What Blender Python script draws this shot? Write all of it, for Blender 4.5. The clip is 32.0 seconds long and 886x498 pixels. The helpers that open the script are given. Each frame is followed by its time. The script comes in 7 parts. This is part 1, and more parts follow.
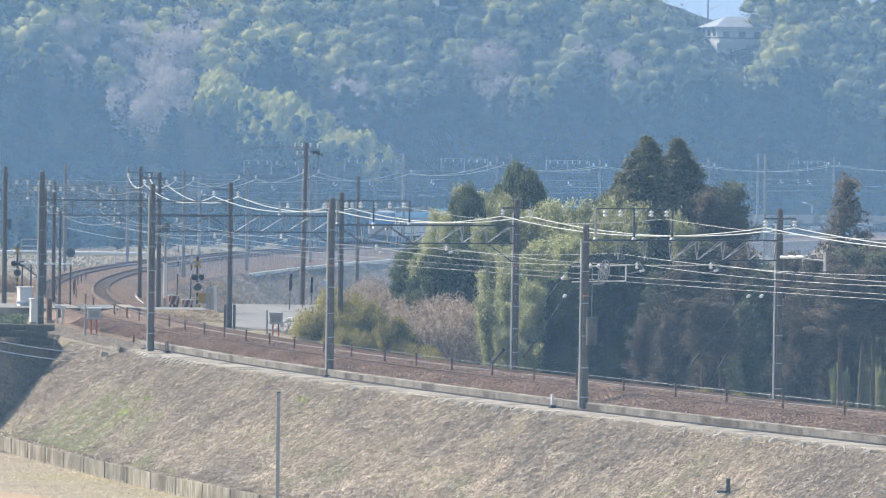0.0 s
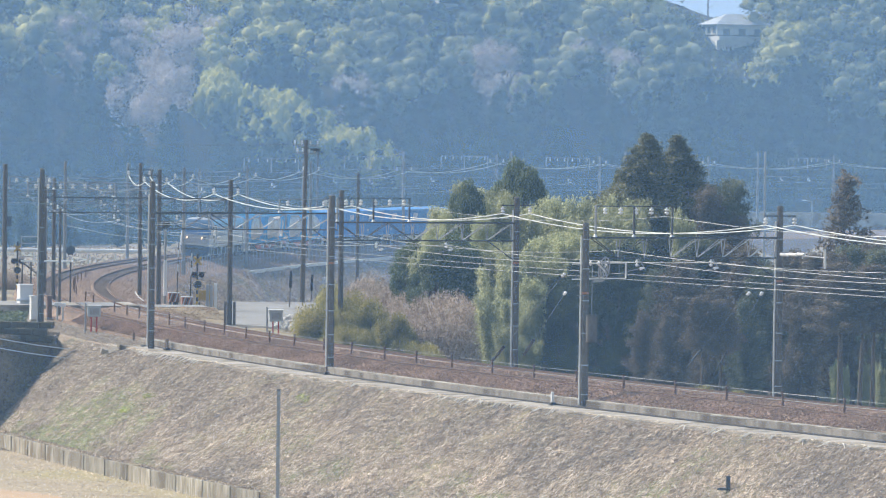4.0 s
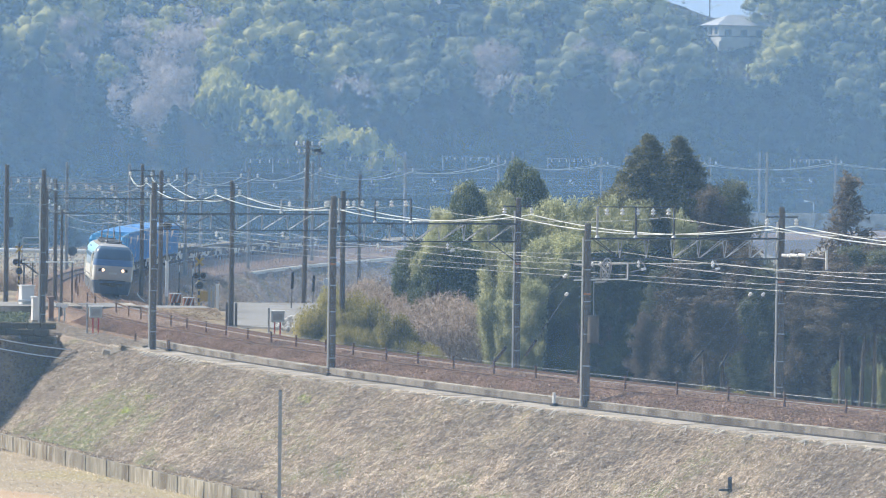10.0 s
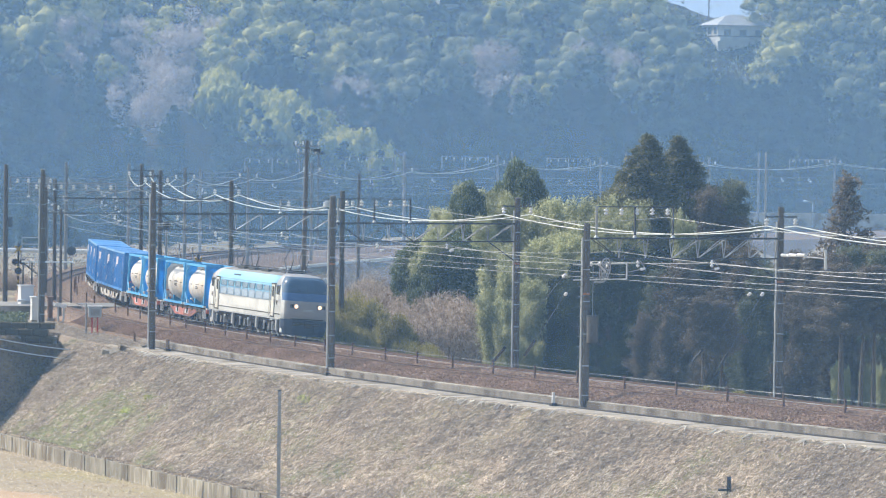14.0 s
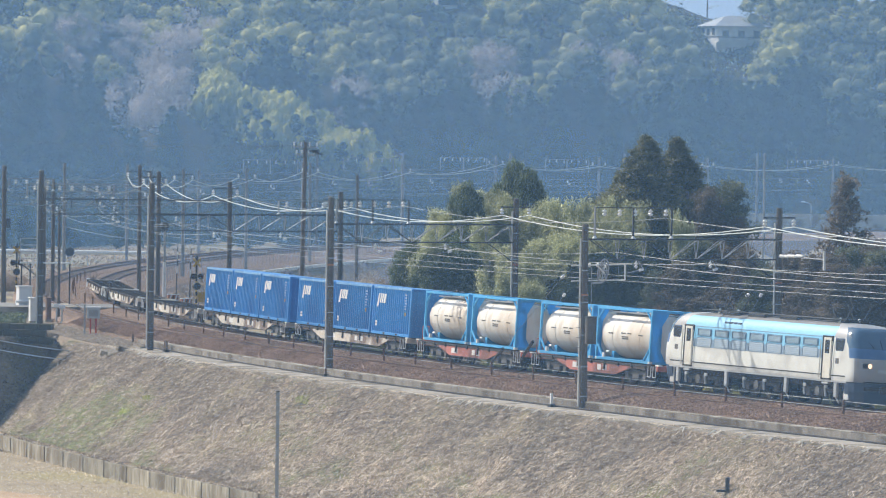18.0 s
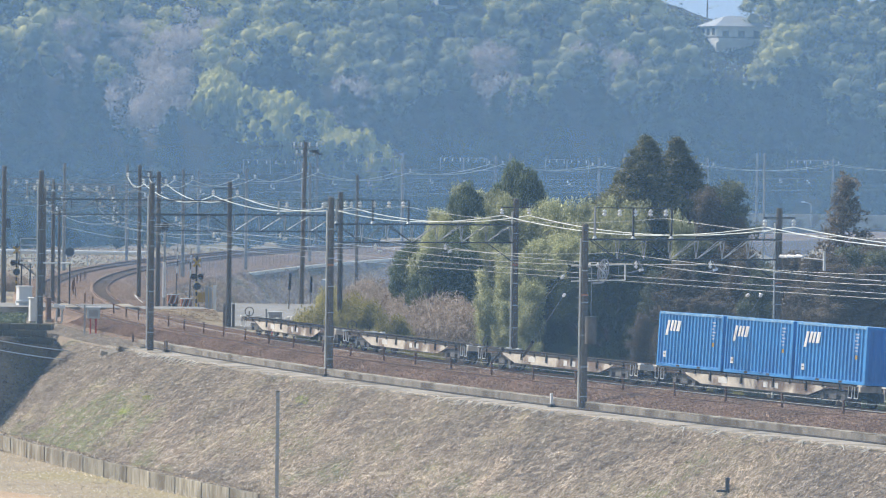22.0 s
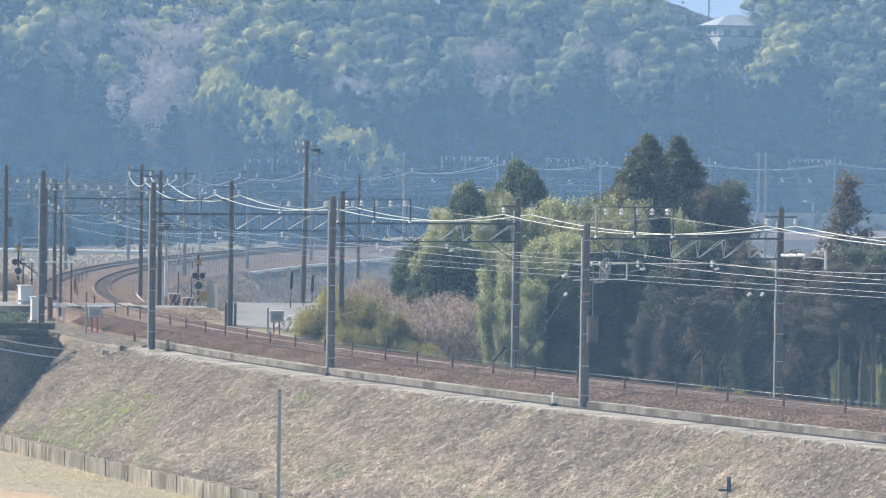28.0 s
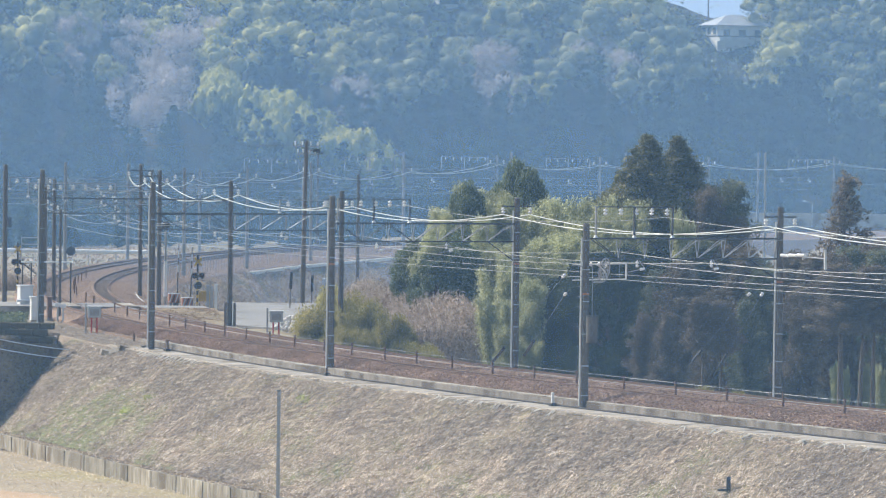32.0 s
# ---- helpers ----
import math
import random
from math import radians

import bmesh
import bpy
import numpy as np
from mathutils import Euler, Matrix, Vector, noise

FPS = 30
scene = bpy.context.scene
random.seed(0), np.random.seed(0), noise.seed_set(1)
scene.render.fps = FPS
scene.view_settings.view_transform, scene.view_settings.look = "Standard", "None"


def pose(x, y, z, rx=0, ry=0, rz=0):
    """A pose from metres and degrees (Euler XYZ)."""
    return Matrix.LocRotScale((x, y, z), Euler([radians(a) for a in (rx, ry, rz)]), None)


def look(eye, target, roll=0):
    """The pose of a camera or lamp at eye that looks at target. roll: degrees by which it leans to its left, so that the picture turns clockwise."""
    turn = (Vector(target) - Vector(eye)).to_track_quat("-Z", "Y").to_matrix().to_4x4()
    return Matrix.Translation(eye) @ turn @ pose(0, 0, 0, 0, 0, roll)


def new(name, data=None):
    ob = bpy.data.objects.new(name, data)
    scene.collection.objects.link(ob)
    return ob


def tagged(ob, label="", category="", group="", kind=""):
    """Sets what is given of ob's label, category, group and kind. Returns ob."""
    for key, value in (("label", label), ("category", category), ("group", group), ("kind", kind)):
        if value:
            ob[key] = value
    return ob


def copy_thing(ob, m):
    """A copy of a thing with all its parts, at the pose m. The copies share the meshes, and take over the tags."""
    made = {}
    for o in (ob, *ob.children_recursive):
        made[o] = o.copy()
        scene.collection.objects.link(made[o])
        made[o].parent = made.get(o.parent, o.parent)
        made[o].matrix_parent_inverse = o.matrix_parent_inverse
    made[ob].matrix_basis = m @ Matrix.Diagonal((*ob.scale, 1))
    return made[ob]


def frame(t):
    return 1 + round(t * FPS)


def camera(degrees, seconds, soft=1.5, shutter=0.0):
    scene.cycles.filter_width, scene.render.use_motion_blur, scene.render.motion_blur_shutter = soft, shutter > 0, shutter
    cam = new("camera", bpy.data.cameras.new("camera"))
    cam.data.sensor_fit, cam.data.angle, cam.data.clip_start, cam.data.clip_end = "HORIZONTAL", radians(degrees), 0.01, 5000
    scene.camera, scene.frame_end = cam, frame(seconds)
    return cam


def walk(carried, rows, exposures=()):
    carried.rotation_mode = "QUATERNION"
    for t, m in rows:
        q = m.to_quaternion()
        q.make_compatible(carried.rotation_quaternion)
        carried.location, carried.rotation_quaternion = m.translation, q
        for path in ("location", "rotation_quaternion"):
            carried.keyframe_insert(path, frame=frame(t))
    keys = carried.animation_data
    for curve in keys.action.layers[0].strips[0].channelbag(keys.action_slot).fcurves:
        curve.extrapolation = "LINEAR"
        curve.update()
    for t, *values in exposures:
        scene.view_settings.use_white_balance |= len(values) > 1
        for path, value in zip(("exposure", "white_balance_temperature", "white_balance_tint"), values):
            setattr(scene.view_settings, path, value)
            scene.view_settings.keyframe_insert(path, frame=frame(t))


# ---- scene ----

# ---------- camera ----------
LENS = 9109.0                      # focal length in picture widths / 1568
EYE = Vector((0.0, 0.0, 12.2))     # height over the rails
cam = camera(9.839, 32.0, soft=1.1)


def aim(dx, dy):
    """The hand-held camera, turned by a hair."""
    return look(EYE, EYE + Vector((-dx / LENS, 1.0, (dy - 210.8) / LENS)) * 100, 0.703)


walk(cam, [
    (0, aim(-1.6, 2.2)), (0.5, aim(-1.4, 1)), (1, aim(-1.9, 0.8)), (1.5, aim(-2.2, 0.4)),
    (2, aim(-3, -0.9)), (2.5, aim(-2, -0.9)), (3, aim(-1.6, -0.9)), (3.5, aim(-1.4, -2.4)),
    (5.5, aim(-2.8, -1.1)), (6, aim(-1.6, 0.6)), (6.5, aim(-0.1, 0.6)), (7, aim(-0.5, 0.6)),
    (7.5, aim(1, 0.6)), (8, aim(-0.1, 0.6)), (8.5, aim(-0.9, 0.6)), (9, aim(-1.4, -0.5)),
    (9.5, aim(-0.3, -0.9)), (10, aim(1.4, -0.9)), (10.5, aim(0.4, -0.9)), (11, aim(0.1, -2.4)),
    (11.5, aim(-0.1, -1.5)), (12, aim(-0.1, -0.9)), (12.5, aim(-1.1, -2.2)), (13, aim(-0.1, -2.4)),
    (13.5, aim(-0.1, -2.4)), (14, aim(-0.1, -1.1)), (14.5, aim(0.1, -0.9)), (16.5, aim(-1.1, -2.2)),
    (17, aim(1.8, -3.4)), (17.5, aim(1.4, -3.2)), (18, aim(-3, 0.6)), (18.5, aim(0.4, 0.4)),
    (19, aim(-0.1, 0.6)), (19.5, aim(-0.9, 1.2)), (20, aim(-1.3, 0.6)), (20.5, aim(-0.1, 0.6)),
    (21, aim(-1.6, 0.6)), (21.5, aim(-0.7, 0.6)), (22, aim(-3, 0.8)), (22.5, aim(-1.1, 2.2)),
    (23, aim(-1.3, 0.6)), (23.5, aim(-1.4, -0.9)), (24, aim(-0.5, -2.4)), (24.5, aim(-1.4, -2.4)),
    (25, aim(-1.4, -2.4)), (25.5, aim(-1.3, -2)), (27.5, aim(-0.1, -0.9)), (28, aim(-0.1, -0.9)),
    (28.5, aim(-0.1, -0.9)), (29, aim(-0.1, -0.9)), (29.5, aim(-0.1, -0.9)), (30, aim(-0.1, -0.9)),
    (30.5, aim(-0.9, -0.9)), (31, aim(-0.1, -0.9)), (31.5, aim(-0.3, -0.9)), (32, aim(-1.1, -0.9)),
], exposures=[(t, 0.3 + e) for t, e in ((0.0, 0.0), (14.0, 0.0), (16.5, -0.16), (17.5, -0.24), (18.5, -0.28), (20.5, -0.27), (22.5, -0.12), (24.0, -0.05), (32.0, -0.05))])

# ---------- light ----------
SUN_DIR = Vector((-0.60, 0.42, 0.68)).normalized()
world = bpy.data.worlds.new("sky")
world.use_nodes = True
scene.world = world
wn = world.node_tree.nodes
sky = wn.new("ShaderNodeTexSky")
sky.sky_type = "NISHITA"
sky.sun_disc = False
sky.sun_elevation = math.asin(SUN_DIR.z)
sky.sun_rotation = math.atan2(SUN_DIR.x, SUN_DIR.y)
sky.dust_density = 2.5
sky.air_density = 1.2
wn["Background"].inputs[1].default_value = 0.13
world.node_tree.links.new(sky.outputs[0], wn["Background"].inputs[0])
sun = new("sun", bpy.data.lights.new("sun", "SUN"))
sun.data.energy = 5.0
sun.data.angle = radians(0.6)
sun.data.color = (1.0, 0.93, 0.82)
sun.matrix_world = look(SUN_DIR * 300, (0, 0, 0))
tagged(sun, kind="structure")


# ---------- materials ----------
def nodes_of(name):
    m = bpy.data.materials.new(name)
    m.use_nodes = True
    return m, m.node_tree.nodes, m.node_tree.links, m.node_tree.nodes["Principled BSDF"]


def surface(name, c1, c2, rough=0.7, metal=0.0, fine=8.0, coarse=0.6, bump=0.2, dist=0.02, c3=None, patch=0.08, spec=0.35, vary=0.0, streak=1.0, lo=0.3, hi=0.7):
    """Two colours mixed by fine grain, a third by coarse stains, and relief."""
    m, n, l, p = nodes_of(name)
    tc = n.new("ShaderNodeTexCoord")
    mp = n.new("ShaderNodeMapping")
    mp.inputs["Scale"].default_value = (1, 1, streak)
    l.new(tc.outputs["Object"], mp.inputs[0])
    if vary:
        own = n.new("ShaderNodeObjectInfo")
        far = n.new("ShaderNodeMath")
        far.operation = "MULTIPLY"
        far.inputs[1].default_value = 60.0
        l.new(own.outputs["Random"], far.inputs[0])
        l.new(far.outputs[0], mp.inputs["Location"])
    a = n.new("ShaderNodeTexNoise")
    a.inputs["Scale"].default_value, a.inputs["Detail"].default_value = fine, 5
    b = n.new("ShaderNodeTexNoise")
    b.inputs["Scale"].default_value, b.inputs["Detail"].default_value = coarse, 3
    c = n.new("ShaderNodeTexNoise")
    c.inputs["Scale"].default_value, c.inputs["Detail"].default_value = patch, 3
    for t in (a, b, c):
        l.new(mp.outputs[0], t.inputs["Vector"])

    def ramp(src, lo, hi):
        r = n.new("ShaderNodeMapRange")
        r.inputs["From Min"].default_value, r.inputs["From Max"].default_value = lo, hi
        l.new(src, r.inputs["Value"])
        return r.outputs[0]

    def mix(f, x, y, amount=1.0):
        k = n.new("ShaderNodeMix")
        k.data_type = "RGBA"
        for i, s in ((0, f), (6, x), (7, y)):
            if isinstance(s, (tuple, list)):
                k.inputs[i].default_value = (*s, 1)
            else:
                l.new(s, k.inputs[i])
        return k.outputs[2]

    col = mix(ramp(a.outputs[0], lo, hi), c1, c2)
    half = [(x + y) / 2 * 0.75 for x, y in zip(c1, c2)]
    k = n.new("ShaderNodeMath")
    k.operation = "MULTIPLY"
    l.new(ramp(b.outputs[0], 0.42, 0.75), k.inputs[0])
    k.inputs[1].default_value = 0.6
    col = mix(k.outputs[0], col, half)
    if c3:
        col = mix(ramp(c.outputs[0], 0.5, 0.64), col, c3)
    if vary:
        info = n.new("ShaderNodeObjectInfo")
        hs = n.new("ShaderNodeHueSaturation")
        v = n.new("ShaderNodeMapRange")
        v.inputs["To Min"].default_value, v.inputs["To Max"].default_value = 1 - vary, 1 + vary
        l.new(info.outputs["Random"], v.inputs["Value"])
        l.new(v.outputs[0], hs.inputs["Value"])
        l.new(col, hs.inputs["Color"])
        col = hs.outputs[0]
    l.new(col, p.inputs["Base Color"])
    p.inputs["Roughness"].default_value = rough
    p.inputs["Metallic"].default_value = metal
    p.inputs["Specular IOR Level"].default_value = spec
    if bump:
        bp = n.new("ShaderNodeBump")
        bp.inputs["Strength"].default_value, bp.inputs["Distance"].default_value = bump, dist
        l.new(a.outputs[0], bp.inputs["Height"])
        l.new(bp.outputs[0], p.inputs["Normal"])
    return m


def foliage(name, c1, c2, c3, through_light=0.35):
    """Leaves that differ one from another and let light through."""
    m, n, l, p = nodes_of(name)
    g = n.new("ShaderNodeNewGeometry")
    r = n.new("ShaderNodeValToRGB")
    e = r.color_ramp.elements
    e[0].color, e[1].color = (*c1, 1), (*c3, 1)
    e.new(0.5).color = (*c2, 1)
    l.new(g.outputs["Random Per Island"], r.inputs[0])
    tc = n.new("ShaderNodeTexCoord")
    t = n.new("ShaderNodeTexNoise")
    t.inputs["Scale"].default_value = 0.35
    l.new(tc.outputs["Object"], t.inputs["Vector"])
    info = n.new("ShaderNodeObjectInfo")
    ad = n.new("ShaderNodeMath")
    ad.operation = "MULTIPLY_ADD"
    ad.inputs[1].default_value = 0.35
    l.new(info.outputs["Random"], ad.inputs[0])
    l.new(t.outputs[0], ad.inputs[2])
    mr = n.new("ShaderNodeMapRange")
    mr.inputs["From Min"].default_value, mr.inputs["From Max"].default_value = 0.3, 1.0
    mr.inputs["To Min"].default_value, mr.inputs["To Max"].default_value = 0.65, 1.4
    l.new(ad.outputs[0], mr.inputs["Value"])
    hs = n.new("ShaderNodeHueSaturation")
    l.new(mr.outputs[0], hs.inputs["Value"])
    l.new(r.outputs[0], hs.inputs["Color"])
    l.new(hs.outputs[0], p.inputs["Base Color"])
    p.inputs["Roughness"].default_value = 0.65
    p.inputs["Specular IOR Level"].default_value = 0.25
    tr = n.new("ShaderNodeBsdfTranslucent")
    l.new(hs.outputs[0], tr.inputs["Color"])
    mx = n.new("ShaderNodeMixShader")
    mx.inputs[0].default_value = through_light
    out = n["Material Output"]
    l.new(p.outputs[0], mx.inputs[1])
    l.new(tr.outputs[0], mx.inputs[2])
    l.new(mx.outputs[0], out.inputs[0])
    return m


def far_foliage(name, c1, c2, c3):
    """Crowns seen from far off: each tree has its own tone."""
    m, n, l, p = nodes_of(name)
    g = n.new("ShaderNodeNewGeometry")
    t = n.new("ShaderNodeTexNoise")
    t.inputs["Scale"].default_value, t.inputs["Detail"].default_value = 0.16, 4
    l.new(g.outputs["Position"], t.inputs["Vector"])
    ad = n.new("ShaderNodeMath")
    ad.operation = "MULTIPLY_ADD"
    ad.inputs[1].default_value = 0.45
    l.new(g.outputs["Random Per Island"], ad.inputs[0])
    l.new(t.outputs[0], ad.inputs[2])
    r = n.new("ShaderNodeValToRGB")
    e = r.color_ramp.elements
    e[0].position, e[1].position = 0.42, 0.98
    e[0].color, e[1].color = (*c1, 1), (*c3, 1)
    e.new(0.68).color = (*c2, 1)
    l.new(ad.outputs[0], r.inputs[0])
    l.new(r.outputs[0], p.inputs["Base Color"])
    p.inputs["Roughness"].default_value = 0.8
    p.inputs["Specular IOR Level"].default_value = 0.1
    tr = n.new("ShaderNodeBsdfTranslucent")
    l.new(r.outputs[0], tr.inputs["Color"])
    mx = n.new("ShaderNodeMixShader")
    mx.inputs[0].default_value = 0.5
    l.new(p.outputs[0], mx.inputs[1])
    l.new(tr.outputs[0], mx.inputs[2])
    l.new(mx.outputs[0], n["Material Output"].inputs[0])
    return m


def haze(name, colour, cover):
    """A blue see-through sheet that stands in for hazy air; it scatters the sunlight."""
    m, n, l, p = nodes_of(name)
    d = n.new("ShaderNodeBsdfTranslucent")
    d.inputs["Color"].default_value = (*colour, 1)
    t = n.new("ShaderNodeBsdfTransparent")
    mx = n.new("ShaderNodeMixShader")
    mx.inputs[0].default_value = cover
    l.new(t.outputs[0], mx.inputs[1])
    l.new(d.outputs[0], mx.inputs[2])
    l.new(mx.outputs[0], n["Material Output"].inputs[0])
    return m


def glow(name, colour, strength):
    m, n, l, p = nodes_of(name)
    p.inputs["Base Color"].default_value = (*colour, 1)
    p.inputs["Emission Color"].default_value = (*colour, 1)
    p.inputs["Emission Strength"].default_value = strength
    return m


M = {}
M["field"] = surface("dry_field", (0.29, 0.235, 0.155), (0.41, 0.345, 0.235), 0.95, fine=4, coarse=0.5, bump=0.6, dist=0.08, c3=(0.33, 0.285, 0.15), patch=0.06)
M["slope"] = surface("mown_grass", (0.145, 0.112, 0.078), (0.355, 0.28, 0.205), 0.95, fine=7, coarse=1.3, bump=1.0, dist=0.12, c3=(0.26, 0.225, 0.14), patch=0.2, lo=0.36, hi=0.64)
M["bank"] = surface("rough_bank", (0.20, 0.16, 0.10), (0.33, 0.27, 0.17), 0.95, fine=3, coarse=0.5, bump=0.8, dist=0.1, c3=(0.14, 0.14, 0.07), patch=0.1)
M["verge"] = surface("trodden_earth", (0.12, 0.098, 0.075), (0.225, 0.187, 0.145), 0.95, fine=4, coarse=0.7, bump=0.7, dist=0.08, c3=(0.30, 0.26, 0.17), patch=0.15)
M["earth"] = surface("woodland_floor", (0.07, 0.06, 0.04), (0.13, 0.11, 0.07), 0.95, fine=3, coarse=0.5, bump=0.6, dist=0.1)
M["ballast"] = surface("ballast", (0.125, 0.084, 0.059), (0.395, 0.272, 0.188), 0.9, fine=12, coarse=1.4, bump=1.0, dist=0.08, c3=(0.21, 0.155, 0.12), patch=0.35, lo=0.36, hi=0.66)
M["four_foot"] = surface("grimy_ballast", (0.085, 0.064, 0.05), (0.24, 0.185, 0.145), 0.97, fine=10, coarse=0.5, bump=1.0, dist=0.10)
M["rust"] = surface("rusty_rail", (0.10, 0.06, 0.042), (0.19, 0.115, 0.078), 0.75, 0.2, fine=9, bump=0.1)
M["sleeper"] = surface("concrete_sleeper", (0.14, 0.10, 0.075), (0.22, 0.165, 0.125), 0.9, fine=12, bump=0.2, vary=0.2)
M["concrete"] = surface("pale_concrete", (0.27, 0.245, 0.205), (0.44, 0.405, 0.345), 0.9, fine=9, coarse=0.8, bump=0.3, c3=(0.17, 0.145, 0.105), patch=0.5, vary=0.14)
M["concrete_old"] = surface("stained_concrete", (0.17, 0.15, 0.125), (0.30, 0.268, 0.225), 0.9, fine=4, coarse=0.7, bump=0.4, c3=(0.10, 0.08, 0.06), patch=0.7, vary=0.10, streak=0.06)
M["toe_concrete"] = surface("streaked_toe_concrete", (0.19, 0.165, 0.115), (0.42, 0.38, 0.30), 0.9, fine=3.5, coarse=0.9, bump=0.3, c3=(0.17, 0.135, 0.085), patch=0.9, vary=0.22, streak=0.22, lo=0.36, hi=0.62)
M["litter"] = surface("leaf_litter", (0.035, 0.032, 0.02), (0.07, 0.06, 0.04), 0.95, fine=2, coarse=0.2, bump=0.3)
# lighter copy of the pole concrete, with sunlight put into its colour
M["lit_grey"] = surface("sunlit_concrete_grey", (0.20, 0.20, 0.20), (0.30, 0.30, 0.295), 0.85, fine=10, coarse=0.9, bump=0.1, c3=(0.16, 0.155, 0.15), patch=0.4)
M["dirt"] = surface("orange_dirt", (0.40, 0.28, 0.17), (0.50, 0.36, 0.23), 0.95, fine=4, coarse=0.6, bump=0.3, dist=0.05)
M["pole"] = surface("grey_concrete_pole", (0.085, 0.072, 0.062), (0.165, 0.145, 0.128), 0.85, fine=9, coarse=0.9, bump=0.12, c3=(0.075, 0.062, 0.054), patch=0.5, streak=0.35)
M["wood_pole"] = surface("weathered_pole", (0.12, 0.10, 0.09), (0.18, 0.155, 0.135), 0.9, fine=12, bump=0.15)
M["steel"] = surface("galvanised_steel", (0.30, 0.31, 0.32), (0.42, 0.43, 0.44), 0.5, 0.6, fine=6, bump=0.03)
M["dark_steel"] = surface("dark_steel", (0.05, 0.055, 0.06), (0.10, 0.10, 0.105), 0.55, 0.5, fine=8, bump=0.05)
M["white_steel"] = surface("white_painted_steel", (0.66, 0.66, 0.64), (0.76, 0.76, 0.74), 0.4, fine=6, bump=0.02)
M["wire"] = surface("bare_aluminium_wire", (0.66, 0.69, 0.64), (0.78, 0.80, 0.75), 0.45, 0.0, fine=4, bump=0)
M["copper"] = surface("weathered_wire", (0.22, 0.24, 0.24), (0.33, 0.34, 0.33), 0.45, 0.4, fine=4, bump=0)
M["black_wire"] = surface("black_cable", (0.02, 0.02, 0.022), (0.035, 0.035, 0.037), 0.6, fine=4, bump=0)
M["porcelain"] = surface("white_porcelain", (0.82, 0.82, 0.80), (0.90, 0.90, 0.88), 0.22, fine=8, bump=0, spec=1.0)
M["asphalt"] = surface("asphalt", (0.20, 0.20, 0.195), (0.29, 0.29, 0.28), 0.9, fine=12, coarse=0.7, bump=0.2, c3=(0.17, 0.165, 0.16), patch=0.3)
M["red"] = surface("red_paint", (0.42, 0.06, 0.05), (0.50, 0.09, 0.07), 0.55, fine=6, bump=0.03)
M["orange"] = surface("faded_orange_paint", (0.34, 0.14, 0.08), (0.42, 0.19, 0.11), 0.6, fine=6, bump=0.03)
M["yellow"] = surface("yellow_paint", (0.38, 0.24, 0.04), (0.48, 0.31, 0.06), 0.55, fine=6, bump=0.03)
M["black"] = surface("black_paint", (0.018, 0.018, 0.02), (0.035, 0.035, 0.038), 0.5, fine=6, bump=0.03)
M["grey_box"] = surface("grey_painted_cabinet", (0.44, 0.46, 0.47), (0.52, 0.54, 0.55), 0.5, fine=5, coarse=1, bump=0.03)
M["white_box"] = surface("white_cabinet", (0.72, 0.73, 0.74), (0.80, 0.81, 0.82), 0.45, fine=5, coarse=1, bump=0.03)
M["brown_box"] = surface("faded_brown_cabinet", (0.15, 0.088, 0.062), (0.22, 0.135, 0.095), 0.7, fine=5, coarse=1, bump=0.05)
M["stake"] = surface("weathered_pale_wood", (0.68, 0.64, 0.56), (0.82, 0.78, 0.70), 0.8, fine=8, bump=0.1)
M["stone"] = surface("pale_rock", (0.58, 0.56, 0.52), (0.74, 0.71, 0.67), 0.9, fine=5, bump=0.5, dist=0.05, vary=0.15)
M["bark"] = surface("bark", (0.09, 0.07, 0.055), (0.16, 0.125, 0.10), 0.95, fine=5, bump=0.6, dist=0.03, streak=0.2)
M["bamboo_stem"] = surface("bamboo_stem", (0.22, 0.25, 0.09), (0.32, 0.34, 0.14), 0.5, fine=4, bump=0.05)
M["paint_white"] = surface("white_vehicle_paint", (0.74, 0.76, 0.73), (0.82, 0.83, 0.80), 0.35, fine=3, coarse=0.8, bump=0.02, c3=(0.58, 0.58, 0.56), patch=0.6, spec=0.5)
M["paint_sky"] = surface("sky_blue_paint", (0.20, 0.52, 0.78), (0.25, 0.58, 0.82), 0.35, fine=3, coarse=0.8, bump=0.02, spec=0.5)
M["paint_blue"] = surface("blue_paint", (0.055, 0.155, 0.36), (0.07, 0.18, 0.41), 0.35, fine=3, coarse=0.8, bump=0.02, spec=0.5)
M["paint_slate"] = surface("slate_blue_paint", (0.05, 0.08, 0.14), (0.07, 0.105, 0.17), 0.45, fine=3, coarse=0.8, bump=0.02)
M["box_blue"] = surface("container_blue", (0.035, 0.235, 0.60), (0.055, 0.29, 0.68), 0.42, fine=3, coarse=0.5, bump=0.03, c3=(0.035, 0.20, 0.53), patch=0.4, vary=0.10)
M["worn_rail"] = surface("scuffed_rail", (0.06, 0.28, 0.62), (0.30, 0.46, 0.64), 0.55, fine=4, coarse=1.4, bump=0.05)
M["frame_blue"] = surface("tank_frame_blue", (0.06, 0.38, 0.76), (0.10, 0.45, 0.82), 0.45, fine=3, coarse=0.8, bump=0.02, vary=0.1)
M["tank_white"] = surface("tank_white", (0.74, 0.70, 0.63), (0.82, 0.79, 0.73), 0.32, fine=2, coarse=0.7, bump=0.02, c3=(0.62, 0.53, 0.43), patch=0.8, streak=0.35)
M["wagon_tan"] = surface("dusty_tan_wagon_side", (0.50, 0.45, 0.38), (0.74, 0.68, 0.58), 0.8, fine=3, coarse=1.0, bump=0.1, c3=(0.19, 0.14, 0.11), patch=0.6)
M["wagon_red"] = surface("faded_red_wagon_side", (0.48, 0.15, 0.11), (0.60, 0.24, 0.19), 0.75, fine=3, coarse=1.0, bump=0.1, c3=(0.22, 0.10, 0.08), patch=0.6)
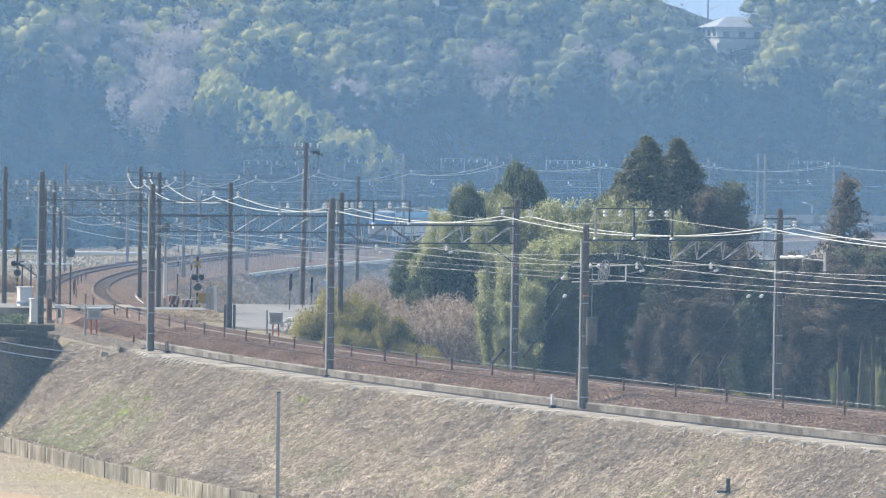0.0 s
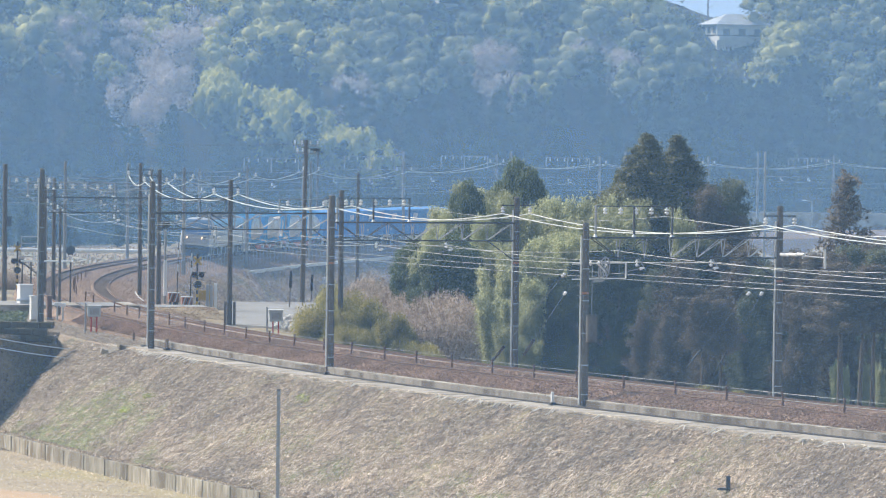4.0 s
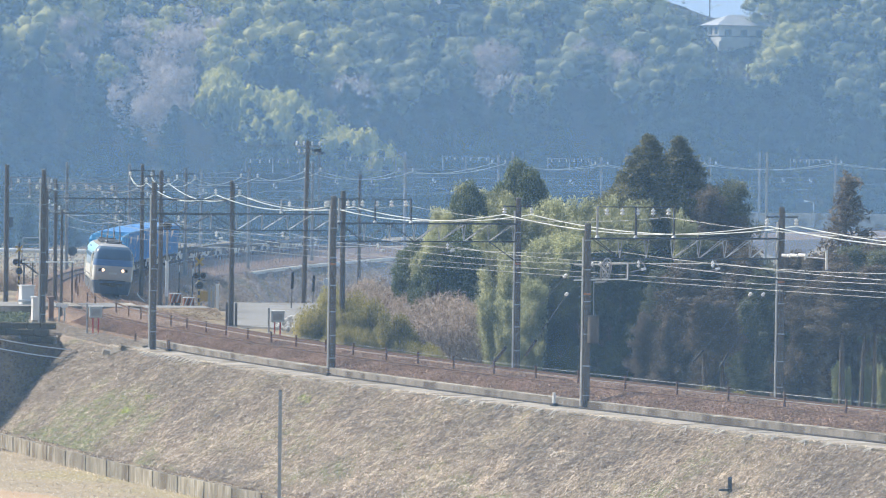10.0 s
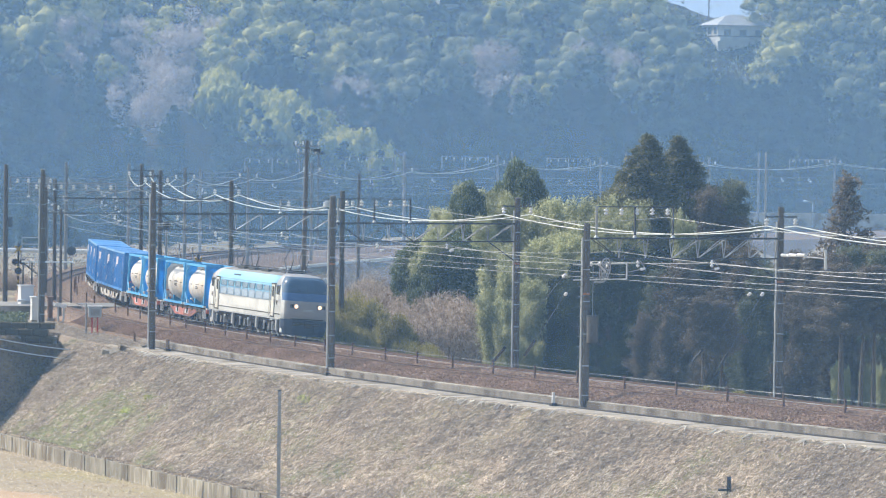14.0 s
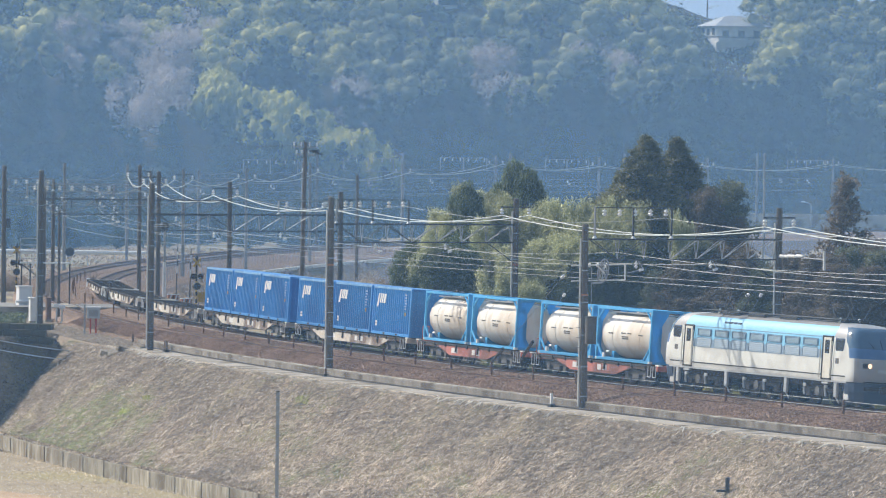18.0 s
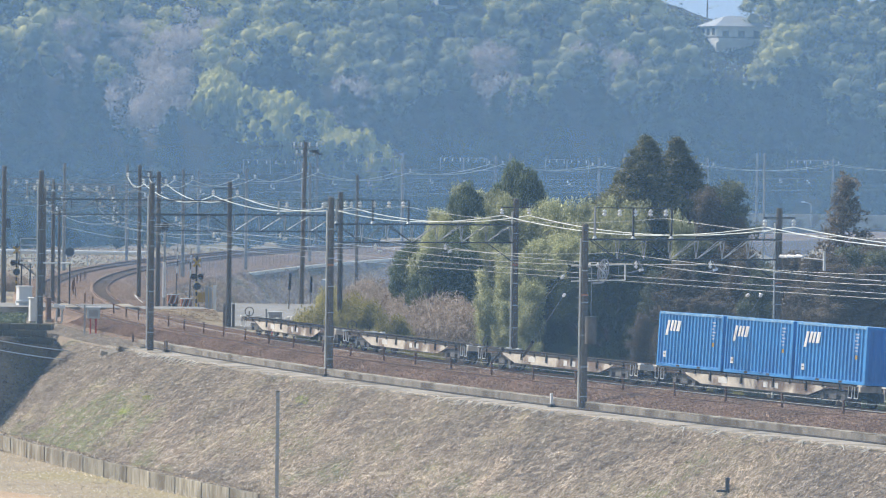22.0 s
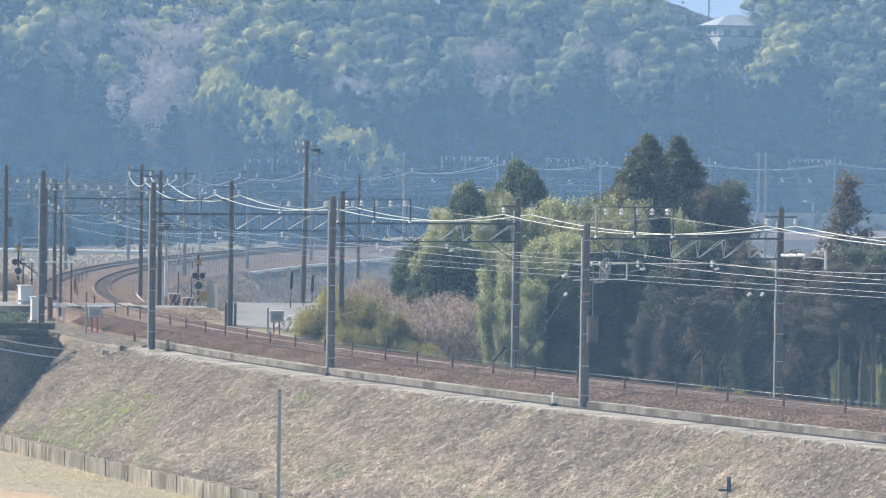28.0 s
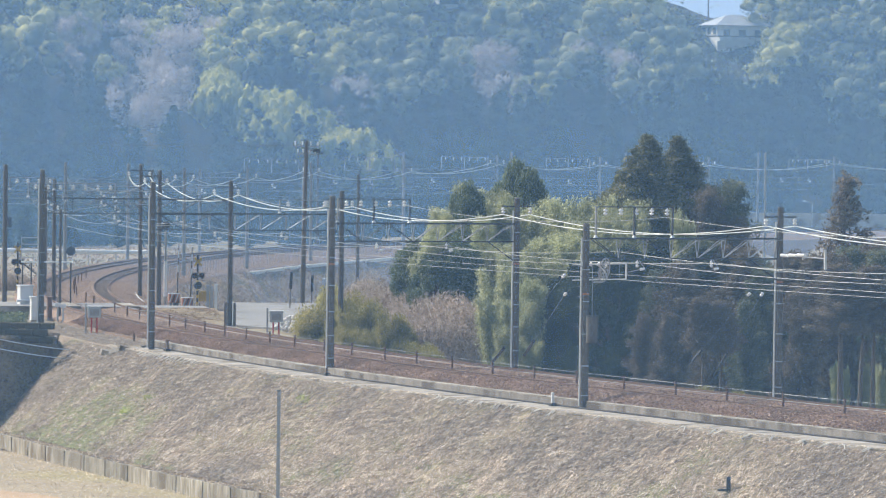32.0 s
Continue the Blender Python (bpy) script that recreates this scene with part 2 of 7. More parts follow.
M["sill_dark"] = surface("grimy_brown_sill", (0.10, 0.07, 0.055), (0.17, 0.125, 0.10), 0.8, 0.1, fine=4, coarse=1.0, bump=0.1)
M["under"] = surface("grimy_underframe", (0.035, 0.032, 0.03), (0.085, 0.075, 0.07), 0.85, 0.1, fine=5, coarse=1.2, bump=0.2)
M["bogie"] = surface("grey_bogie", (0.10, 0.10, 0.10), (0.19, 0.185, 0.18), 0.8, 0.1, fine=6, bump=0.15)
M["glass"] = surface("dark_glass", (0.02, 0.03, 0.05), (0.03, 0.045, 0.07), 0.08, fine=2, bump=0, spec=0.8)
# the sky's blue reflection is put into the windscreen's base colour
M["windscreen"] = surface("sky_reflection_windscreen", (0.06, 0.125, 0.215), (0.08, 0.155, 0.25), 0.1, fine=2, bump=0, spec=0.8)
M["faded_mark"] = surface("faded_white_mark", (0.30, 0.42, 0.66), (0.38, 0.50, 0.72), 0.5, fine=5, bump=0)
M["grille"] = surface("pale_blue_grille", (0.40, 0.50, 0.60), (0.48, 0.58, 0.67), 0.5, 0.0, fine=10, bump=0.1)
# silver of the nose, darkened so the colour holds its sunless side's shade
M["paint_nose"] = surface("shaded_silver_nose_paint", (0.34, 0.345, 0.355), (0.41, 0.415, 0.425), 0.4, fine=3, coarse=0.8, bump=0.02, c3=(0.37, 0.365, 0.36), patch=0.7, spec=0.5)
M["paint_cream"] = surface("cream_door_paint", (0.68, 0.66, 0.58), (0.76, 0.74, 0.66), 0.45, fine=3, coarse=0.8, bump=0.02)
M["roof_grey"] = surface("grimy_grey_roof", (0.16, 0.16, 0.16), (0.26, 0.255, 0.25), 0.7, fine=4, coarse=0.8, bump=0.05)
M["paint_band"] = surface("grey_blue_band", (0.22, 0.32, 0.44), (0.26, 0.36, 0.48), 0.4, fine=3, coarse=0.8, bump=0.02)
# side panes coloured pale blue for the sky they would mirror
M["pane_pale"] = surface("sky_reflection_side_glass", (0.27, 0.39, 0.49), (0.33, 0.46, 0.56), 0.12, fine=2, bump=0, spec=0.7)
M["lamp"] = glow("lit_headlamp", (1.0, 0.66, 0.44), 1.5)
M["signal_off"] = surface("dark_lens", (0.03, 0.015, 0.015), (0.05, 0.02, 0.02), 0.2, fine=6, bump=0)
M["roof_tile"] = surface("grey_roof_tiles", (0.33, 0.35, 0.37), (0.43, 0.45, 0.47), 0.6, fine=4, bump=0.2)
M["render"] = surface("cream_render", (0.76, 0.73, 0.67), (0.83, 0.80, 0.74), 0.9, fine=5, bump=0.1)
M["window"] = surface("window_glass", (0.05, 0.07, 0.09), (0.08, 0.10, 0.12), 0.1, fine=2, bump=0, spec=0.8)
M["leaf_bamboo"] = foliage("bamboo_leaves", (0.22, 0.24, 0.12), (0.39, 0.405, 0.22), (0.60, 0.60, 0.36), 0.6)
M["leaf_dark"] = foliage("evergreen_leaves", (0.055, 0.078, 0.04), (0.12, 0.155, 0.078), (0.34, 0.38, 0.24), 0.4)
M["leaf_cypress"] = foliage("grey_green_cypress", (0.075, 0.09, 0.06), (0.14, 0.155, 0.10), (0.24, 0.25, 0.165), 0.4)
# leaves near black: the deep shade of the grove's hollow is in their colour
M["leaf_shaded"] = foliage("shade_dark_leaves", (0.022, 0.034, 0.022), (0.042, 0.06, 0.036), (0.085, 0.11, 0.06), 0.25)
M["leaf_cedar"] = foliage("cedar_needles", (0.075, 0.088, 0.042), (0.17, 0.172, 0.092), (0.29, 0.265, 0.155), 0.45)
M["leaf_brown"] = foliage("winter_cypress_twigs", (0.10, 0.083, 0.066), (0.18, 0.15, 0.115), (0.28, 0.235, 0.18), 0.4)
M["leaf_shrub"] = foliage("shrub_leaves", (0.17, 0.17, 0.055), (0.37, 0.335, 0.12), (0.60, 0.52, 0.23), 0.65)
M["twig_pink"] = foliage("dry_brush", (0.225, 0.175, 0.135), (0.375, 0.305, 0.245), (0.56, 0.475, 0.385), 0.45)
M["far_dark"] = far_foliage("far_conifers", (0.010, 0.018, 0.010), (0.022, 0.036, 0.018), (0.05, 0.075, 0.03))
# mixed and olive colours are raised to carry hazy sunlight on the hilltop
M["far_mixed"] = far_foliage("far_sunlit_mixed_woods", (0.0847, 0.107, 0.0621), (0.249, 0.266, 0.147), (0.52, 0.52, 0.282))
M["far_olive"] = far_foliage("far_broadleaf", (0.22, 0.23, 0.085), (0.50, 0.49, 0.19), (0.78, 0.73, 0.33))
M["far_bamboo"] = far_foliage("far_bamboo", (0.30, 0.31, 0.08), (0.52, 0.51, 0.15), (0.76, 0.70, 0.25))
M["far_bare"] = far_foliage("far_bare_woods", (0.242, 0.204, 0.182), (0.44, 0.385, 0.352), (0.638, 0.572, 0.528))
M["tuft"] = foliage("dry_grass_blades", (0.15, 0.113, 0.078), (0.43, 0.350, 0.262), (0.86, 0.745, 0.585), 0.3)
M["stones"] = foliage("rusty_ballast_stones", (0.16, 0.104, 0.070), (0.395, 0.268, 0.19), (0.62, 0.445, 0.325), 0.0)
M["stones_grimy"] = foliage("grimy_ballast_stones", (0.09, 0.066, 0.05), (0.22, 0.165, 0.125), (0.40, 0.31, 0.245), 0.0)
M["straw_pale"] = foliage("bleached_straw", (0.44, 0.37, 0.29), (0.70, 0.60, 0.485), (0.90, 0.80, 0.67), 0.3)
M["straw"] = foliage("tall_straw", (0.24, 0.20, 0.145), (0.44, 0.375, 0.28), (0.66, 0.58, 0.46), 0.5)
M["tuft_green"] = foliage("green_grass_blades", (0.14, 0.165, 0.06), (0.27, 0.305, 0.125), (0.46, 0.48, 0.25), 0.3)
M["tuft_tan"] = foliage("tan_weed_blades", (0.19, 0.135, 0.085), (0.36, 0.27, 0.18), (0.56, 0.44, 0.31), 0.3)
M["tuft_grey"] = foliage("withered_grey_blades", (0.12, 0.098, 0.074), (0.275, 0.23, 0.177), (0.47, 0.40, 0.32), 0.3)
M["weed"] = foliage("fresh_weed_leaves", (0.22, 0.27, 0.08), (0.36, 0.41, 0.14), (0.52, 0.55, 0.24), 0.5)


# ---------- mesh helpers ----------
def put(name, mesh, material, parent=None, label="", at=None):
    ob = new(name, mesh)
    if material is not None and not mesh.materials:
        mesh.materials.append(material)
    if parent is not None:
        ob.parent = parent
    if at is not None:
        ob.matrix_basis = at
    if label:
        ob["label"] = label
    return ob


def part(name, bm, material, parent, label="", at=None):
    mesh = bpy.data.meshes.new(name)
    bm.to_mesh(mesh)
    bm.free()
    return put(name, mesh, material, parent, label, at)


def thing(name, label, category, at=None, group="", kind=""):
    ob = new(name)
    ob.empty_display_size = 0.3
    if at is not None:
        ob.matrix_basis = at
    return tagged(ob, label, category, group, kind)


def fast_mesh(name, verts, quads, smooth=False):
    """A mesh from an array of corners and an array of four-sided (or three-sided) faces."""
    verts, quads = np.asarray(verts, np.float32), np.asarray(quads, np.int32)
    mesh = bpy.data.meshes.new(name)
    k = quads.shape[1]
    mesh.vertices.add(len(verts))
    mesh.vertices.foreach_set("co", verts.ravel())
    mesh.loops.add(quads.size)
    mesh.loops.foreach_set("vertex_index", quads.ravel())
    mesh.polygons.add(len(quads))
    mesh.polygons.foreach_set("loop_start", np.arange(0, quads.size, k, dtype=np.int32))
    mesh.polygons.foreach_set("use_smooth", np.full(len(quads), smooth))
    mesh.update(calc_edges=True)
    return mesh


def box(bm, x0, x1, y0, y1, z0, z1, bevel=0.0):
    r = bmesh.ops.create_cube(bm, size=1, matrix=Matrix.Translation(((x0 + x1) / 2, (y0 + y1) / 2, (z0 + z1) / 2)) @ Matrix.Diagonal((x1 - x0, y1 - y0, z1 - z0, 1)))
    if bevel:
        es = list({e for v in r["verts"] for e in v.link_edges})
        bmesh.ops.bevel(bm, geom=es, offset=bevel, segments=2, affect="EDGES", profile=0.5)
    return bm


def boxed(*a, **k):
    return box(bmesh.new(), *a, **k)


def rod(bm, a, b, r, r2=None, sides=8):
    a, b = Vector(a), Vector(b)
    d = b - a
    m = Matrix.Translation((a + b) / 2) @ d.to_track_quat("Z", "Y").to_matrix().to_4x4()
    bmesh.ops.create_cone(bm, cap_ends=True, segments=sides, radius1=r, radius2=r if r2 is None else r2, depth=d.length, matrix=m)
    return bm


def rodded(*a, **k):
    return rod(bmesh.new(), *a, **k)


def tube(points, r, sides=5):
    """A thin round cable through the points."""
    P = np.asarray(points, float)
    T = np.gradient(P, axis=0)
    T /= np.linalg.norm(T, axis=1)[:, None]
    up = np.where(np.abs(T[:, 2:3]) > 0.9, np.array([[1.0, 0, 0]]), np.array([[0, 0, 1.0]]))
    A = np.cross(T, up)
    A /= np.linalg.norm(A, axis=1)[:, None]
    B = np.cross(A, T)
    an = np.arange(sides) / sides * 2 * np.pi
    V = P[:, None] + r * (np.cos(an)[None, :, None] * A[:, None] + np.sin(an)[None, :, None] * B[:, None])
    n = len(P)
    i, j = np.meshgrid(np.arange(n - 1), np.arange(sides), indexing="ij")
    Q = np.stack([i * sides + j, i * sides + (j + 1) % sides, (i + 1) * sides + (j + 1) % sides, (i + 1) * sides + j], -1).reshape(-1, 4)
    return V.reshape(-1, 3), Q


def merged(pieces):
    V, Q, k = [], [], 0
    for v, q in pieces:
        V.append(v)
        Q.append(np.asarray(q) + k)
        k += len(v)
    return np.concatenate(V), np.concatenate(Q)


def sagging(a, b, sag, n=14):
    a, b = np.array(a, float), np.array(b, float)
    t = np.linspace(0, 1, n)[:, None]
    p = a + (b - a) * t
    p[:, 2] -= (4 * sag * t * (1 - t))[:, 0]
    return p


# ---------- the line of the track ----------
# curve of about 400 m radius, easing out to a straight towards the viewer
S0, STEP = -460, 1.0
S = np.arange(S0, 700, STEP)
KAP = np.interp(S, [-460, -30, 45, 82, 120, 158, 195, 232, 270, 308, 345], [0.0022, 0.00243, 0.00251, 0.00253, 0.00241, 0.00259, 0.00231, 0.00233, 0.00131, 0.00052, 0.0])
I0 = int(-S0)
HEAD = np.concatenate([[0], np.cumsum((KAP[1:] + KAP[:-1]) / 2)])
HEAD += 4.552 - HEAD[I0]
LX = np.concatenate([[0], np.cumsum(np.cos((HEAD[1:] + HEAD[:-1]) / 2))])
LY = np.concatenate([[0], np.cumsum(np.sin((HEAD[1:] + HEAD[:-1]) / 2))])
LX += -21.491 - LX[I0]
LY += 480.977 - LY[I0]
CANT = radians(3.4)
APART = 4.0          # distance between the two tracks


def widening(s):
    """The line swings a little wider through the crossing."""
    return 0.33 * np.exp(-((np.asarray(s, float) - 140) / 45) ** 2)


def on_line(s, off=0.0):
    """Plan position at s metres along the inner track, off metres towards the outside of the curve."""
    h = np.interp(s, S, HEAD)
    off = off + widening(s)
    return np.interp(s, S, LX) + off * np.sin(h), np.interp(s, S, LY) - off * np.cos(h)


def spot(s, off, z=0.0):
    x, y = on_line(s, off)
    return Vector((float(x), float(y), z))


def turn(s):
    return math.degrees(float(np.interp(s, S, HEAD)))


def track_off(x, y):
    """Distance along and off the line of plan points (arrays)."""
    x, y = np.asarray(x, float), np.asarray(y, float)
    k = np.arange(0, len(S), 4)
    best = np.full(x.shape, 1e18)
    idx = np.zeros(x.shape, int)
    for i in k:
        d = (x - LX[i]) ** 2 + (y - LY[i]) ** 2
        m = d < best
        best[m], idx[m] = d[m], i
    h = HEAD[idx]
    dx, dy = x - LX[idx], y - LY[idx]
    return S[idx] + dx * np.cos(h) + dy * np.sin(h), dx * np.sin(h) - dy * np.cos(h)


def sweep(name, profile, s0, s1, material, step=2.0, parent=None, cant_at=None, closed=False, label=""):
    """A strip of that cross-section (off, z) along the line."""
    ss = np.arange(s0, s1 + step / 2, step)
    P = np.array(profile, float)
    if cant_at is not None:
        o, z = P[:, 0] - cant_at, P[:, 1]
        P = np.c_[cant_at + o * math.cos(CANT) - z * math.sin(CANT), o * math.sin(CANT) + z * math.cos(CANT)]
    k = len(P)
    V = np.empty((len(ss), k, 3))
    for j in range(k):
        V[:, j, 0], V[:, j, 1] = on_line(ss, P[j, 0])
        V[:, j, 2] = P[j, 1]
    i, j = np.meshgrid(np.arange(len(ss) - 1), np.arange(k if closed else k - 1), indexing="ij")
    Q = np.stack([i * k + j, i * k + (j + 1) % k, (i + 1) * k + (j + 1) % k, (i + 1) * k + j], -1).reshape(-1, 4)
    return put(name, fast_mesh(name, V.reshape(-1, 3), Q), material, parent, label)


# ---------- ground ----------
def smooth(x, a, b):
    t = np.clip((x - a) / (b - a), 0, 1)
    return t * t * (3 - 2 * t)


def ground_height(x, y):
    s, o = track_off(x, y)
    # outside of the curve: low field near the viewer, level land past the crossing
    out = -6.75 + 5.75 * (1 - smooth(s, 150, 166)) - 1.2 * smooth(o, 30, 60) * (1 - smooth(s, 150, 166))
    # inside: a hollow with the grove, level round the crossing road
    level = smooth(s, 104, 122) * (1 - smooth(s, 176, 200))
    hollow = -4.2 + 2.6 * smooth(-o, 30, 90)
    yard = -0.75 - 2.6 * smooth(-o, 16, 26)
    inn = hollow * (1 - level) + yard * level
    slope_in = np.maximum(inn, -1.0 - np.clip(-o - 5.0, 0, 99) / 1.7)
    z = np.where(o > 0, np.minimum(out, -1.3), np.minimum(slope_in, -1.3 + 0.55 * level))
    # the rise on which the camera stands
    r = np.hypot(x, y)
    z = z + (17.2) * (1 - smooth(r, 4, 105)) * (r < 106)
    # the valley's far side climbs under the woods
    z = z + 36.0 * np.clip((y - 0.04 * x - 778) / 68, 0, 1) - 3.9 * smooth(y, 800, 836) * np.exp(-((x - 47.0) / 8.0) ** 2)
    return z


def axis(dense0, dense1, step, reach):
    a = np.arange(dense0, dense1 + step, step)
    lo, hi, g = [], [], step
    d = dense0
    while d > -reach:
        g *= 1.25
        d -= g
        lo.append(d)
    d, g = dense1, step
    while d < reach:
        g *= 1.25
        d += g
        hi.append(d)
    return np.concatenate([lo[::-1], a, hi])


gx, gy = axis(-56, 60, 1.4, 4200), axis(190, 560, 2.0, 4600)
gy = np.sort(np.concatenate([gy[(gy < 768) | (gy > 902)], np.arange(770, 900, 4.0)]))
gx = np.sort(np.concatenate([gx[np.abs(gx) < 64], gx[np.abs(gx) > 130], np.arange(66, 130, 6.0), -np.arange(66, 130, 6.0)]))
X, Y = np.meshgrid(gx, gy, indexing="ij")
Z = ground_height(X.ravel(), Y.ravel()).reshape(X.shape)
rough = np.random.RandomState(3).normal(0, 0.05, X.shape)
near = (np.abs(X) < 60) & (Y > 190) & (Y < 560)
V = np.stack([X, Y, Z + rough * near], -1).reshape(-1, 3)
ni, nj = X.shape
i, j = np.meshgrid(np.arange(ni - 1), np.arange(nj - 1), indexing="ij")
Q = np.stack([i * nj + j, (i + 1) * nj + j, (i + 1) * nj + j + 1, i * nj + j + 1], -1).reshape(-1, 4)
ground = put("ground", fast_mesh("ground", V, Q, True), M["bank"])
tagged(ground, "dry winter grassland and earth around the railway", "ground", kind="structure")

# pale field at the foot of the embankment
field = sweep("field", [(16.2, -6.56), (19, -6.50), (24, -6.48), (34, -6.46), (60, -6.46)], 168, 420, M["field"], 3)
tagged(field, "flat field of short straw-coloured grass", "field", kind="structure")

# mown embankment slope between the path and the toe wall, gently uneven
rs = np.random.RandomState(5)
ss, oo = np.arange(160, 421, 0.5), np.append(np.linspace(8.7, 15.72, 18), 15.76)
SS, OO = np.meshgrid(ss, oo, indexing="ij")
xx, yy = on_line(SS, OO)
zz = -0.80 - (OO - 8.7) * 0.684 + rs.normal(0, 0.06, SS.shape) * (OO > 8.8)
zz[:, -2] = -5.68 + rs.normal(0, 0.02, len(ss))
zz[:, -1] = -5.95
ni, nj = SS.shape
i, j = np.meshgrid(np.arange(ni - 1), np.arange(nj - 1), indexing="ij")
Q = np.stack([i * nj + j, i * nj + j + 1, (i + 1) * nj + j + 1, (i + 1) * nj + j], -1).reshape(-1, 4)
slope = put("embankment", fast_mesh("embankment", np.stack([xx, yy, zz], -1).reshape(-1, 3), Q, True), M["slope"])
tagged(slope, "mown embankment slope of dry brown grass", "embankment", kind="structure")

# bank of the side road, turned away from the sun
ss, oo = np.arange(150, 196, 0.7), np.arange(9.6, 60, 0.9)
SS, OO = np.meshgrid(ss, oo, indexing="ij")
edge = 167.0 + np.clip(OO - 9.6, 0, 8) * 0.9
xx, yy = on_line(SS, OO)
zz = np.clip(-0.55 - np.clip(SS - edge, 0, 99) * 0.95, -7.2, 0) + rs.normal(0, 0.05, SS.shape)
zz -= 0.5 * np.clip(1 - (OO - 9.6) / 1.6, 0, 1)
ni, nj = SS.shape
i, j = np.meshgrid(np.arange(ni - 1), np.arange(nj - 1), indexing="ij")
Q = np.stack([i * nj + j, i * nj + j + 1, (i + 1) * nj + j + 1, (i + 1) * nj + j], -1).reshape(-1, 4)
bank = put("road_bank", fast_mesh("road_bank", np.stack([xx, yy, zz], -1).reshape(-1, 3), Q, True), M["bank"])
tagged(bank, "steep shaded grass bank of the side road", "bank", kind="structure")

verge = sweep("verge", [(6.3, -0.66), (7.2, -0.62), (8.6, -0.84), (10.4, -2.06)], 20, 180, M["verge"], 2.0)
tagged(verge, "strip of bare earth beside the outer track", "verge", kind="structure")

# ---------- formation, ballast, rails ----------
formation = sweep("trackbed", [(-7.0, -2.6), (-4.6, -0.95), (-3.2, -0.66), (-1.9, -0.26), (-1.5, -0.20), (-0.7, -0.165), (0.7, -0.095), (1.5, -0.07), (1.9, -0.16), (2.5, -0.20), (3.3, -0.165), (4.7, -0.085), (5.45, -0.05), (5.85, -0.10), (6.46, -0.43), (6.5, -0.8)], -440, 640, M["ballast"], 2.0)
heap = sweep("ballast_shoulder", [(4.72, -0.12), (4.95, 0.02), (5.25, 0.085), (5.55, 0.05), (6.46, -0.415)], 152, 420, M["ballast"], 2.0)
tagged(heap, "ballast heaped above the sleeper ends", "ballast", kind="structure")
tagged(formation, "rust-brown ballast bed under two curved tracks", "trackbed", kind="structure")
RAIL = [(-0.065, -0.15), (-0.03, -0.135), (-0.012, -0.12), (-0.012, -0.045), (-0.034, -0.035), (-0.034, 0.0), (0.034, 0.0), (0.034, -0.035), (0.012, -0.045), (0.012, -0.12), (0.03, -0.135), (0.065, -0.15)]
for centre in (0.0, APART):
    tr = thing("railway_track", "curved railway track with rust-brown rails on ballast", "railway track", group="tracks of the double line", kind="structure")
    for side in (-0.5675, 0.5675):
        sweep("rail", [(centre + side + a, b) for a, b in RAIL], -440, 640, M["rust"], 2.0, tr, cant_at=centre, closed=True)
    sweep("ballast_strip", [(centre - 0.50, -0.165), (centre - 0.44, -0.12), (centre + 0.44, -0.12), (centre + 0.50, -0.165)], -300, 420, M["four_foot"], 2.0, tr, cant_at=centre, label="brake-stained ballast between the rails")
    # concrete sleepers: single ones where they lie nearest, the rest together
    bm = boxed(-0.12, 0.12, -1.0, 1.0, -0.32, -0.14, 0.02)
    sl = bpy.data.meshes.new("sleeper")
    bm.to_mesh(sl)
    bm.free()
    sl.materials.append(M["sleeper"])
    sv = np.array([v.co[:] for v in sl.vertices])
    sq = [list(p.vertices) for p in sl.polygons]
    sq = np.array([p for p in sq if len(p) == 4])
    far = []
    for s in np.arange(-300, 420, 0.62):
        m = pose(*spot(s, centre), 0, 0, turn(s)) @ pose(0, 0, 0, -3.4)
        if 180 < s < 272:
            put("sleeper", sl, None, tr, at=m)
        elif s > -120 and s < 300:
            A = np.array(m)
            far.append((sv @ A[:3, :3].T + A[:3, 3], sq))
    v, q = merged(far)
    tagged(put("sleepers", fast_mesh("sleepers", v, q), M["sleeper"], tr), kind="stuff")

# cable trough and concrete path along the top of the slope
trough = sweep("cable_trough", [(6.45, -1.0), (6.45, -0.43), (6.47, -0.41), (6.78, -0.41), (6.80, -0.43), (6.80, -1.0)], 176, 420, M["concrete_old"], 2.0)
tagged(trough, "low stained concrete cable trough beside the track", "cable trough", kind="structure")
lid = bpy.data.meshes.new("lid")
bm = boxed(-0.485, 0.485, -0.17, 0.17, 0, 0.055, 0.012)
bm.to_mesh(lid)
bm.free()
lid.materials.append(M["concrete"])
for s in np.arange(178, 300, 1.0):
    put("lid", lid, None, trough, at=pose(*spot(s, 6.63, -0.408), 0, 0, turn(s)) @ pose(0, 0, 0, 0, random.uniform(-0.6, 0.6), random.uniform(-0.7, 0.7)))
path = sweep("path", [(6.80, -0.74), (7.0, -0.73), (8.6, -0.78), (8.82, -0.80), (8.86, -1.12)], 176, 420, M["concrete"], 2.0)
tagged(path, "narrow pale concrete service path", "path", kind="structure")
slab = bpy.data.meshes.new("slab")
bm = boxed(-0.98, 0.98, -0.75, 0.75, -0.06, 0.0, 0.015)
bm.to_mesh(slab)
bm.free()
slab.materials.append(M["concrete"])
for s in np.arange(178, 300, 2.0):
    put("slab", slab, None, path, at=pose(*spot(s, 7.95, -0.742), 0, 0, turn(s)) @ pose(0, 0, 0, random.uniform(-0.8, 0.8), random.uniform(-0.5, 0.5), random.uniform(-0.4, 0.4)))
sweep("conduit", [(7.06 + 0.045 * math.cos(a), -0.69 + 0.045 * math.sin(a)) for a in np.linspace(0, 6.2832, 7)[:-1]], 180, 420, M["under"], 2.0, path, closed=True, label="dark conduit along the path")

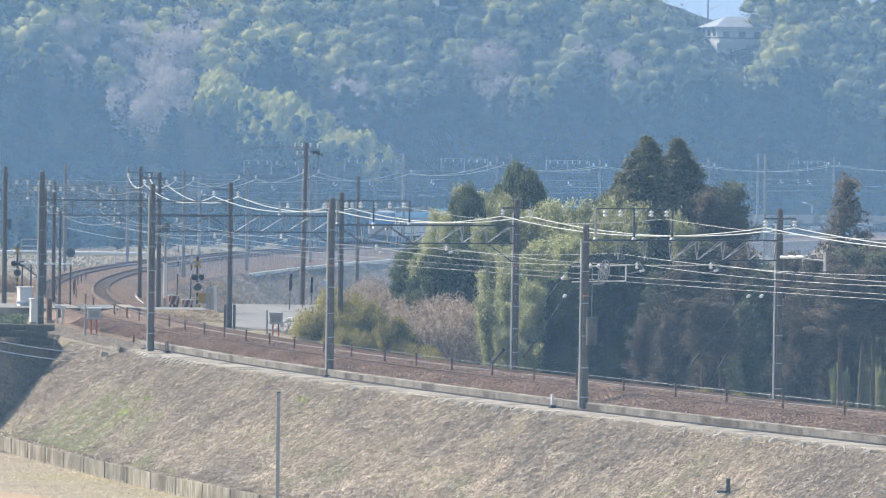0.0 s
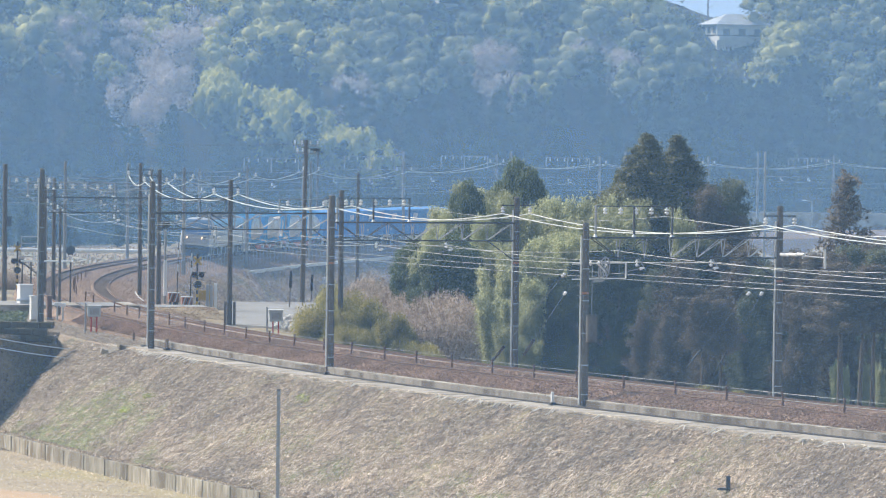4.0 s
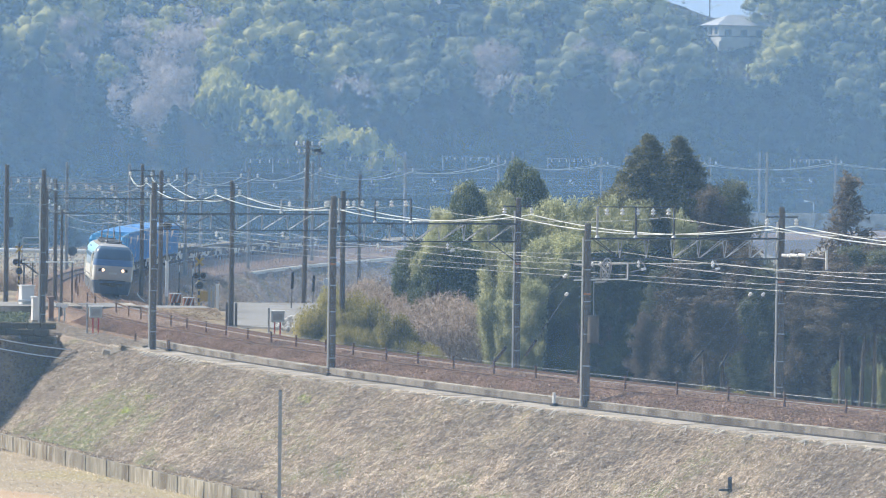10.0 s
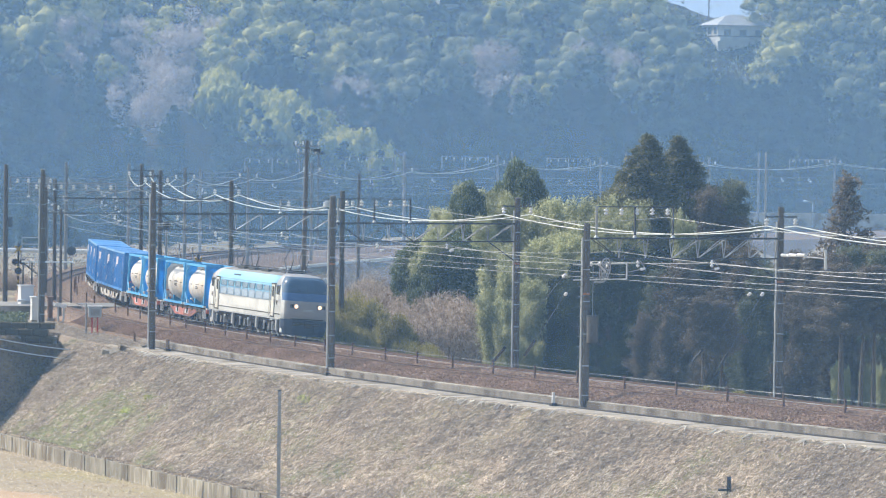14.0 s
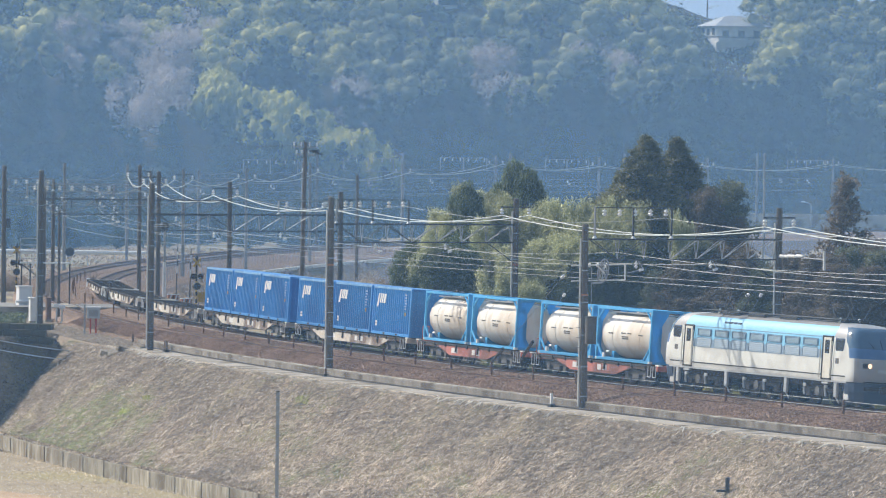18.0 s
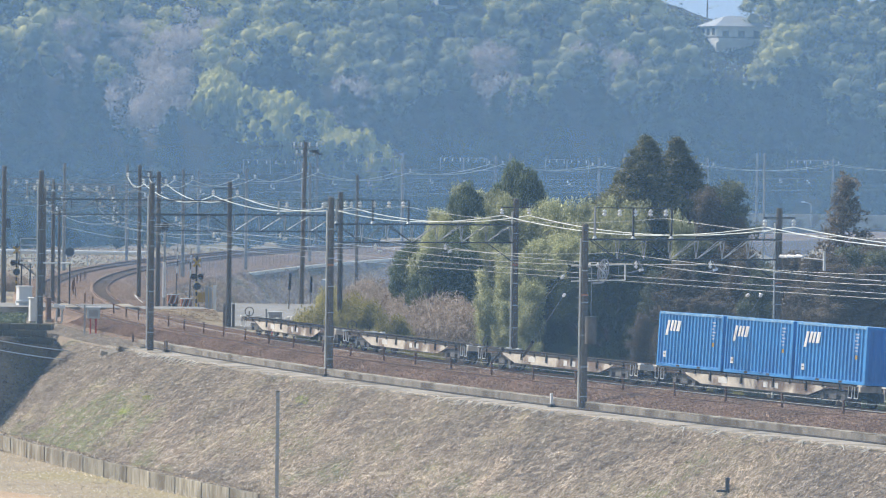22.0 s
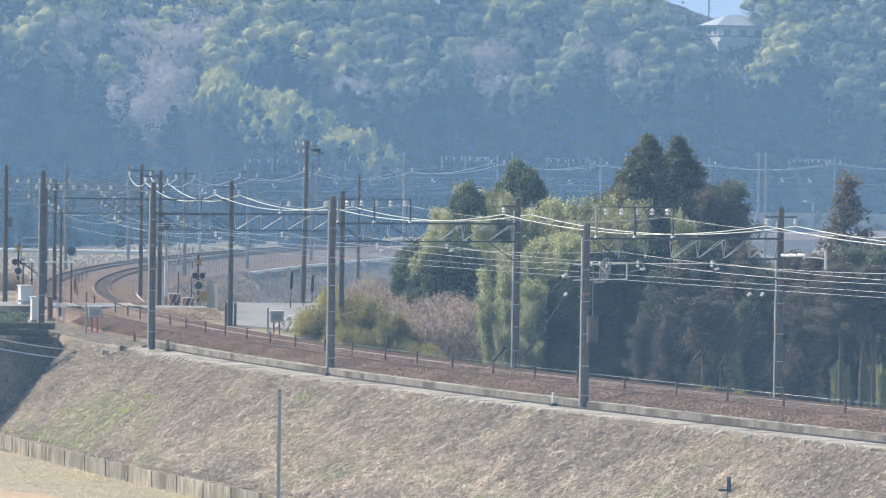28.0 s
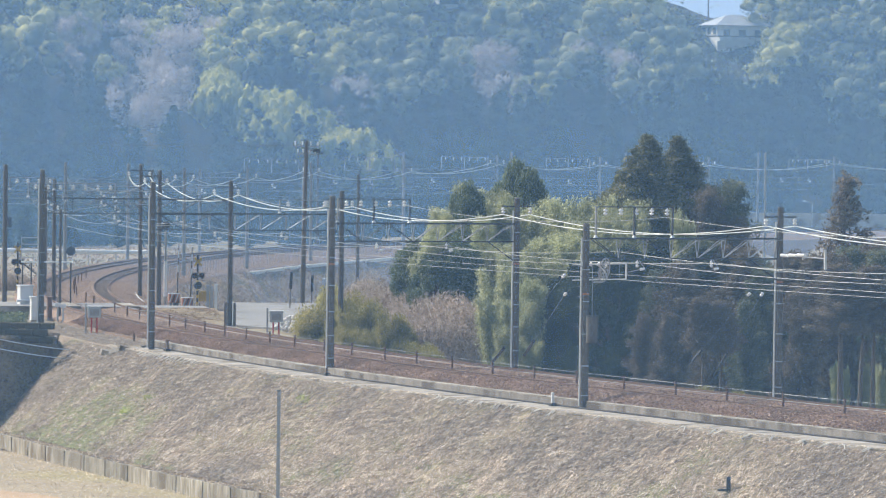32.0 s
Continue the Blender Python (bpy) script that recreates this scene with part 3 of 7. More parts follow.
# retaining wall at the toe, in cast panels
toe = sweep("toe_wall", [(16.15, -7.2), (16.15, -5.72), (15.70, -5.72), (15.70, -7.2)][::-1], 174, 420, M["toe_concrete"], 2.0)
tagged(toe, "low weathered concrete wall at the slope's toe", "retaining wall", kind="structure")
pan = bpy.data.meshes.new("panel")
bm = boxed(-1.9985, 1.9985, -0.05, 0.05, -0.85, 0.15)
bm.to_mesh(pan)
bm.free()
pan.materials.append(M["toe_concrete"])
for s in np.arange(178, 300, 4.0):
    put("panel", pan, None, toe, at=pose(*spot(s, 16.14, -5.85), 0, 0, turn(s)) @ pose(0, 0, random.uniform(-0.006, 0.006), random.uniform(-0.3, 0.3), 0, 0))

# broken white stakes and slab ends along the path's edge
rs = np.random.RandomState(8)
for s in [185 + 0.85 * k + rs.uniform(-0.3, 0.3) for k in range(15)] + [233 + 1.0 * k + rs.uniform(-0.4, 0.4) for k in range(13)] + [258 + 1.9 * k + rs.uniform(-0.7, 0.7) for k in range(10)] + [222.0, 250.0, 268.0]:
    bm = bmesh.new()
    for k in range(rs.randint(2, 4)):
        a = rs.uniform(-1.1, 1.1)
        L = rs.uniform(0.18, 0.50)
        rod(bm, (0.10 * k, 0.1, 0.06), (0.10 * k + L * math.sin(a), -L * math.cos(a) * 0.83, -L * 0.50 + 0.05), 0.030, 0.018, 5)
    st = part("stake", bm, M["stake"], None, at=pose(*spot(s, 8.95, -0.80), 0, 0, turn(s) + rs.uniform(-15, 15)))
    tagged(st, "pale broken stake lying at the path's edge", "stake", "stakes along the path")

# posts and wire between the tracks
fence = thing("track_fence", "low fence of dark posts and a wire between the tracks", "fence")
post_at = [66, 72, 78, 84, 90, 96, 102, 108, 121.3, 128.3, 141.4, 147.3, 152.4, 157.6, 162.8, 167.5, 172.8, 177.8, 182.8, 187.9, 192.8, 198.3, 203.1, 208.5, 213.3, 218.4, 223.8, 229.0, 234.0, 239.2, 244.6, 249.6, 254.8, 260.2, 265.4, 270.5, 275.5, 281, 286.5]
pm = bpy.data.meshes.new("post")
bm = boxed(-0.045, 0.045, -0.045, 0.045, -0.3, 0.66, 0.012)
box(bm, -0.055, 0.055, -0.055, 0.055, 0.60, 0.68, 0.01)
bm.to_mesh(pm)
bm.free()
pm.materials.append(M["rust"])
for s in post_at:
    put("post", pm, None, fence, at=pose(*spot(s, 2.05, -0.18), 0, 0, turn(s)) @ pose(0, 0, 0, random.uniform(-1.5, 1.5), random.uniform(-2, 2)))
for h in (0.42, 0.12):
    v, q = tube([spot(s, 2.05, h) for s in np.arange(148, 286, 2.0)], 0.009, 4)
    put("wire", fast_mesh("wire", v, q), M["copper"], fence)

# ---------- poles and gantries ----------
def concrete_pole(s, off, z0, z1, r=0.21, lean=0.0, band=False, group="concrete line poles", name="catenary_pole", mat="pole", at=None, steps=True):
    p = at if at is not None else spot(s, off, z0)
    h = z1 - z0
    ob = thing(name, "tapered grey concrete pole beside the track", "pole", pose(*p, 0, lean, 0), group)
    part("shaft", rodded((0, 0, -0.6), (0, 0, h), r, r * 0.82, 18), M[mat], ob)
    part("cap", rodded((0, 0, h), (0, 0, h + 0.06), r * 0.86, r * 0.7, 18), M["concrete_old"], ob)
    if band:
        part("band", rodded((0, 0, h * 0.62), (0, 0, h * 0.62 + 0.10), r * 0.93, r * 0.92, 18), M["orange"], ob, "faded orange band")
    if steps:
        for k in range(6):
            a = 0.9 + 1.35 * k + 0.25 * math.sin(7 * k + 3 * s)
            if a < h - 0.5:
                part("strap", rodded((0, 0, a), (0, 0, a + 0.05), r * (1 - 0.18 * a / h) + 0.008, None, 16), M["steel"], ob)
        part("conduit", rodded((-r - 0.05, 0.0, 0.2), (-r * 0.86 - 0.05, 0.0, h * 0.93), 0.045, None, 8), M["white_steel"], ob, "white cable conduit")
        for k in range(11):
            a = 2.0 + k * 0.47
            if a < h - 0.8:
                part("step_bolt", rodded((-r * 0.9, -0.1, a), (-r - 0.20, -0.1, a), 0.016, None, 5), M["steel"], ob)
    return ob


def bead(bm, p, r, tall):
    """A smooth flattened ball of glazed porcelain."""
    res = bmesh.ops.create_uvsphere(bm, u_segments=10, v_segments=6, radius=1.0, matrix=Matrix.Translation(p) @ Matrix.Diagonal((r, r, tall, 1)))
    for f in {f for v in res["verts"] for f in v.link_faces}:
        f.smooth = True


def insulator(bm, p, up=1, r=0.085):
    x, y, z = p
    rod(bm, (x, y, z), (x, y, z + up * 0.36), 0.025, None, 6)
    for k in range(2):
        bead(bm, (x, y, z + up * (0.13 + 0.15 * k)), r * 1.15, 0.068)
    return bm


def gantry(sn, near_off, near_z, near_top, sf, far_off, far_z, far_top, top, deep=0.95, frame_at=None, far_arm=True, r=0.21, rf=0.2):
    """Two poles, a lattice beam across both tracks, and what hangs from it."""
    # distant poles take the lighter copy, painted as if sunlit
    concrete_pole(sn, near_off, near_z, near_top, r, band=sn > 200, steps=sn > 150, mat="pole" if sn > 50 else "lit_grey")
    concrete_pole(sf, far_off, far_z, far_top, rf, band=sn > 200, steps=sn > 200, mat="pole" if sn > 50 else "lit_grey")
    a, b = spot(sn, near_off), spot(sf, far_off)
    d = b - a
    L = math.hypot(d.x, d.y)
    g = thing("gantry_beam", "grey steel lattice beam carrying the overhead wires", "gantry", pose(a.x, a.y, top, 0, 0, math.degrees(math.atan2(d.y, d.x))), "gantries over the tracks")
    # x runs from the near to the far pole
    for w in (-0.22, 0.22):
        part("top_chord", boxed(0.15, L - 0.15, w - 0.035, w + 0.035, -0.04 if sn > 150 else -0.01, 0.04 if sn > 150 else 0.02), M["dark_steel"] if sn > 150 else M["steel"], g)
    part("bottom_chord", boxed(0.2, L - 0.2, -0.04, 0.04, -deep - (0.04 if sn > 150 else 0.01), -deep + 0.03), M["dark_steel"] if sn > 150 else M["steel"], g)
    n = 7
    t = 0.022 if sn > 150 else 0.013
    for k in range(n):
        x0, x1 = 0.3 + (L - 0.6) * k / n, 0.3 + (L - 0.6) * (k + 1) / n
        bm = bmesh.new()
        lo = (x0, 0, -deep)
        bright = M["steel"] if k >= n // 2 and sn > 170 else M["dark_steel"]
        for w in (-0.22, 0.22):
            if k % 2 or k > 3:
                rod(bm, lo, (x1, w, 0), t, None, 6)
            else:
                rod(bm, (x0, w, 0), (x1, 0, -deep), t, None, 6)
        part("diagonal", bm, bright, g)
        bm = bmesh.new()
        for w in (-0.22, 0.22):
            rod(bm, (x1, w, 0), (x1, 0, -deep), t, None, 6)
        part("strut", bm, M["steel"] if sn > 170 else M["dark_steel"], g)
    # brace from the far pole
    part("knee_brace", rodded((L - 0.2, 0, -deep - 1.0), (L - 1.7, 0, -deep), 0.03, None, 6), M["dark_steel"], g)
    # droppers with steady arms over each track
    for o in (near_off - APART, near_off - 0.0):
        x = o
        bm = bmesh.new()
        rod(bm, (x, 0, -deep), (x + 0.35, 0, -deep - 0.45), 0.022, None, 6)
        rod(bm, (x + 0.35, 0, -deep - 0.45), (x - 0.5, 0, -deep - 0.62), 0.018, None, 6)
        part("steady_arm", bm, M["steel"], g)
        part("insulator", insulator(bmesh.new(), (x - 0.05, 0, -deep - 0.05), -1, 0.075), M["porcelain"], g)
        part("insulator", rodded((x + 0.12, 0, -deep - 0.5), (x + 0.34, 0, -deep - 0.46), 0.07, 0.05, 8), M["porcelain"], g)
    # raised frame of small insulators
    if frame_at:
        x0, x1, h, posts, n_ins = frame_at
        for k in range(posts):
            x = x0 + (x1 - x0) * k / (posts - 1)
            part("upright", boxed(x - 0.04, x + 0.04, -0.04, 0.04, 0.03, h), M["steel"] if k == 0 or sn < 200 else M["dark_steel"], g)
            if sn > 0:
                part("foot", rodded((x, 0, 0.03), (x, 0, 0.15), 0.13, 0.05, 8), M["white_steel"], g)
        part("rail", boxed(x0, x1, -0.03, 0.03, h - 0.05, h), M["dark_steel"] if sn > 200 else M["steel"], g)
        for k in range(n_ins):
            x = x0 + 0.5 + (x1 - x0 - 0.8) * k / max(1, n_ins - 1)
            part("insulator", insulator(bmesh.new(), (x, 0, h - 0.06), -1, 0.1 if sn > 0 else 0.05), M["porcelain"], g)
    return g


G = [  # along, near off / ground / top, along, far off / ground / top, beam height, raised frame
    (244.45, 6.78, -0.8, 7.85, 244.1, -3.70, -0.7, 8.65, 7.20, (0.5, 4.6, 1.5, 3, 5)),
    (212.55, 6.60, -0.8, 8.60, 212.1, -4.00, -0.7, 8.57, 7.22, (0.3, 4.4, 1.3, 3, 5)),
    (183.0, 7.90, -0.8, 8.90, 183.0, -3.45, -0.7, 8.46, 7.15, (7.6, 10.6, 0.85, 2, 2)),
    (154.0, 8.93, -0.7, 9.30, 155.0, -3.02, -0.7, 8.72, 7.55, (-0.9, 4.6, 0.95, 2, 7)),
    (121.0, 8.00, -0.7, 9.30, 121.0, -2.80, -0.7, 9.05, 7.60, (0.3, 3.4, 0.9, 2, 4)),
    (95.0, 8.30, -0.7, 8.90, 95.0, -2.78, -0.7, 9.25, 7.60, None),
    (65.0, 8.70, -0.7, 8.80, 65.0, -3.10, -0.7, 8.60, 7.50, None),
    (35.0, 7.20, -0.7, 8.90, 36.0, -3.30, -0.7, 8.50, 7.50, None),
    (5.0, 7.00, -0.7, 8.60, 5.0, -4.25, -0.7, 8.40, 7.50, None),
    (-25.0, 7.40, -0.7, 7.9, -25.0, -3.90, -0.7, 8.80, 7.70, (4.5, 10.0, 1.4, 3, 6)),
    (-60.0, 7.40, -0.7, 8.70, -60.0, -3.70, -0.7, 8.60, 7.80, (4.5, 10.0, 1.4, 3, 6)),
    (-90.0, 7.40, -0.7, 9.60, -90.0, -3.70, -0.7, 9.40, 7.80, (4.5, 10.0, 1.4, 3, 6)),
    (-120.0, 7.40, -0.7, 9.60, -120.0, -3.90, -0.7, 9.20, 7.60, (4.5, 10.0, 1.4, 3, 6)),
    (-150.0, 7.40, -0.7, 9.60, -150.0, -3.90, -0.7, 9.20, 7.60, (4.5, 10.0, 1.4, 3, 6)),
    (-183.0, 7.40, -0.7, 9.60, -183.0, -3.70, -0.7, 9.40, 7.60, (4.5, 10.0, 1.4, 3, 6)),
    (-218.0, 7.40, -0.7, 9.60, -218.0, -3.70, -0.7, 9.40, 7.60, None),
    (277.0, 6.80, -0.8, 8.20, 277.0, -3.80, -0.7, 8.70, 7.20, None),
    (310.0, 6.80, -0.8, 8.20, 310.0, -3.80, -0.7, 8.70, 7.20, None),
]
for row in G:
    w0, w1 = float(widening(row[0])), float(widening(row[4]))
    gantry(row[0], row[1] - w0, *row[2:5], row[5] - w1, *row[6:9], frame_at=row[9], r=0.183 if row[0] > 100 else 0.165, rf=0.175 if row[0] > 100 else 0.165)

# arms with insulators on the far poles, and the two bright feeder cables
G_sorted = sorted(G, key=lambda r: r[4])
feed = thing("feeder_cable", "pair of bright bare feeder cables sagging between the poles", "cable")
arms = []
for row in G_sorted:
    s, o, top = row[4], row[5], row[7]
    p = spot(s, o, top - 0.55)
    arm = thing("feeder_insulator", "two white feeder insulators on a short steel arm", "insulator", pose(*p, 0, 0, turn(s) - 90), "feeder arms")
    part("bar", boxed(-0.85, 0.85, -0.04, 0.04, 0.10, 0.17), M["dark_steel"], arm)
    for x in (-0.78, 0.78):
        part("insulator", insulator(bmesh.new(), (x, 0, 0.10), -1, 0.1), M["porcelain"], arm)
for k in (-0.78, 0.78):
    for a, b in zip(G_sorted[:-1], G_sorted[1:]):
        p, q = spot(a[4], a[5] + k, a[7] - 0.85), spot(b[4], b[5] + k, b[7] - 0.85)
        v, f = tube(sagging(p, q, 0.62 * ((p - q).length / 30) ** 2), 0.026, 6)
        put("cable", fast_mesh("cable", v, f), M["wire"], feed)

# overhead wires of both tracks: messenger, contact wire, droppers
for centre, name in ((0.0, "overhead_line"), (APART, "overhead_line")):
    line = thing(name, "overhead contact wire with its sagging messenger and droppers", "overhead line", group="overhead lines of the two tracks")
    ks = sorted(r[0] for r in G)
    for n, (a, b) in enumerate(zip(ks[:-1], ks[1:])):
        st = 0.18 * (-1) ** n
        P, R = spot(a, centre + st, 6.05), spot(b, centre - st, 6.05)
        mess = sagging(P, R, 0.32)
        v, f = tube(mess, 0.013, 5)
        put("messenger", fast_mesh("messenger", v, f), M["copper"], line)
        P2, R2 = spot(a, centre + st, 5.2), spot(b, centre - st, 5.2)
        cont = sagging(P2, R2, 0.02)
        v, f = tube(cont, 0.011, 5)
        put("contact_wire", fast_mesh("contact_wire", v, f), M["copper"], line)
        for k in (3, 6, 9, 12) if a > -20 else ():
            v, f = tube(np.array([mess[k], (mess[k] + cont[k]) / 2, cont[k]]), 0.007, 4)
            put("dropper", fast_mesh("dropper", v, f), M["copper"], line)
# return wires on the near poles and a bundle above the beams
ret = thing("signal_wires", "thin wires strung along the gantry frames", "cable")
ks = sorted(G, key=lambda r: r[0])
for o, z, sag in ((2.6, 8.2, 0.5), (5.2, 6.6, 0.4)):
    for a, b in zip(ks[:-1], ks[1:]):
        v, f = tube(sagging(spot(a[0], o, z), spot(b[0], o, z), sag), 0.011, 5)
        put("wire", fast_mesh("wire", v, f), M["copper"], ret)


# ---------- the train ----------
def ring_body(rings, closed_ends=True):
    """Skin over rings of equal point counts."""
    bm = bmesh.new()
    rows = [[bm.verts.new(p) for p in r] for r in rings]
    for a, b in zip(rows[:-1], rows[1:]):
        for k in range(len(a) - 1):
            bm.faces.new((a[k], a[k + 1], b[k + 1], b[k]))
    if closed_ends:
        bm.faces.new(rows[0])
        bm.faces.new(rows[-1][::-1])
    bmesh.ops.recalc_face_normals(bm, faces=bm.faces)
    return bm


def wheelset(parent, x, r=0.43):
    part("axle", rodded((x, -0.6, r), (x, 0.6, r), 0.07, None, 8), M["under"], parent)
    for y in (-0.56, 0.56):
        bm = rodded((x, y - 0.06, r), (x, y + 0.06, r), r, None, 24)
        rod(bm, (x, y - math.copysign(0.09, y), r), (x, y - math.copysign(0.06, y), r), r + 0.03, None, 24)
        part("wheel", bm, M["under"], parent)


def bogie(parent, x, base=1.9, r=0.43, colour="bogie"):
    for y in (-0.92, 0.92):
        bm = boxed(x - base / 2 - 0.35, x + base / 2 + 0.35, y - 0.06, y + 0.06, r + 0.06, r + 0.26, 0.03)
        box(bm, x - 0.35, x + 0.35, y - 0.09, y + 0.09, r - 0.12, r + 0.30, 0.03)
        for s in (-1, 1):
            box(bm, x + s * base / 2 - 0.17, x + s * base / 2 + 0.17, y - 0.1, y + 0.1, r - 0.16, r + 0.18, 0.03)
            rod(bm, (x + s * 0.16, y, r - 0.05), (x + s * 0.16, y, r + 0.28), 0.08, None, 10)
        part("side_frame", bm, M[colour], parent)
    for s in (-1, 1):
        wheelset(parent, x + s * base / 2, r)


def coupler(parent, x, way):
    bm = boxed(min(x, x + way * 0.55), max(x, x + way * 0.55), -0.11, 0.11, 0.76, 0.98, 0.03)
    box(bm, min(x + way * 0.40, x + way * 0.62), max(x + way * 0.40, x + way * 0.62), -0.2, 0.2, 0.70, 1.04, 0.04)
    part("coupler", bm, M["under"], parent)


def locomotive():
    ob = thing("locomotive", "white and sky-blue electric locomotive with lit headlamps and a dark windscreen", "locomotive")
    # level by level: height, half width, reach of the nose, how far the corners are rounded back
    LEVELS = ((1.16, 1.40, 9.02), (1.22, 1.415, 9.06), (1.55, 1.42, 9.08), (2.12, 1.42, 9.05), (2.22, 1.42, 9.03), (2.50, 1.42, 8.96), (2.66, 1.415, 8.92), (2.92, 1.40, 8.72), (3.08, 1.385, 8.62),
              (3.30, 1.29, 8.50), (3.47, 1.17, 8.34), (3.58, 1.05, 8.10), (3.68, 0.84, 7.75), (3.74, 0.50, 7.25), (3.76, 0.02, 6.70))

    def outline(z, w, reach):
        """Half the plan at one height, from the middle of the side to the middle of the nose."""
        back = reach - 0.85
        pts = [(x, -w) for x in (0.0, 3.0, 5.95, 6.02, 6.98, 7.05)] + [(7.05 + (back - 7.05) * 0.55, -w)] if back > 7.3 else [(x * back / 7.4, -w) for x in (0.0, 3.0, 5.95, 6.02, 6.98, 7.05, 7.2)]
        for a in np.linspace(0, math.pi / 2, 8):
            pts.append((back + 0.85 * math.sin(a) ** 0.75, -w * (0.66 + 0.34 * math.cos(a) ** 0.8) if a < math.pi / 2 else -w * 0.66))
        pts.append((reach + 0.02, -w * 0.33))
        pts.append((reach + 0.03, 0.0))
        return [(x, y, z) for x, y in pts]

    bm = bmesh.new()
    column = bm.faces.layers.int.new("column")
    rows = []
    for z, w, reach in LEVELS:
        half = outline(z, w, reach)
        loop = half + [(x, -y, zz) for x, y, zz in half[-2::-1]]
        loop = loop + [(-x, y, zz) for x, y, zz in loop[-2:0:-1]]
        rows.append([bm.verts.new(p) for p in loop])
    n = len(rows[0])
    for a, b in zip(rows[:-1], rows[1:]):
        for k in range(n):
            f = bm.faces.new((a[k], a[(k + 1) % n], b[(k + 1) % n], b[k]))
            q = k % 32
            f[column] = min(q, 31 - q)
    bm.faces.new(rows[0][::-1])
    bm.faces.new(rows[-1])
    bmesh.ops.remove_doubles(bm, verts=bm.verts, dist=0.002)
    bmesh.ops.recalc_face_normals(bm, faces=bm.faces)
    for f in bm.faces:
        c = f.calc_center_median()
        q = f[column]
        f.smooth = True
        if q < 4:
            f.material_index = 0 if c.z < 2.12 else (3 if c.z < 2.55 else 1)
            if c.z > 3.6:
                f.material_index = 6
        elif c.z > 3.53 or (c.z > 3.12 and q < 8):
            f.material_index = 4
        elif c.z > 2.66 and q > 7:
            f.material_index = 5
        elif 2.2 < c.z < 2.67 and q > 7:
            f.material_index = 2
        else:
            f.material_index = 4 if q > 9 else 0
    for e in bm.edges:
        if len(e.link_faces) == 2 and e.calc_face_angle() > 0.62:
            e.smooth = False
    mesh = bpy.data.meshes.new("body")
    bm.to_mesh(mesh)
    bm.free()
    for k in ("paint_white", "paint_sky", "paint_blue", "paint_band", "paint_nose", "windscreen", "roof_grey"):
        mesh.materials.append(M[k])
    put("body", mesh, None, ob, "white sides under sky-blue eaves")
    for way in (1, -1):
        part("centre_pillar", rodded((way * 8.975, 0, 2.66), (way * 8.66, 0, 3.10), 0.022, None, 6), M["paint_slate"], ob)
        for y in (-1, 1):
            # windscreen posts and wipers
            part("wiper", rodded((way * 8.93, y * 0.45, 2.72), (way * 8.72, y * 0.62, 2.98), 0.014, None, 5), M["black"], ob)
            part("screen_post", rodded((way * 8.52, y * 1.30, 2.66), (way * 8.22, y * 1.25, 3.28), 0.045, None, 8), M["paint_nose"], ob)
            # headlamps set back in dark cases
            part("lamp_case", boxed(*sorted((way * 8.90, way * 9.085)), y * 0.78 - 0.26, y * 0.78 + 0.26, 1.80, 2.02, 0.03), M["dark_steel"], ob)
            bm = bmesh.new()
            res = bmesh.ops.create_cone(bm, cap_ends=False, segments=18, radius1=0.135, radius2=0.135, depth=0.10, matrix=Matrix.Translation((way * 9.12, y * 0.70, 1.91)) @ Matrix.Rotation(math.pi / 2, 4, "Y"))
            part("lamp_rim", bm, M["steel"], ob)
            part("headlamp", rodded((way * 9.08, y * 0.70, 1.91), (way * 9.105, y * 0.70, 1.91), 0.11, None, 16), M["lamp"] if way > 0 else M["grey_box"], ob, "lit round headlamp" if way > 0 else "unlit headlamp")
            part("tail_lamp", rodded((way * 9.08, y * 0.93, 1.91), (way * 9.10, y * 0.93, 1.91), 0.06, None, 10), M["signal_off"], ob)
            part("nose_rail", rodded((way * 8.98, y * 1.05, 2.16), (way * 8.86, y * 1.22, 2.16), 0.016, None, 6), M["steel"], ob)
        part("nose_line", boxed(*sorted((way * 8.70, way * 9.13)), -0.94, 0.94, 1.16, 1.215, 0.02), M["black"], ob)
        part("number_plate", boxed(*sorted((way * 9.09, way * 9.12)), -0.3, 0.3, 1.62, 1.76), M["grey_box"], ob)
        # apron and snow skirt below the nose
        bm = bmesh.new()
        rings = []
        for z, f, w in ((1.14, 9.02, 1.38), (0.75, 8.98, 1.34), (0.22, 8.80, 1.20)):
            rings.append([bm.verts.new((way * x, y, z)) for x, y in ((8.05, -w), (8.45, -w), (f - 0.22, -w * 0.93), (f, -w * 0.62), (f, w * 0.62), (f - 0.22, w * 0.93), (8.45, w), (8.05, w))])
        for a, b in zip(rings[:-1], rings[1:]):
            for k in range(8):
                bm.faces.new((a[k], a[(k + 1) % 8], b[(k + 1) % 8], b[k]))
        bm.faces.new(rings[0])
        bm.faces.new(rings[-1][::-1])
        bmesh.ops.recalc_face_normals(bm, faces=bm.faces)
        part("snow_skirt", bm, M["paint_slate"], ob, "slate-blue skirt below the front")
        part("buffer_beam", boxed(*sorted((way * 8.8, way * 9.04)), -0.85, 0.85, 0.80, 1.0, 0.03), M["under"], ob)
        part("air_hose", rodded((way * 9.02, 0.45, 0.78), (way * 9.10, 0.5, 0.35), 0.03, None, 6), M["black"], ob)
        coupler(ob, way * 8.75, way)
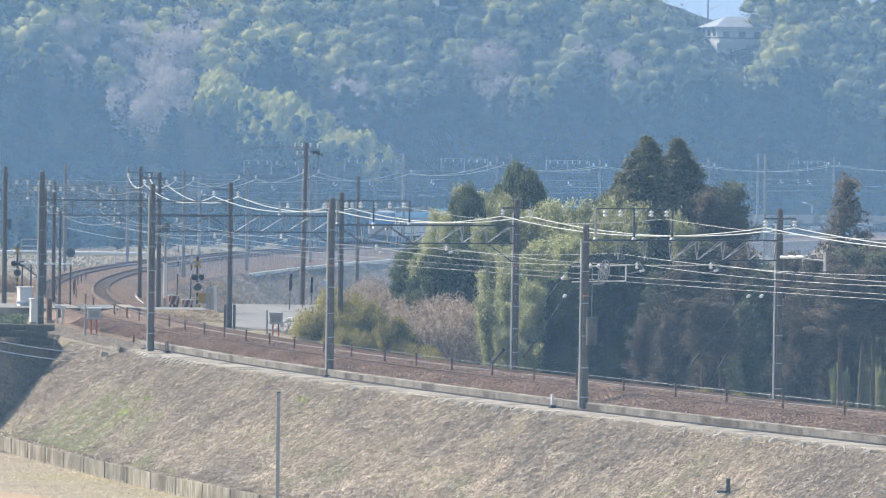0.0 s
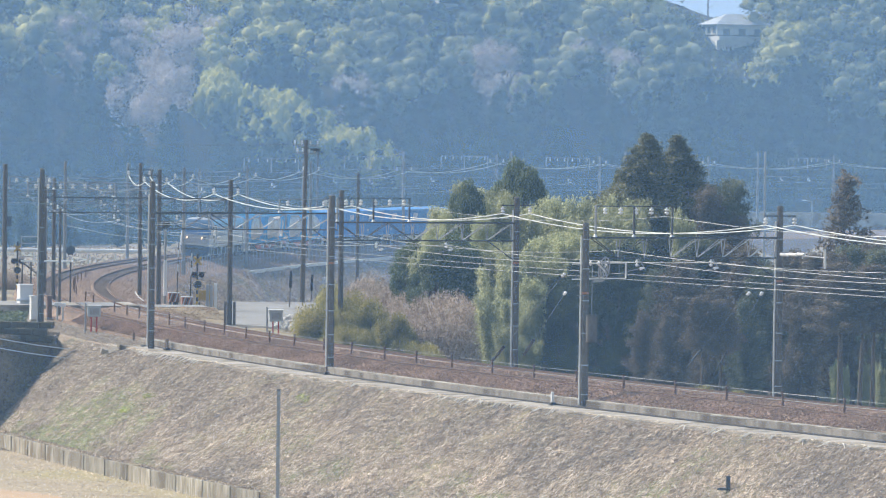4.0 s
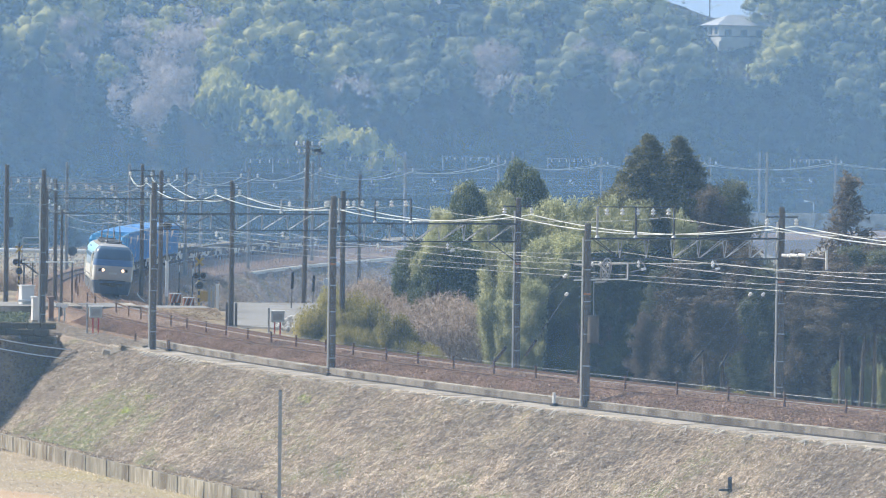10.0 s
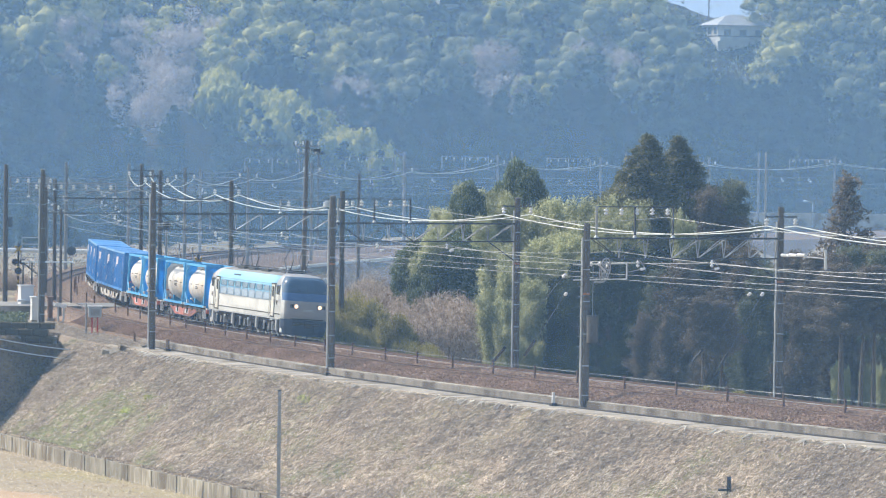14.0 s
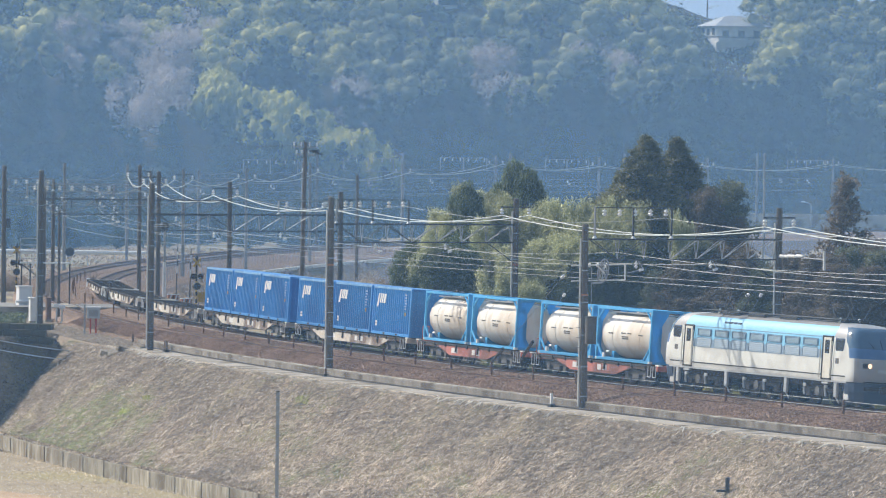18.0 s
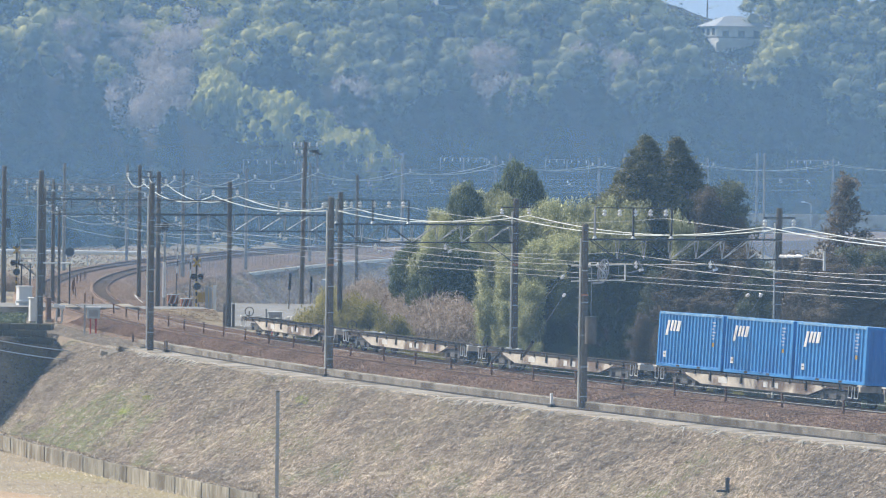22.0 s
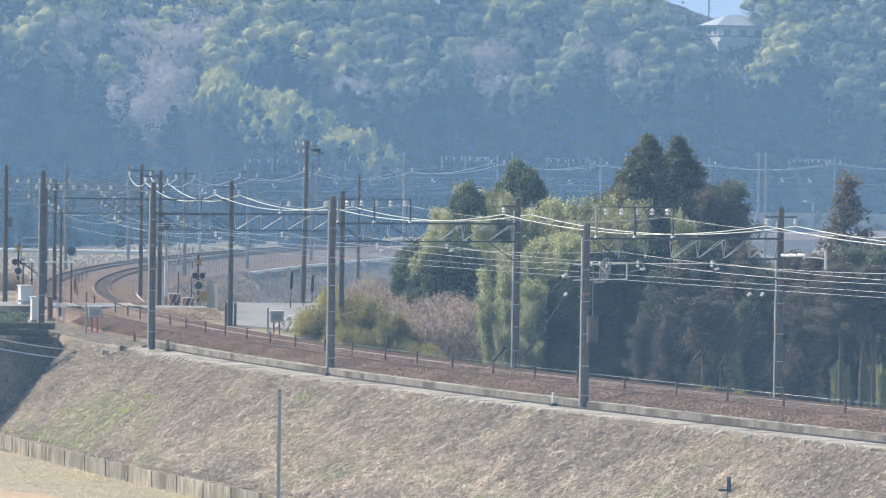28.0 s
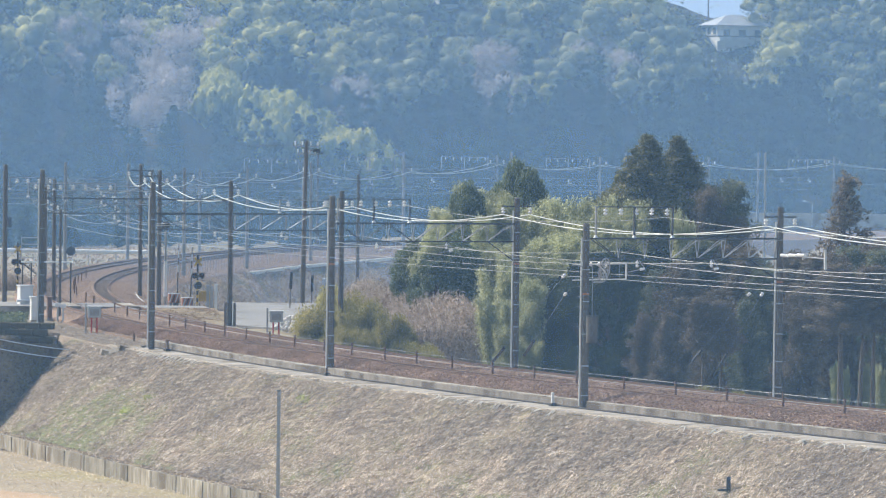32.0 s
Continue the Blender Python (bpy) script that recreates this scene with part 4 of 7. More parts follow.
        for y in (-1, 1):
            # recessed cab door between pale handrails, side window, number panel
            d = part("cab_door", boxed(way * 6.5 - 0.33, way * 6.5 + 0.33, *sorted((y * 1.405, y * 1.435)), 1.24, 3.06, 0.01), M["paint_cream"], ob, "cream cab door")
            part("door_gap", boxed(way * 6.5 - 0.47, way * 6.5 + 0.47, *sorted((y * 1.39, y * 1.428)), 1.17, 3.14, 0.004), M["black"], d)
            part("door_window", boxed(way * 6.5 - 0.2, way * 6.5 + 0.2, *sorted((y * 1.43, y * 1.445)), 2.35, 2.95, 0.01), M["glass"], d)
            for e in (-0.50, 0.50):
                part("handrail", rodded((way * 6.5 + e, y * 1.49, 1.25), (way * 6.5 + e, y * 1.49, 2.9), 0.028, None, 6), M["paint_cream"], d)
            part("door_step", boxed(way * 6.5 - 0.28, way * 6.5 + 0.28, *sorted((y * 1.30, y * 1.46)), 0.98, 1.06, 0.01), M["grey_box"], d)
            part("cab_window", boxed(way * 7.62 - 0.40, way * 7.62 + 0.30, *sorted((y * 1.38, y * 1.425)), 2.48, 3.02, 0.03), M["glass"], ob)
            part("window_frame", boxed(way * 7.62 - 0.45, way * 7.62 + 0.35, *sorted((y * 1.385, y * 1.418)), 2.43, 3.07, 0.03), M["paint_slate"], ob)
            part("vent", boxed(way * 7.55 - 0.28, way * 7.55 + 0.02, *sorted((y * 1.41, y * 1.432)), 1.92, 2.16, 0.005), M["bogie"], ob)
            part("fin", boxed(way * 8.15 - 0.2, way * 8.15 + 0.2, *sorted((y * 1.24, y * 1.30)), 0.35, 1.15, 0.02), M["paint_white"], ob)
    for y in (-1, 1):
        for k in range(7):
            x = -4.98 + k * 1.66
            fr = part("side_window", boxed(x - 0.66, x + 0.66, *sorted((y * 1.39, y * 1.424)), 2.63, 2.98, 0.05), M["paint_band"], ob, "rounded blue-grey side window")
            part("pane", boxed(x - 0.60, x + 0.60, *sorted((y * 1.40, y * 1.432)), 2.68, 2.93, 0.05), M["pane_pale"], fr)
            g = part("louvre", boxed(x - 0.66, x + 0.66, *sorted((y * 1.40, y * 1.432)), 2.14, 2.54, 0.03), M["grille"], ob)
            part("louvre_edge", boxed(x - 0.70, x + 0.70, *sorted((y * 1.40, y * 1.426)), 2.10, 2.58, 0.03), M["paint_band"], g)
            for q in range(4):
                part("blade", boxed(x - 0.6, x + 0.6, *sorted((y * 1.43, y * 1.441)), 2.20 + 0.09 * q, 2.212 + 0.09 * q), M["paint_band"], g)
        part("waist_line", boxed(-8.2, 8.2, *sorted((y * 1.41, y * 1.43)), 1.36, 1.41), M["dark_steel"], ob)
        part("sole_bar", boxed(-8.3, 8.3, *sorted((y * 1.33, y * 1.40)), 1.08, 1.18), M["grey_box"], ob)
        part("eave_gutter", boxed(-6.9, 6.9, *sorted((y * 1.36, y * 1.40)), 3.07, 3.10, 0.01), M["paint_band"], ob)
        for q in range(4):
            part("roof_grille", boxed(-3.2 + q * 0.42 - 0.17, -3.2 + q * 0.42 + 0.17, *sorted((y * 1.20, y * 1.29)), 3.26, 3.40, 0.03), M["paint_slate"], ob)
        # sand pipes, brake hangers and cylinders at the wheels
        for x0 in (-5.6, 0.0, 5.6):
            for e in (-1.15, 0.75):
                x = x0 + e
                bm = boxed(x - 0.10, x + 0.16, y * 1.30 - 0.04, y * 1.30 + 0.04, 0.78, 0.92, 0.02)
                rod(bm, (x - 0.06, y * 1.30, 0.86), (x + 0.06, y * 1.32, 0.42), 0.055, None, 6)
                part("brake_hanger", bm, M["grey_box"], ob)
            part("axle_damper", rodded((x0 + 0.1, y * 1.28, 0.62), (x0 + 0.1, y * 1.36, 0.62), 0.21, None, 14), M["bogie"], ob)
        for x in (-7.5, -2.8, 2.8, 7.3):
            bm = boxed(x - 0.13, x + 0.13, y * 1.30 - 0.08, y * 1.30 + 0.06, 0.42, 1.10, 0.03)
            rod(bm, (x, y * 1.30, 0.42), (x + 0.16, y * 1.22, 0.16), 0.04, None, 6)
            part("sand_box", bm, M["grey_box"], ob)
    part("underframe", boxed(-8.2, 8.2, -1.2, 1.2, 0.80, 1.15, 0.05), M["under"], ob)
    for x in (-5.6, 0.0, 5.6):
        bogie(ob, x, 2.6, 0.53)
    # roof gear
    part("roof_walk", boxed(-6.2, 6.2, -0.5, 0.5, 3.75, 3.80, 0.01), M["dark_steel"], ob)
    for x in (-3.9, -1.4, 1.6):
        part("roof_box", boxed(x - 0.8, x + 0.8, -0.75, 0.75, 3.64, 3.86, 0.06), M["dark_steel"], ob)
    bm = bmesh.new()
    for y in (-0.8, 0.8):
        rod(bm, (-6.4, y, 3.88), (6.4, y, 3.88), 0.025, None, 6)
    part("bus_bar", bm, M["dark_steel"], ob)
    for x, up in ((5.9, 1.28), (-5.3, 1.28)):
        pg = part("pantograph", boxed(x - 0.7, x + 0.7, -0.6, 0.6, 3.86, 3.92), M["dark_steel"], ob)
        bm = bmesh.new()
        for y in (-0.45, 0.45):
            for e in (-1, 1):
                rod(bm, (x + e * 0.42, y, 3.92), (x + e * 1.0, y, 3.92 + up * 0.45), 0.03, None, 6)
                rod(bm, (x + e * 1.0, y, 3.92 + up * 0.45), (x + e * 0.12, y * 0.8, 3.92 + up), 0.022, None, 6)
        part("linkage", bm, M["dark_steel"], pg)
        part("contact_strip", boxed(x - 0.14, x + 0.14, -0.85, 0.85, 3.90 + up, 3.95 + up, 0.015), M["copper"], pg)
        for y in (-0.5, 0.5):
            part("insulator", insulator(bmesh.new(), (x, y, 3.62), 1, 0.07), M["porcelain"], pg)
    return ob


def flat_wagon(length, colour, label):
    """Container flat wagon: deep-bellied side sills on two bogies."""
    ob = thing("flat_wagon", label, "wagon", group="wagons of the goods train")
    h = length / 2 - 0.45
    c = length / 2 - 3.1
    for y in (-1.12, 1.12):
        bm = bmesh.new()
        low = [(-h, 0.80), (-c + 0.2, 0.78), (-c + 1.9, 0.42), (c - 1.9, 0.42), (c - 0.2, 0.78), (h, 0.80)]
        top = [(x, 0.99) for x, z in low]
        for side in (-0.03, 0.03):
            a = [bm.verts.new((x, y + side, z)) for x, z in low]
            b = [bm.verts.new((x, y + side, z)) for x, z in top]
            for k in range(5):
                bm.faces.new((a[k], a[k + 1], b[k + 1], b[k]) if side < 0 else (a[k + 1], a[k], b[k], b[k + 1]))
            if side < 0:
                A, B = a, b
        for k in range(5):
            bm.faces.new((A[k + 1], A[k], a[k], a[k + 1]))
        bmesh.ops.recalc_face_normals(bm, faces=bm.faces)
        sill = part("side_sill", bm, M["sill_dark"], ob)
        out = math.copysign(1, y)
        part("deck_edge", boxed(-h, h, *sorted((y + out * 0.03, y + out * 0.07)), 0.90, 1.0, 0.01), M["under"], sill)
        bm = bmesh.new()
        ring = ((-c + 0.35, 0.86), (-c + 0.5, 0.77), (-c + 1.95, 0.40), (c - 1.95, 0.40), (c - 0.5, 0.77), (c - 0.35, 0.86))
        for yy in (0.03, 0.045):
            bm.faces.new([bm.verts.new((x, y + out * yy, z)) for x, z in ring])
        fv = bm.verts[:]
        for k in range(6):
            bm.faces.new((fv[k], fv[(k + 1) % 6], fv[6 + (k + 1) % 6], fv[6 + k]))
        bmesh.ops.recalc_face_normals(bm, faces=bm.faces)
        part("belly_panel", bm, M[colour], sill, "faded painted belly panel")
        part("belly_flange", boxed(-c + 1.9, c - 1.9, *sorted((y, y + out * 0.08)), 0.37, 0.41), M["under"], sill)
        for k in range(int(h * 2 / 1.5)):
            x = -h + 1.0 + k * 1.5
            part("bracket", boxed(x - 0.06, x + 0.06, *sorted((y, y + out * 0.12)), 0.58 if abs(x) < c - 1.2 and k % 2 else 0.82, 1.0, 0.01), M["under"], sill)
        for x, wide in ((-c * 0.42, 0.42), (c * 0.16, 0.2), (c * 0.30, 0.2)):
            part("marking_panel", boxed(x - wide, x + wide, *sorted((y + out * 0.046, y + out * 0.056)), 0.54, 0.80), M["white_steel"], sill, "small white marking panel")
        for x in (-h + 0.25, h - 0.25, -h + 0.8, h - 0.8):
            bm = rodded((x - 0.16, y + out * 0.08, 0.95), (x - 0.16, y + out * 0.08, 0.45), 0.02, None, 6)
            rod(bm, (x + 0.16, y + out * 0.08, 0.95), (x + 0.16, y + out * 0.08, 0.45), 0.02, None, 6)
            rod(bm, (x - 0.16, y + out * 0.08, 0.45), (x + 0.16, y + out * 0.08, 0.45), 0.02, None, 6)
            part("step", bm, M["white_steel"], ob)
    # open deck: cross members and two centre girders
    bm = bmesh.new()
    for y in (-0.35, 0.35):
        box(bm, -h, h, y - 0.08, y + 0.08, 0.72, 0.97)
    part("centre_girder", bm, M["under"], ob)
    for k in range(int(h * 2 / 1.1)):
        x = -h + 0.5 + k * 1.1
        part("cross_member", boxed(x - 0.08, x + 0.08, -1.09, 1.09, 0.84, 0.985), M["under"], ob)
    for x in (-h, h):
        part("end_beam", boxed(x - 0.08, x + 0.08, -1.2, 1.2, 0.74, 1.02, 0.02), M[colour], ob)
        for y in (-1.1, 1.1):
            part("corner_block", boxed(x - 0.2, x + 0.2, y - 0.1, y + 0.1, 0.99, 1.06, 0.01), M["white_steel"], ob)
    bm = bmesh.new()
    box(bm, -1.6, 0.2, -0.8, 0.8, 0.36, 0.7, 0.04)
    rod(bm, (0.7, -0.3, 0.55), (1.9, -0.3, 0.55), 0.18, None, 12)
    part("brake_gear", bm, M["under"], ob)
    for x in (-c, c):
        bogie(ob, x, 1.9, 0.43)
    for x in (-1, 1):
        coupler(ob, x * h, x)
    if length > 18:
        v, q = tube([(-h + 0.12, -0.75 + 0.26 * math.cos(a), 1.32 + 0.26 * math.sin(a)) for a in np.linspace(0, 6.2832, 17)], 0.03, 6)
        put("hand_wheel", fast_mesh("hand_wheel", v, q), M["bogie"], ob)
        part("wheel_post", rodded((-h + 0.12, -0.75, 0.98), (-h + 0.12, -0.75, 1.34), 0.03, None, 6), M["under"], ob)
        return ob
    bm = rodded((-h + 0.05, -0.95, 1.0), (-h + 0.05, -0.95, 1.75), 0.022, None, 6)
    rod(bm, (-h + 0.05, -0.6, 1.0), (-h + 0.05, -0.6, 1.75), 0.022, None, 6)
    rod(bm, (-h + 0.05, -0.95, 1.75), (-h + 0.05, -0.6, 1.75), 0.022, None, 6)
    part("guard_rail", bm, M[colour], ob)
    return ob


CL, CW, CH = 6.058, 2.438, 2.591
LONG = 6.34


def ribbed(length, height, pitch=0.31, deep=0.055):
    """A corrugated sheet standing in the xz plane, ribs upright."""
    n = int(length / pitch)
    xs, ys = [], []
    for k in range(n):
        x = -length / 2 + length * k / n
        w = length / n
        for f, d in ((0.0, 0.0), (0.50, 0.0), (0.62, -deep), (0.88, -deep)):
            xs.append(x + f * w)
            ys.append(d)
    xs.append(length / 2)
    ys.append(0.0)
    bm = bmesh.new()
    a = [bm.verts.new((x, y, 0)) for x, y in zip(xs, ys)]
    b = [bm.verts.new((x, y, height)) for x, y in zip(xs, ys)]
    for k in range(len(a) - 1):
        bm.faces.new((a[k], a[k + 1], b[k + 1], b[k]))
    return bm


def container():
    ob = thing("container", "blue corrugated steel freight container with white markings", "container", group="blue freight containers")
    L, W = LONG - 0.16, CW - 0.16
    for y in (-1, 1):
        w = part("side_wall", ribbed(L, CH - 0.24), M["box_blue"], ob, at=Matrix.Translation((0, y * (CW / 2 - 0.065), 0.14)) @ (Matrix.Identity(4) if y < 0 else Matrix.Rotation(math.pi, 4, "Z")))
        # plain white slanting shapes and small panels
        bm = bmesh.new()

        def slab(x0, z0, x1, z1, w):
            v = [bm.verts.new((x, yy, z)) for yy in (-0.074, -0.060) for x, z in ((x0, z0), (x0 + w, z0), (x1 + w, z1), (x1, z1))]
            for q in ((0, 1, 2, 3), (7, 6, 5, 4), (0, 4, 5, 1), (1, 5, 6, 2), (2, 6, 7, 3), (3, 7, 4, 0)):
                bm.faces.new([v[i] for i in q])
        for bar in ((-2.44, 1.34, -2.20, 2.06, 0.22), (-2.00, 1.56, -1.84, 2.06, 0.20), (-1.70, 1.56, -1.54, 2.06, 0.20), (-1.38, 1.56, -1.22, 2.06, 0.30)):
            slab(*bar)
        bmesh.ops.recalc_face_normals(bm, faces=bm.faces)
        part("mark", bm, M["white_box"], w, "plain white slanting shapes")
        bm = boxed(-2.52, -2.27, -0.072, -0.058, 0.30, 0.58)
        part("notice", bm, M["white_box"], w)
        part("notice_bar", boxed(-2.48, -2.31, -0.076, -0.070, 0.42, 0.46), M["dark_steel"], w)
        bm = bmesh.new()
        for k in range(6):
            a = 2.12 + 0.05 * (k % 2)
            box(bm, a, a + 0.34 - 0.06 * (k % 3), -0.070, -0.058, 2.06 - 0.15 * k, 2.13 - 0.15 * k)
        part("number_bars", bm, M["faded_mark"], w)
        part("label_plate", boxed(2.22, 2.40, -0.071, -0.058, 0.98, 1.16), M["yellow"], w, "small yellow plate")
        for z0, z1, name in ((0.0, 0.15, "bottom_rail"), (CH - 0.12, CH, "top_rail")):
            part(name, boxed(-LONG / 2 + 0.1, LONG / 2 - 0.1, *sorted((y * CW / 2, y * (CW / 2 - 0.09))), z0, z1, 0.012), M["box_blue"] if z0 == 0.0 else M["worn_rail"], ob)
        for x in (-1.03, 1.03):
            part("fork_pocket", boxed(x - 0.16, x + 0.16, *sorted((y * (CW / 2 + 0.004), y * (CW / 2 - 0.02))), 0.025, 0.125), M["under"], ob, "dark fork pocket")
    for x in (-1, 1):
        e = part("end_wall", ribbed(W, CH - 0.24, 0.4, 0.03), M["box_blue"], ob, at=Matrix.Translation((x * (LONG / 2 - 0.065), 0, 0.14)) @ Matrix.Rotation(x * math.pi / 2, 4, "Z"))
        for z0, z1 in ((0.0, 0.15), (CH - 0.12, CH)):
            part("end_rail", boxed(*sorted((x * LONG / 2, x * (LONG / 2 - 0.09))), -CW / 2 + 0.1, CW / 2 - 0.1, z0, z1, 0.012), M["box_blue"], ob)
        for y in (-1, 1):
            part("corner_post", boxed(*sorted((x * LONG / 2, x * (LONG / 2 - 0.15))), *sorted((y * CW / 2, y * (CW / 2 - 0.15))), 0, CH, 0.015), M["box_blue"], ob)
    part("roof", boxed(-LONG / 2 + 0.08, LONG / 2 - 0.08, -CW / 2 + 0.08, CW / 2 - 0.08, CH - 0.05, CH - 0.01), M["box_blue"], ob)
    part("floor", boxed(-LONG / 2 + 0.08, LONG / 2 - 0.08, -CW / 2 + 0.08, CW / 2 - 0.08, 0.03, 0.12), M["under"], ob)
    return ob


def tank_container():
    ob = thing("tank_container", "white cylindrical tank in a bright blue steel frame", "tank container", group="tank containers")
    R = 1.10
    zc = 1.25
    rings, prof = [], [(-2.93, 0.05), (-2.92, 0.5), (-2.88, 0.78), (-2.80, 0.95), (-2.66, 1.06), (-2.5, R), (-0.9, R), (0, R), (0.9, R), (2.5, R), (2.66, 1.06), (2.80, 0.95), (2.88, 0.78), (2.92, 0.5), (2.93, 0.05)]
    for x, r in prof:
        rings.append([(x, r * math.cos(a), zc + r * math.sin(a)) for a in np.linspace(0, 2 * math.pi, 33)])
    bm = ring_body(rings, False)
    bmesh.ops.remove_doubles(bm, verts=bm.verts, dist=0.001)
    for f in bm.faces:
        f.smooth = True
    shell = part("tank_shell", bm, M["tank_white"], ob, "dusty white cylindrical tank")
    for x in (-1.5, 1.5):
        part("hoop", rodded((x - 0.04, 0, zc), (x + 0.04, 0, zc), R + 0.012, None, 40), M["tank_white"], shell)
    bm = bmesh.new()
    for x0, x1, z in ((-1.9, -1.4, 1.32), (-0.5, 0.0, 1.36), (-0.4, 0.3, 1.10), (-0.4, 0.3, 1.19), (0.2, 0.6, 1.36), (1.4, 1.9, 1.32)):
        yy = -math.sqrt(R * R - (z - zc) ** 2) - 0.012
        box(bm, x0, x1, yy, yy + 0.03, z - 0.03, z + 0.03)
    part("writing_bars", bm, M["bogie"], shell)
    bm = boxed(-2.6, 2.6, -0.62, 0.62, 2.32, 2.38)
    part("walkway", bm, M["steel"], ob, "grey walkway on the tank")
    for x in (-0.6, 0.7):
        part("manhole", rodded((x, 0, 2.28), (x, 0, 2.50), 0.27, 0.25, 16), M["white_steel"], ob)
    w = 0.11
    for x in (-1, 1):
        X0, X1 = sorted((x * CL / 2, x * (CL / 2 - 0.13)))
        for y in (-1, 1):
            Y0, Y1 = sorted((y * CW / 2, y * (CW / 2 - w)))
            part("corner_post", boxed(X0, X1, Y0, Y1, 0, CH, 0.012), M["frame_blue"], ob)
            bm = bmesh.new()
            a = (x * (CL / 2 - 0.07), y * (CW / 2 - 0.06))
            rod(bm, (a[0], a[1], 0.78), (a[0] - x * 0.78, a[1], 0.06), 0.06, None, 6)
            rod(bm, (a[0], a[1], CH - 0.6), (a[0] - x * 0.62, a[1], CH - 0.06), 0.05, None, 6)
            part("corner_brace", bm, M["frame_blue"], ob)
            part("corner_casting", boxed(*sorted((x * CL / 2 + x * 0.004, x * (CL / 2 - 0.18))), *sorted((y * (CW / 2 + 0.004), y * (CW / 2 - 0.16))), -0.0, 0.12, 0.01), M["white_steel"], ob)
        for z0, z1 in ((0.0, 0.14), (CH - 0.12, CH)):
            part("end_rail", boxed(X0, X1, -CW / 2 + w, CW / 2 - w, z0, z1, 0.01), M["frame_blue"], ob)
        if x < 0:
            continue
        bm = bmesh.new()
        for y in (-1, 1):
            v = [bm.verts.new((x * (CL / 2 - 0.06), y * yy, zz)) for yy, zz in ((CW / 2 - w, 0.14), (0.35, 0.14), (0.62, 0.6), (0.62, CH - 0.75), (0.25, CH - 0.12), (CW / 2 - w, CH - 0.12))]
            bm.faces.new(v)
        bmesh.ops.solidify(bm, geom=bm.faces[:], thickness=0.03)
        part("end_plate", bm, M["frame_blue"], ob, "blue plate stiffening the frame's end")
    for y in (-1, 1):
        Y0, Y1 = sorted((y * CW / 2, y * (CW / 2 - w)))
        part("bottom_rail", boxed(-CL / 2 + 0.13, CL / 2 - 0.13, Y0, Y1, 0.0, 0.14, 0.01), M["frame_blue"], ob)
        part("top_rail", boxed(-CL / 2 + 0.13, CL / 2 - 0.13, Y0, Y1, CH - 0.13, CH, 0.01), M["frame_blue"], ob)
        bm = boxed(-CL / 2 + 0.85, -CL / 2 + 1.0, Y0 - 0.01, Y1 + 0.01, 0.14, 0.34)
        part("notice", bm, M["white_steel"], ob)
    for x in (-1.9, 1.9):
        part("saddle", boxed(x - 0.15, x + 0.15, -0.8, 0.8, 0.1, 0.45, 0.03), M["frame_blue"], ob)
    bm = bmesh.new()
    for x in (-0.95, 0.95):
        for y in (-0.6, 0.6):
            rod(bm, (x, y, 2.34), (x, y, 2.55), 0.025, None, 6)
    rod(bm, (-0.95, -0.6, 2.54), (0.95, -0.6, 2.54), 0.02, None, 6)
    part("top_guard", bm, M["dark_steel"], ob)
    bm = rodded((-2.2, -0.95, 0.42), (-2.2, -0.70, 0.20), 0.05, None, 8)
    rod(bm, (-2.35, -0.92, 0.40), (-2.05, -0.92, 0.40), 0.06, None, 8)
    part("valve", bm, M["white_steel"], ob)
    return ob


SPEED, T0 = 17.95, 3.5


def ride(back, wheelbase, t, local=None):
    """The pose of a vehicle whose middle runs 'back' metres behind the headlamps, at t seconds."""
    s = SPEED * (t - T0) - back
    a, b = spot(s + wheelbase / 2, 0), spot(s - wheelbase / 2, 0)
    d, m = a - b, (a + b) / 2
    return pose(m.x, m.y, 0, 0, 0, math.degrees(math.atan2(d.y, d.x))) @ pose(0, 0, 0.0, -math.degrees(CANT)) @ (local or Matrix.Identity(4))


loco = locomotive()
RIDERS = [(loco, 9.3, 11.2, None)]
tank_wagon = flat_wagon(15.2, "wagon_red", "short faded red flat wagon carrying two tanks")
long_wagon = flat_wagon(20.2, "wagon_tan", "long dusty tan flat wagon with deep-bellied sills")
tank0, box0 = tank_container(), container()
ident = Matrix.Identity(4)
first = {}


def fleet(model, label=None):
    """The model itself the first time, copies of it afterwards."""
    ob = model if model.name not in first else copy_thing(model, ident)
    first[model.name] = 1
    if label:
        ob["label"] = label
    return ob


for middle in (26.35, 41.90):
    RIDERS.append((fleet(tank_wagon), middle, 9.0, None))
    for x in (-3.3, 3.3):
        RIDERS.append((fleet(tank0), middle, 9.0, pose(x, 0, 1.06)))
for n, middle in enumerate((60.3, 81.6, 102.5, 123.2, 143.9)):
    RIDERS.append((fleet(long_wagon, None if n < 2 else "empty long tan flat wagon with deep-bellied sills"), middle, 14.0, None))
    if n < 2:
        for x in (-6.62, 0.0, 6.62):
            RIDERS.append((fleet(box0), middle, 14.0, pose(x + 0.3, 0, 1.06)))


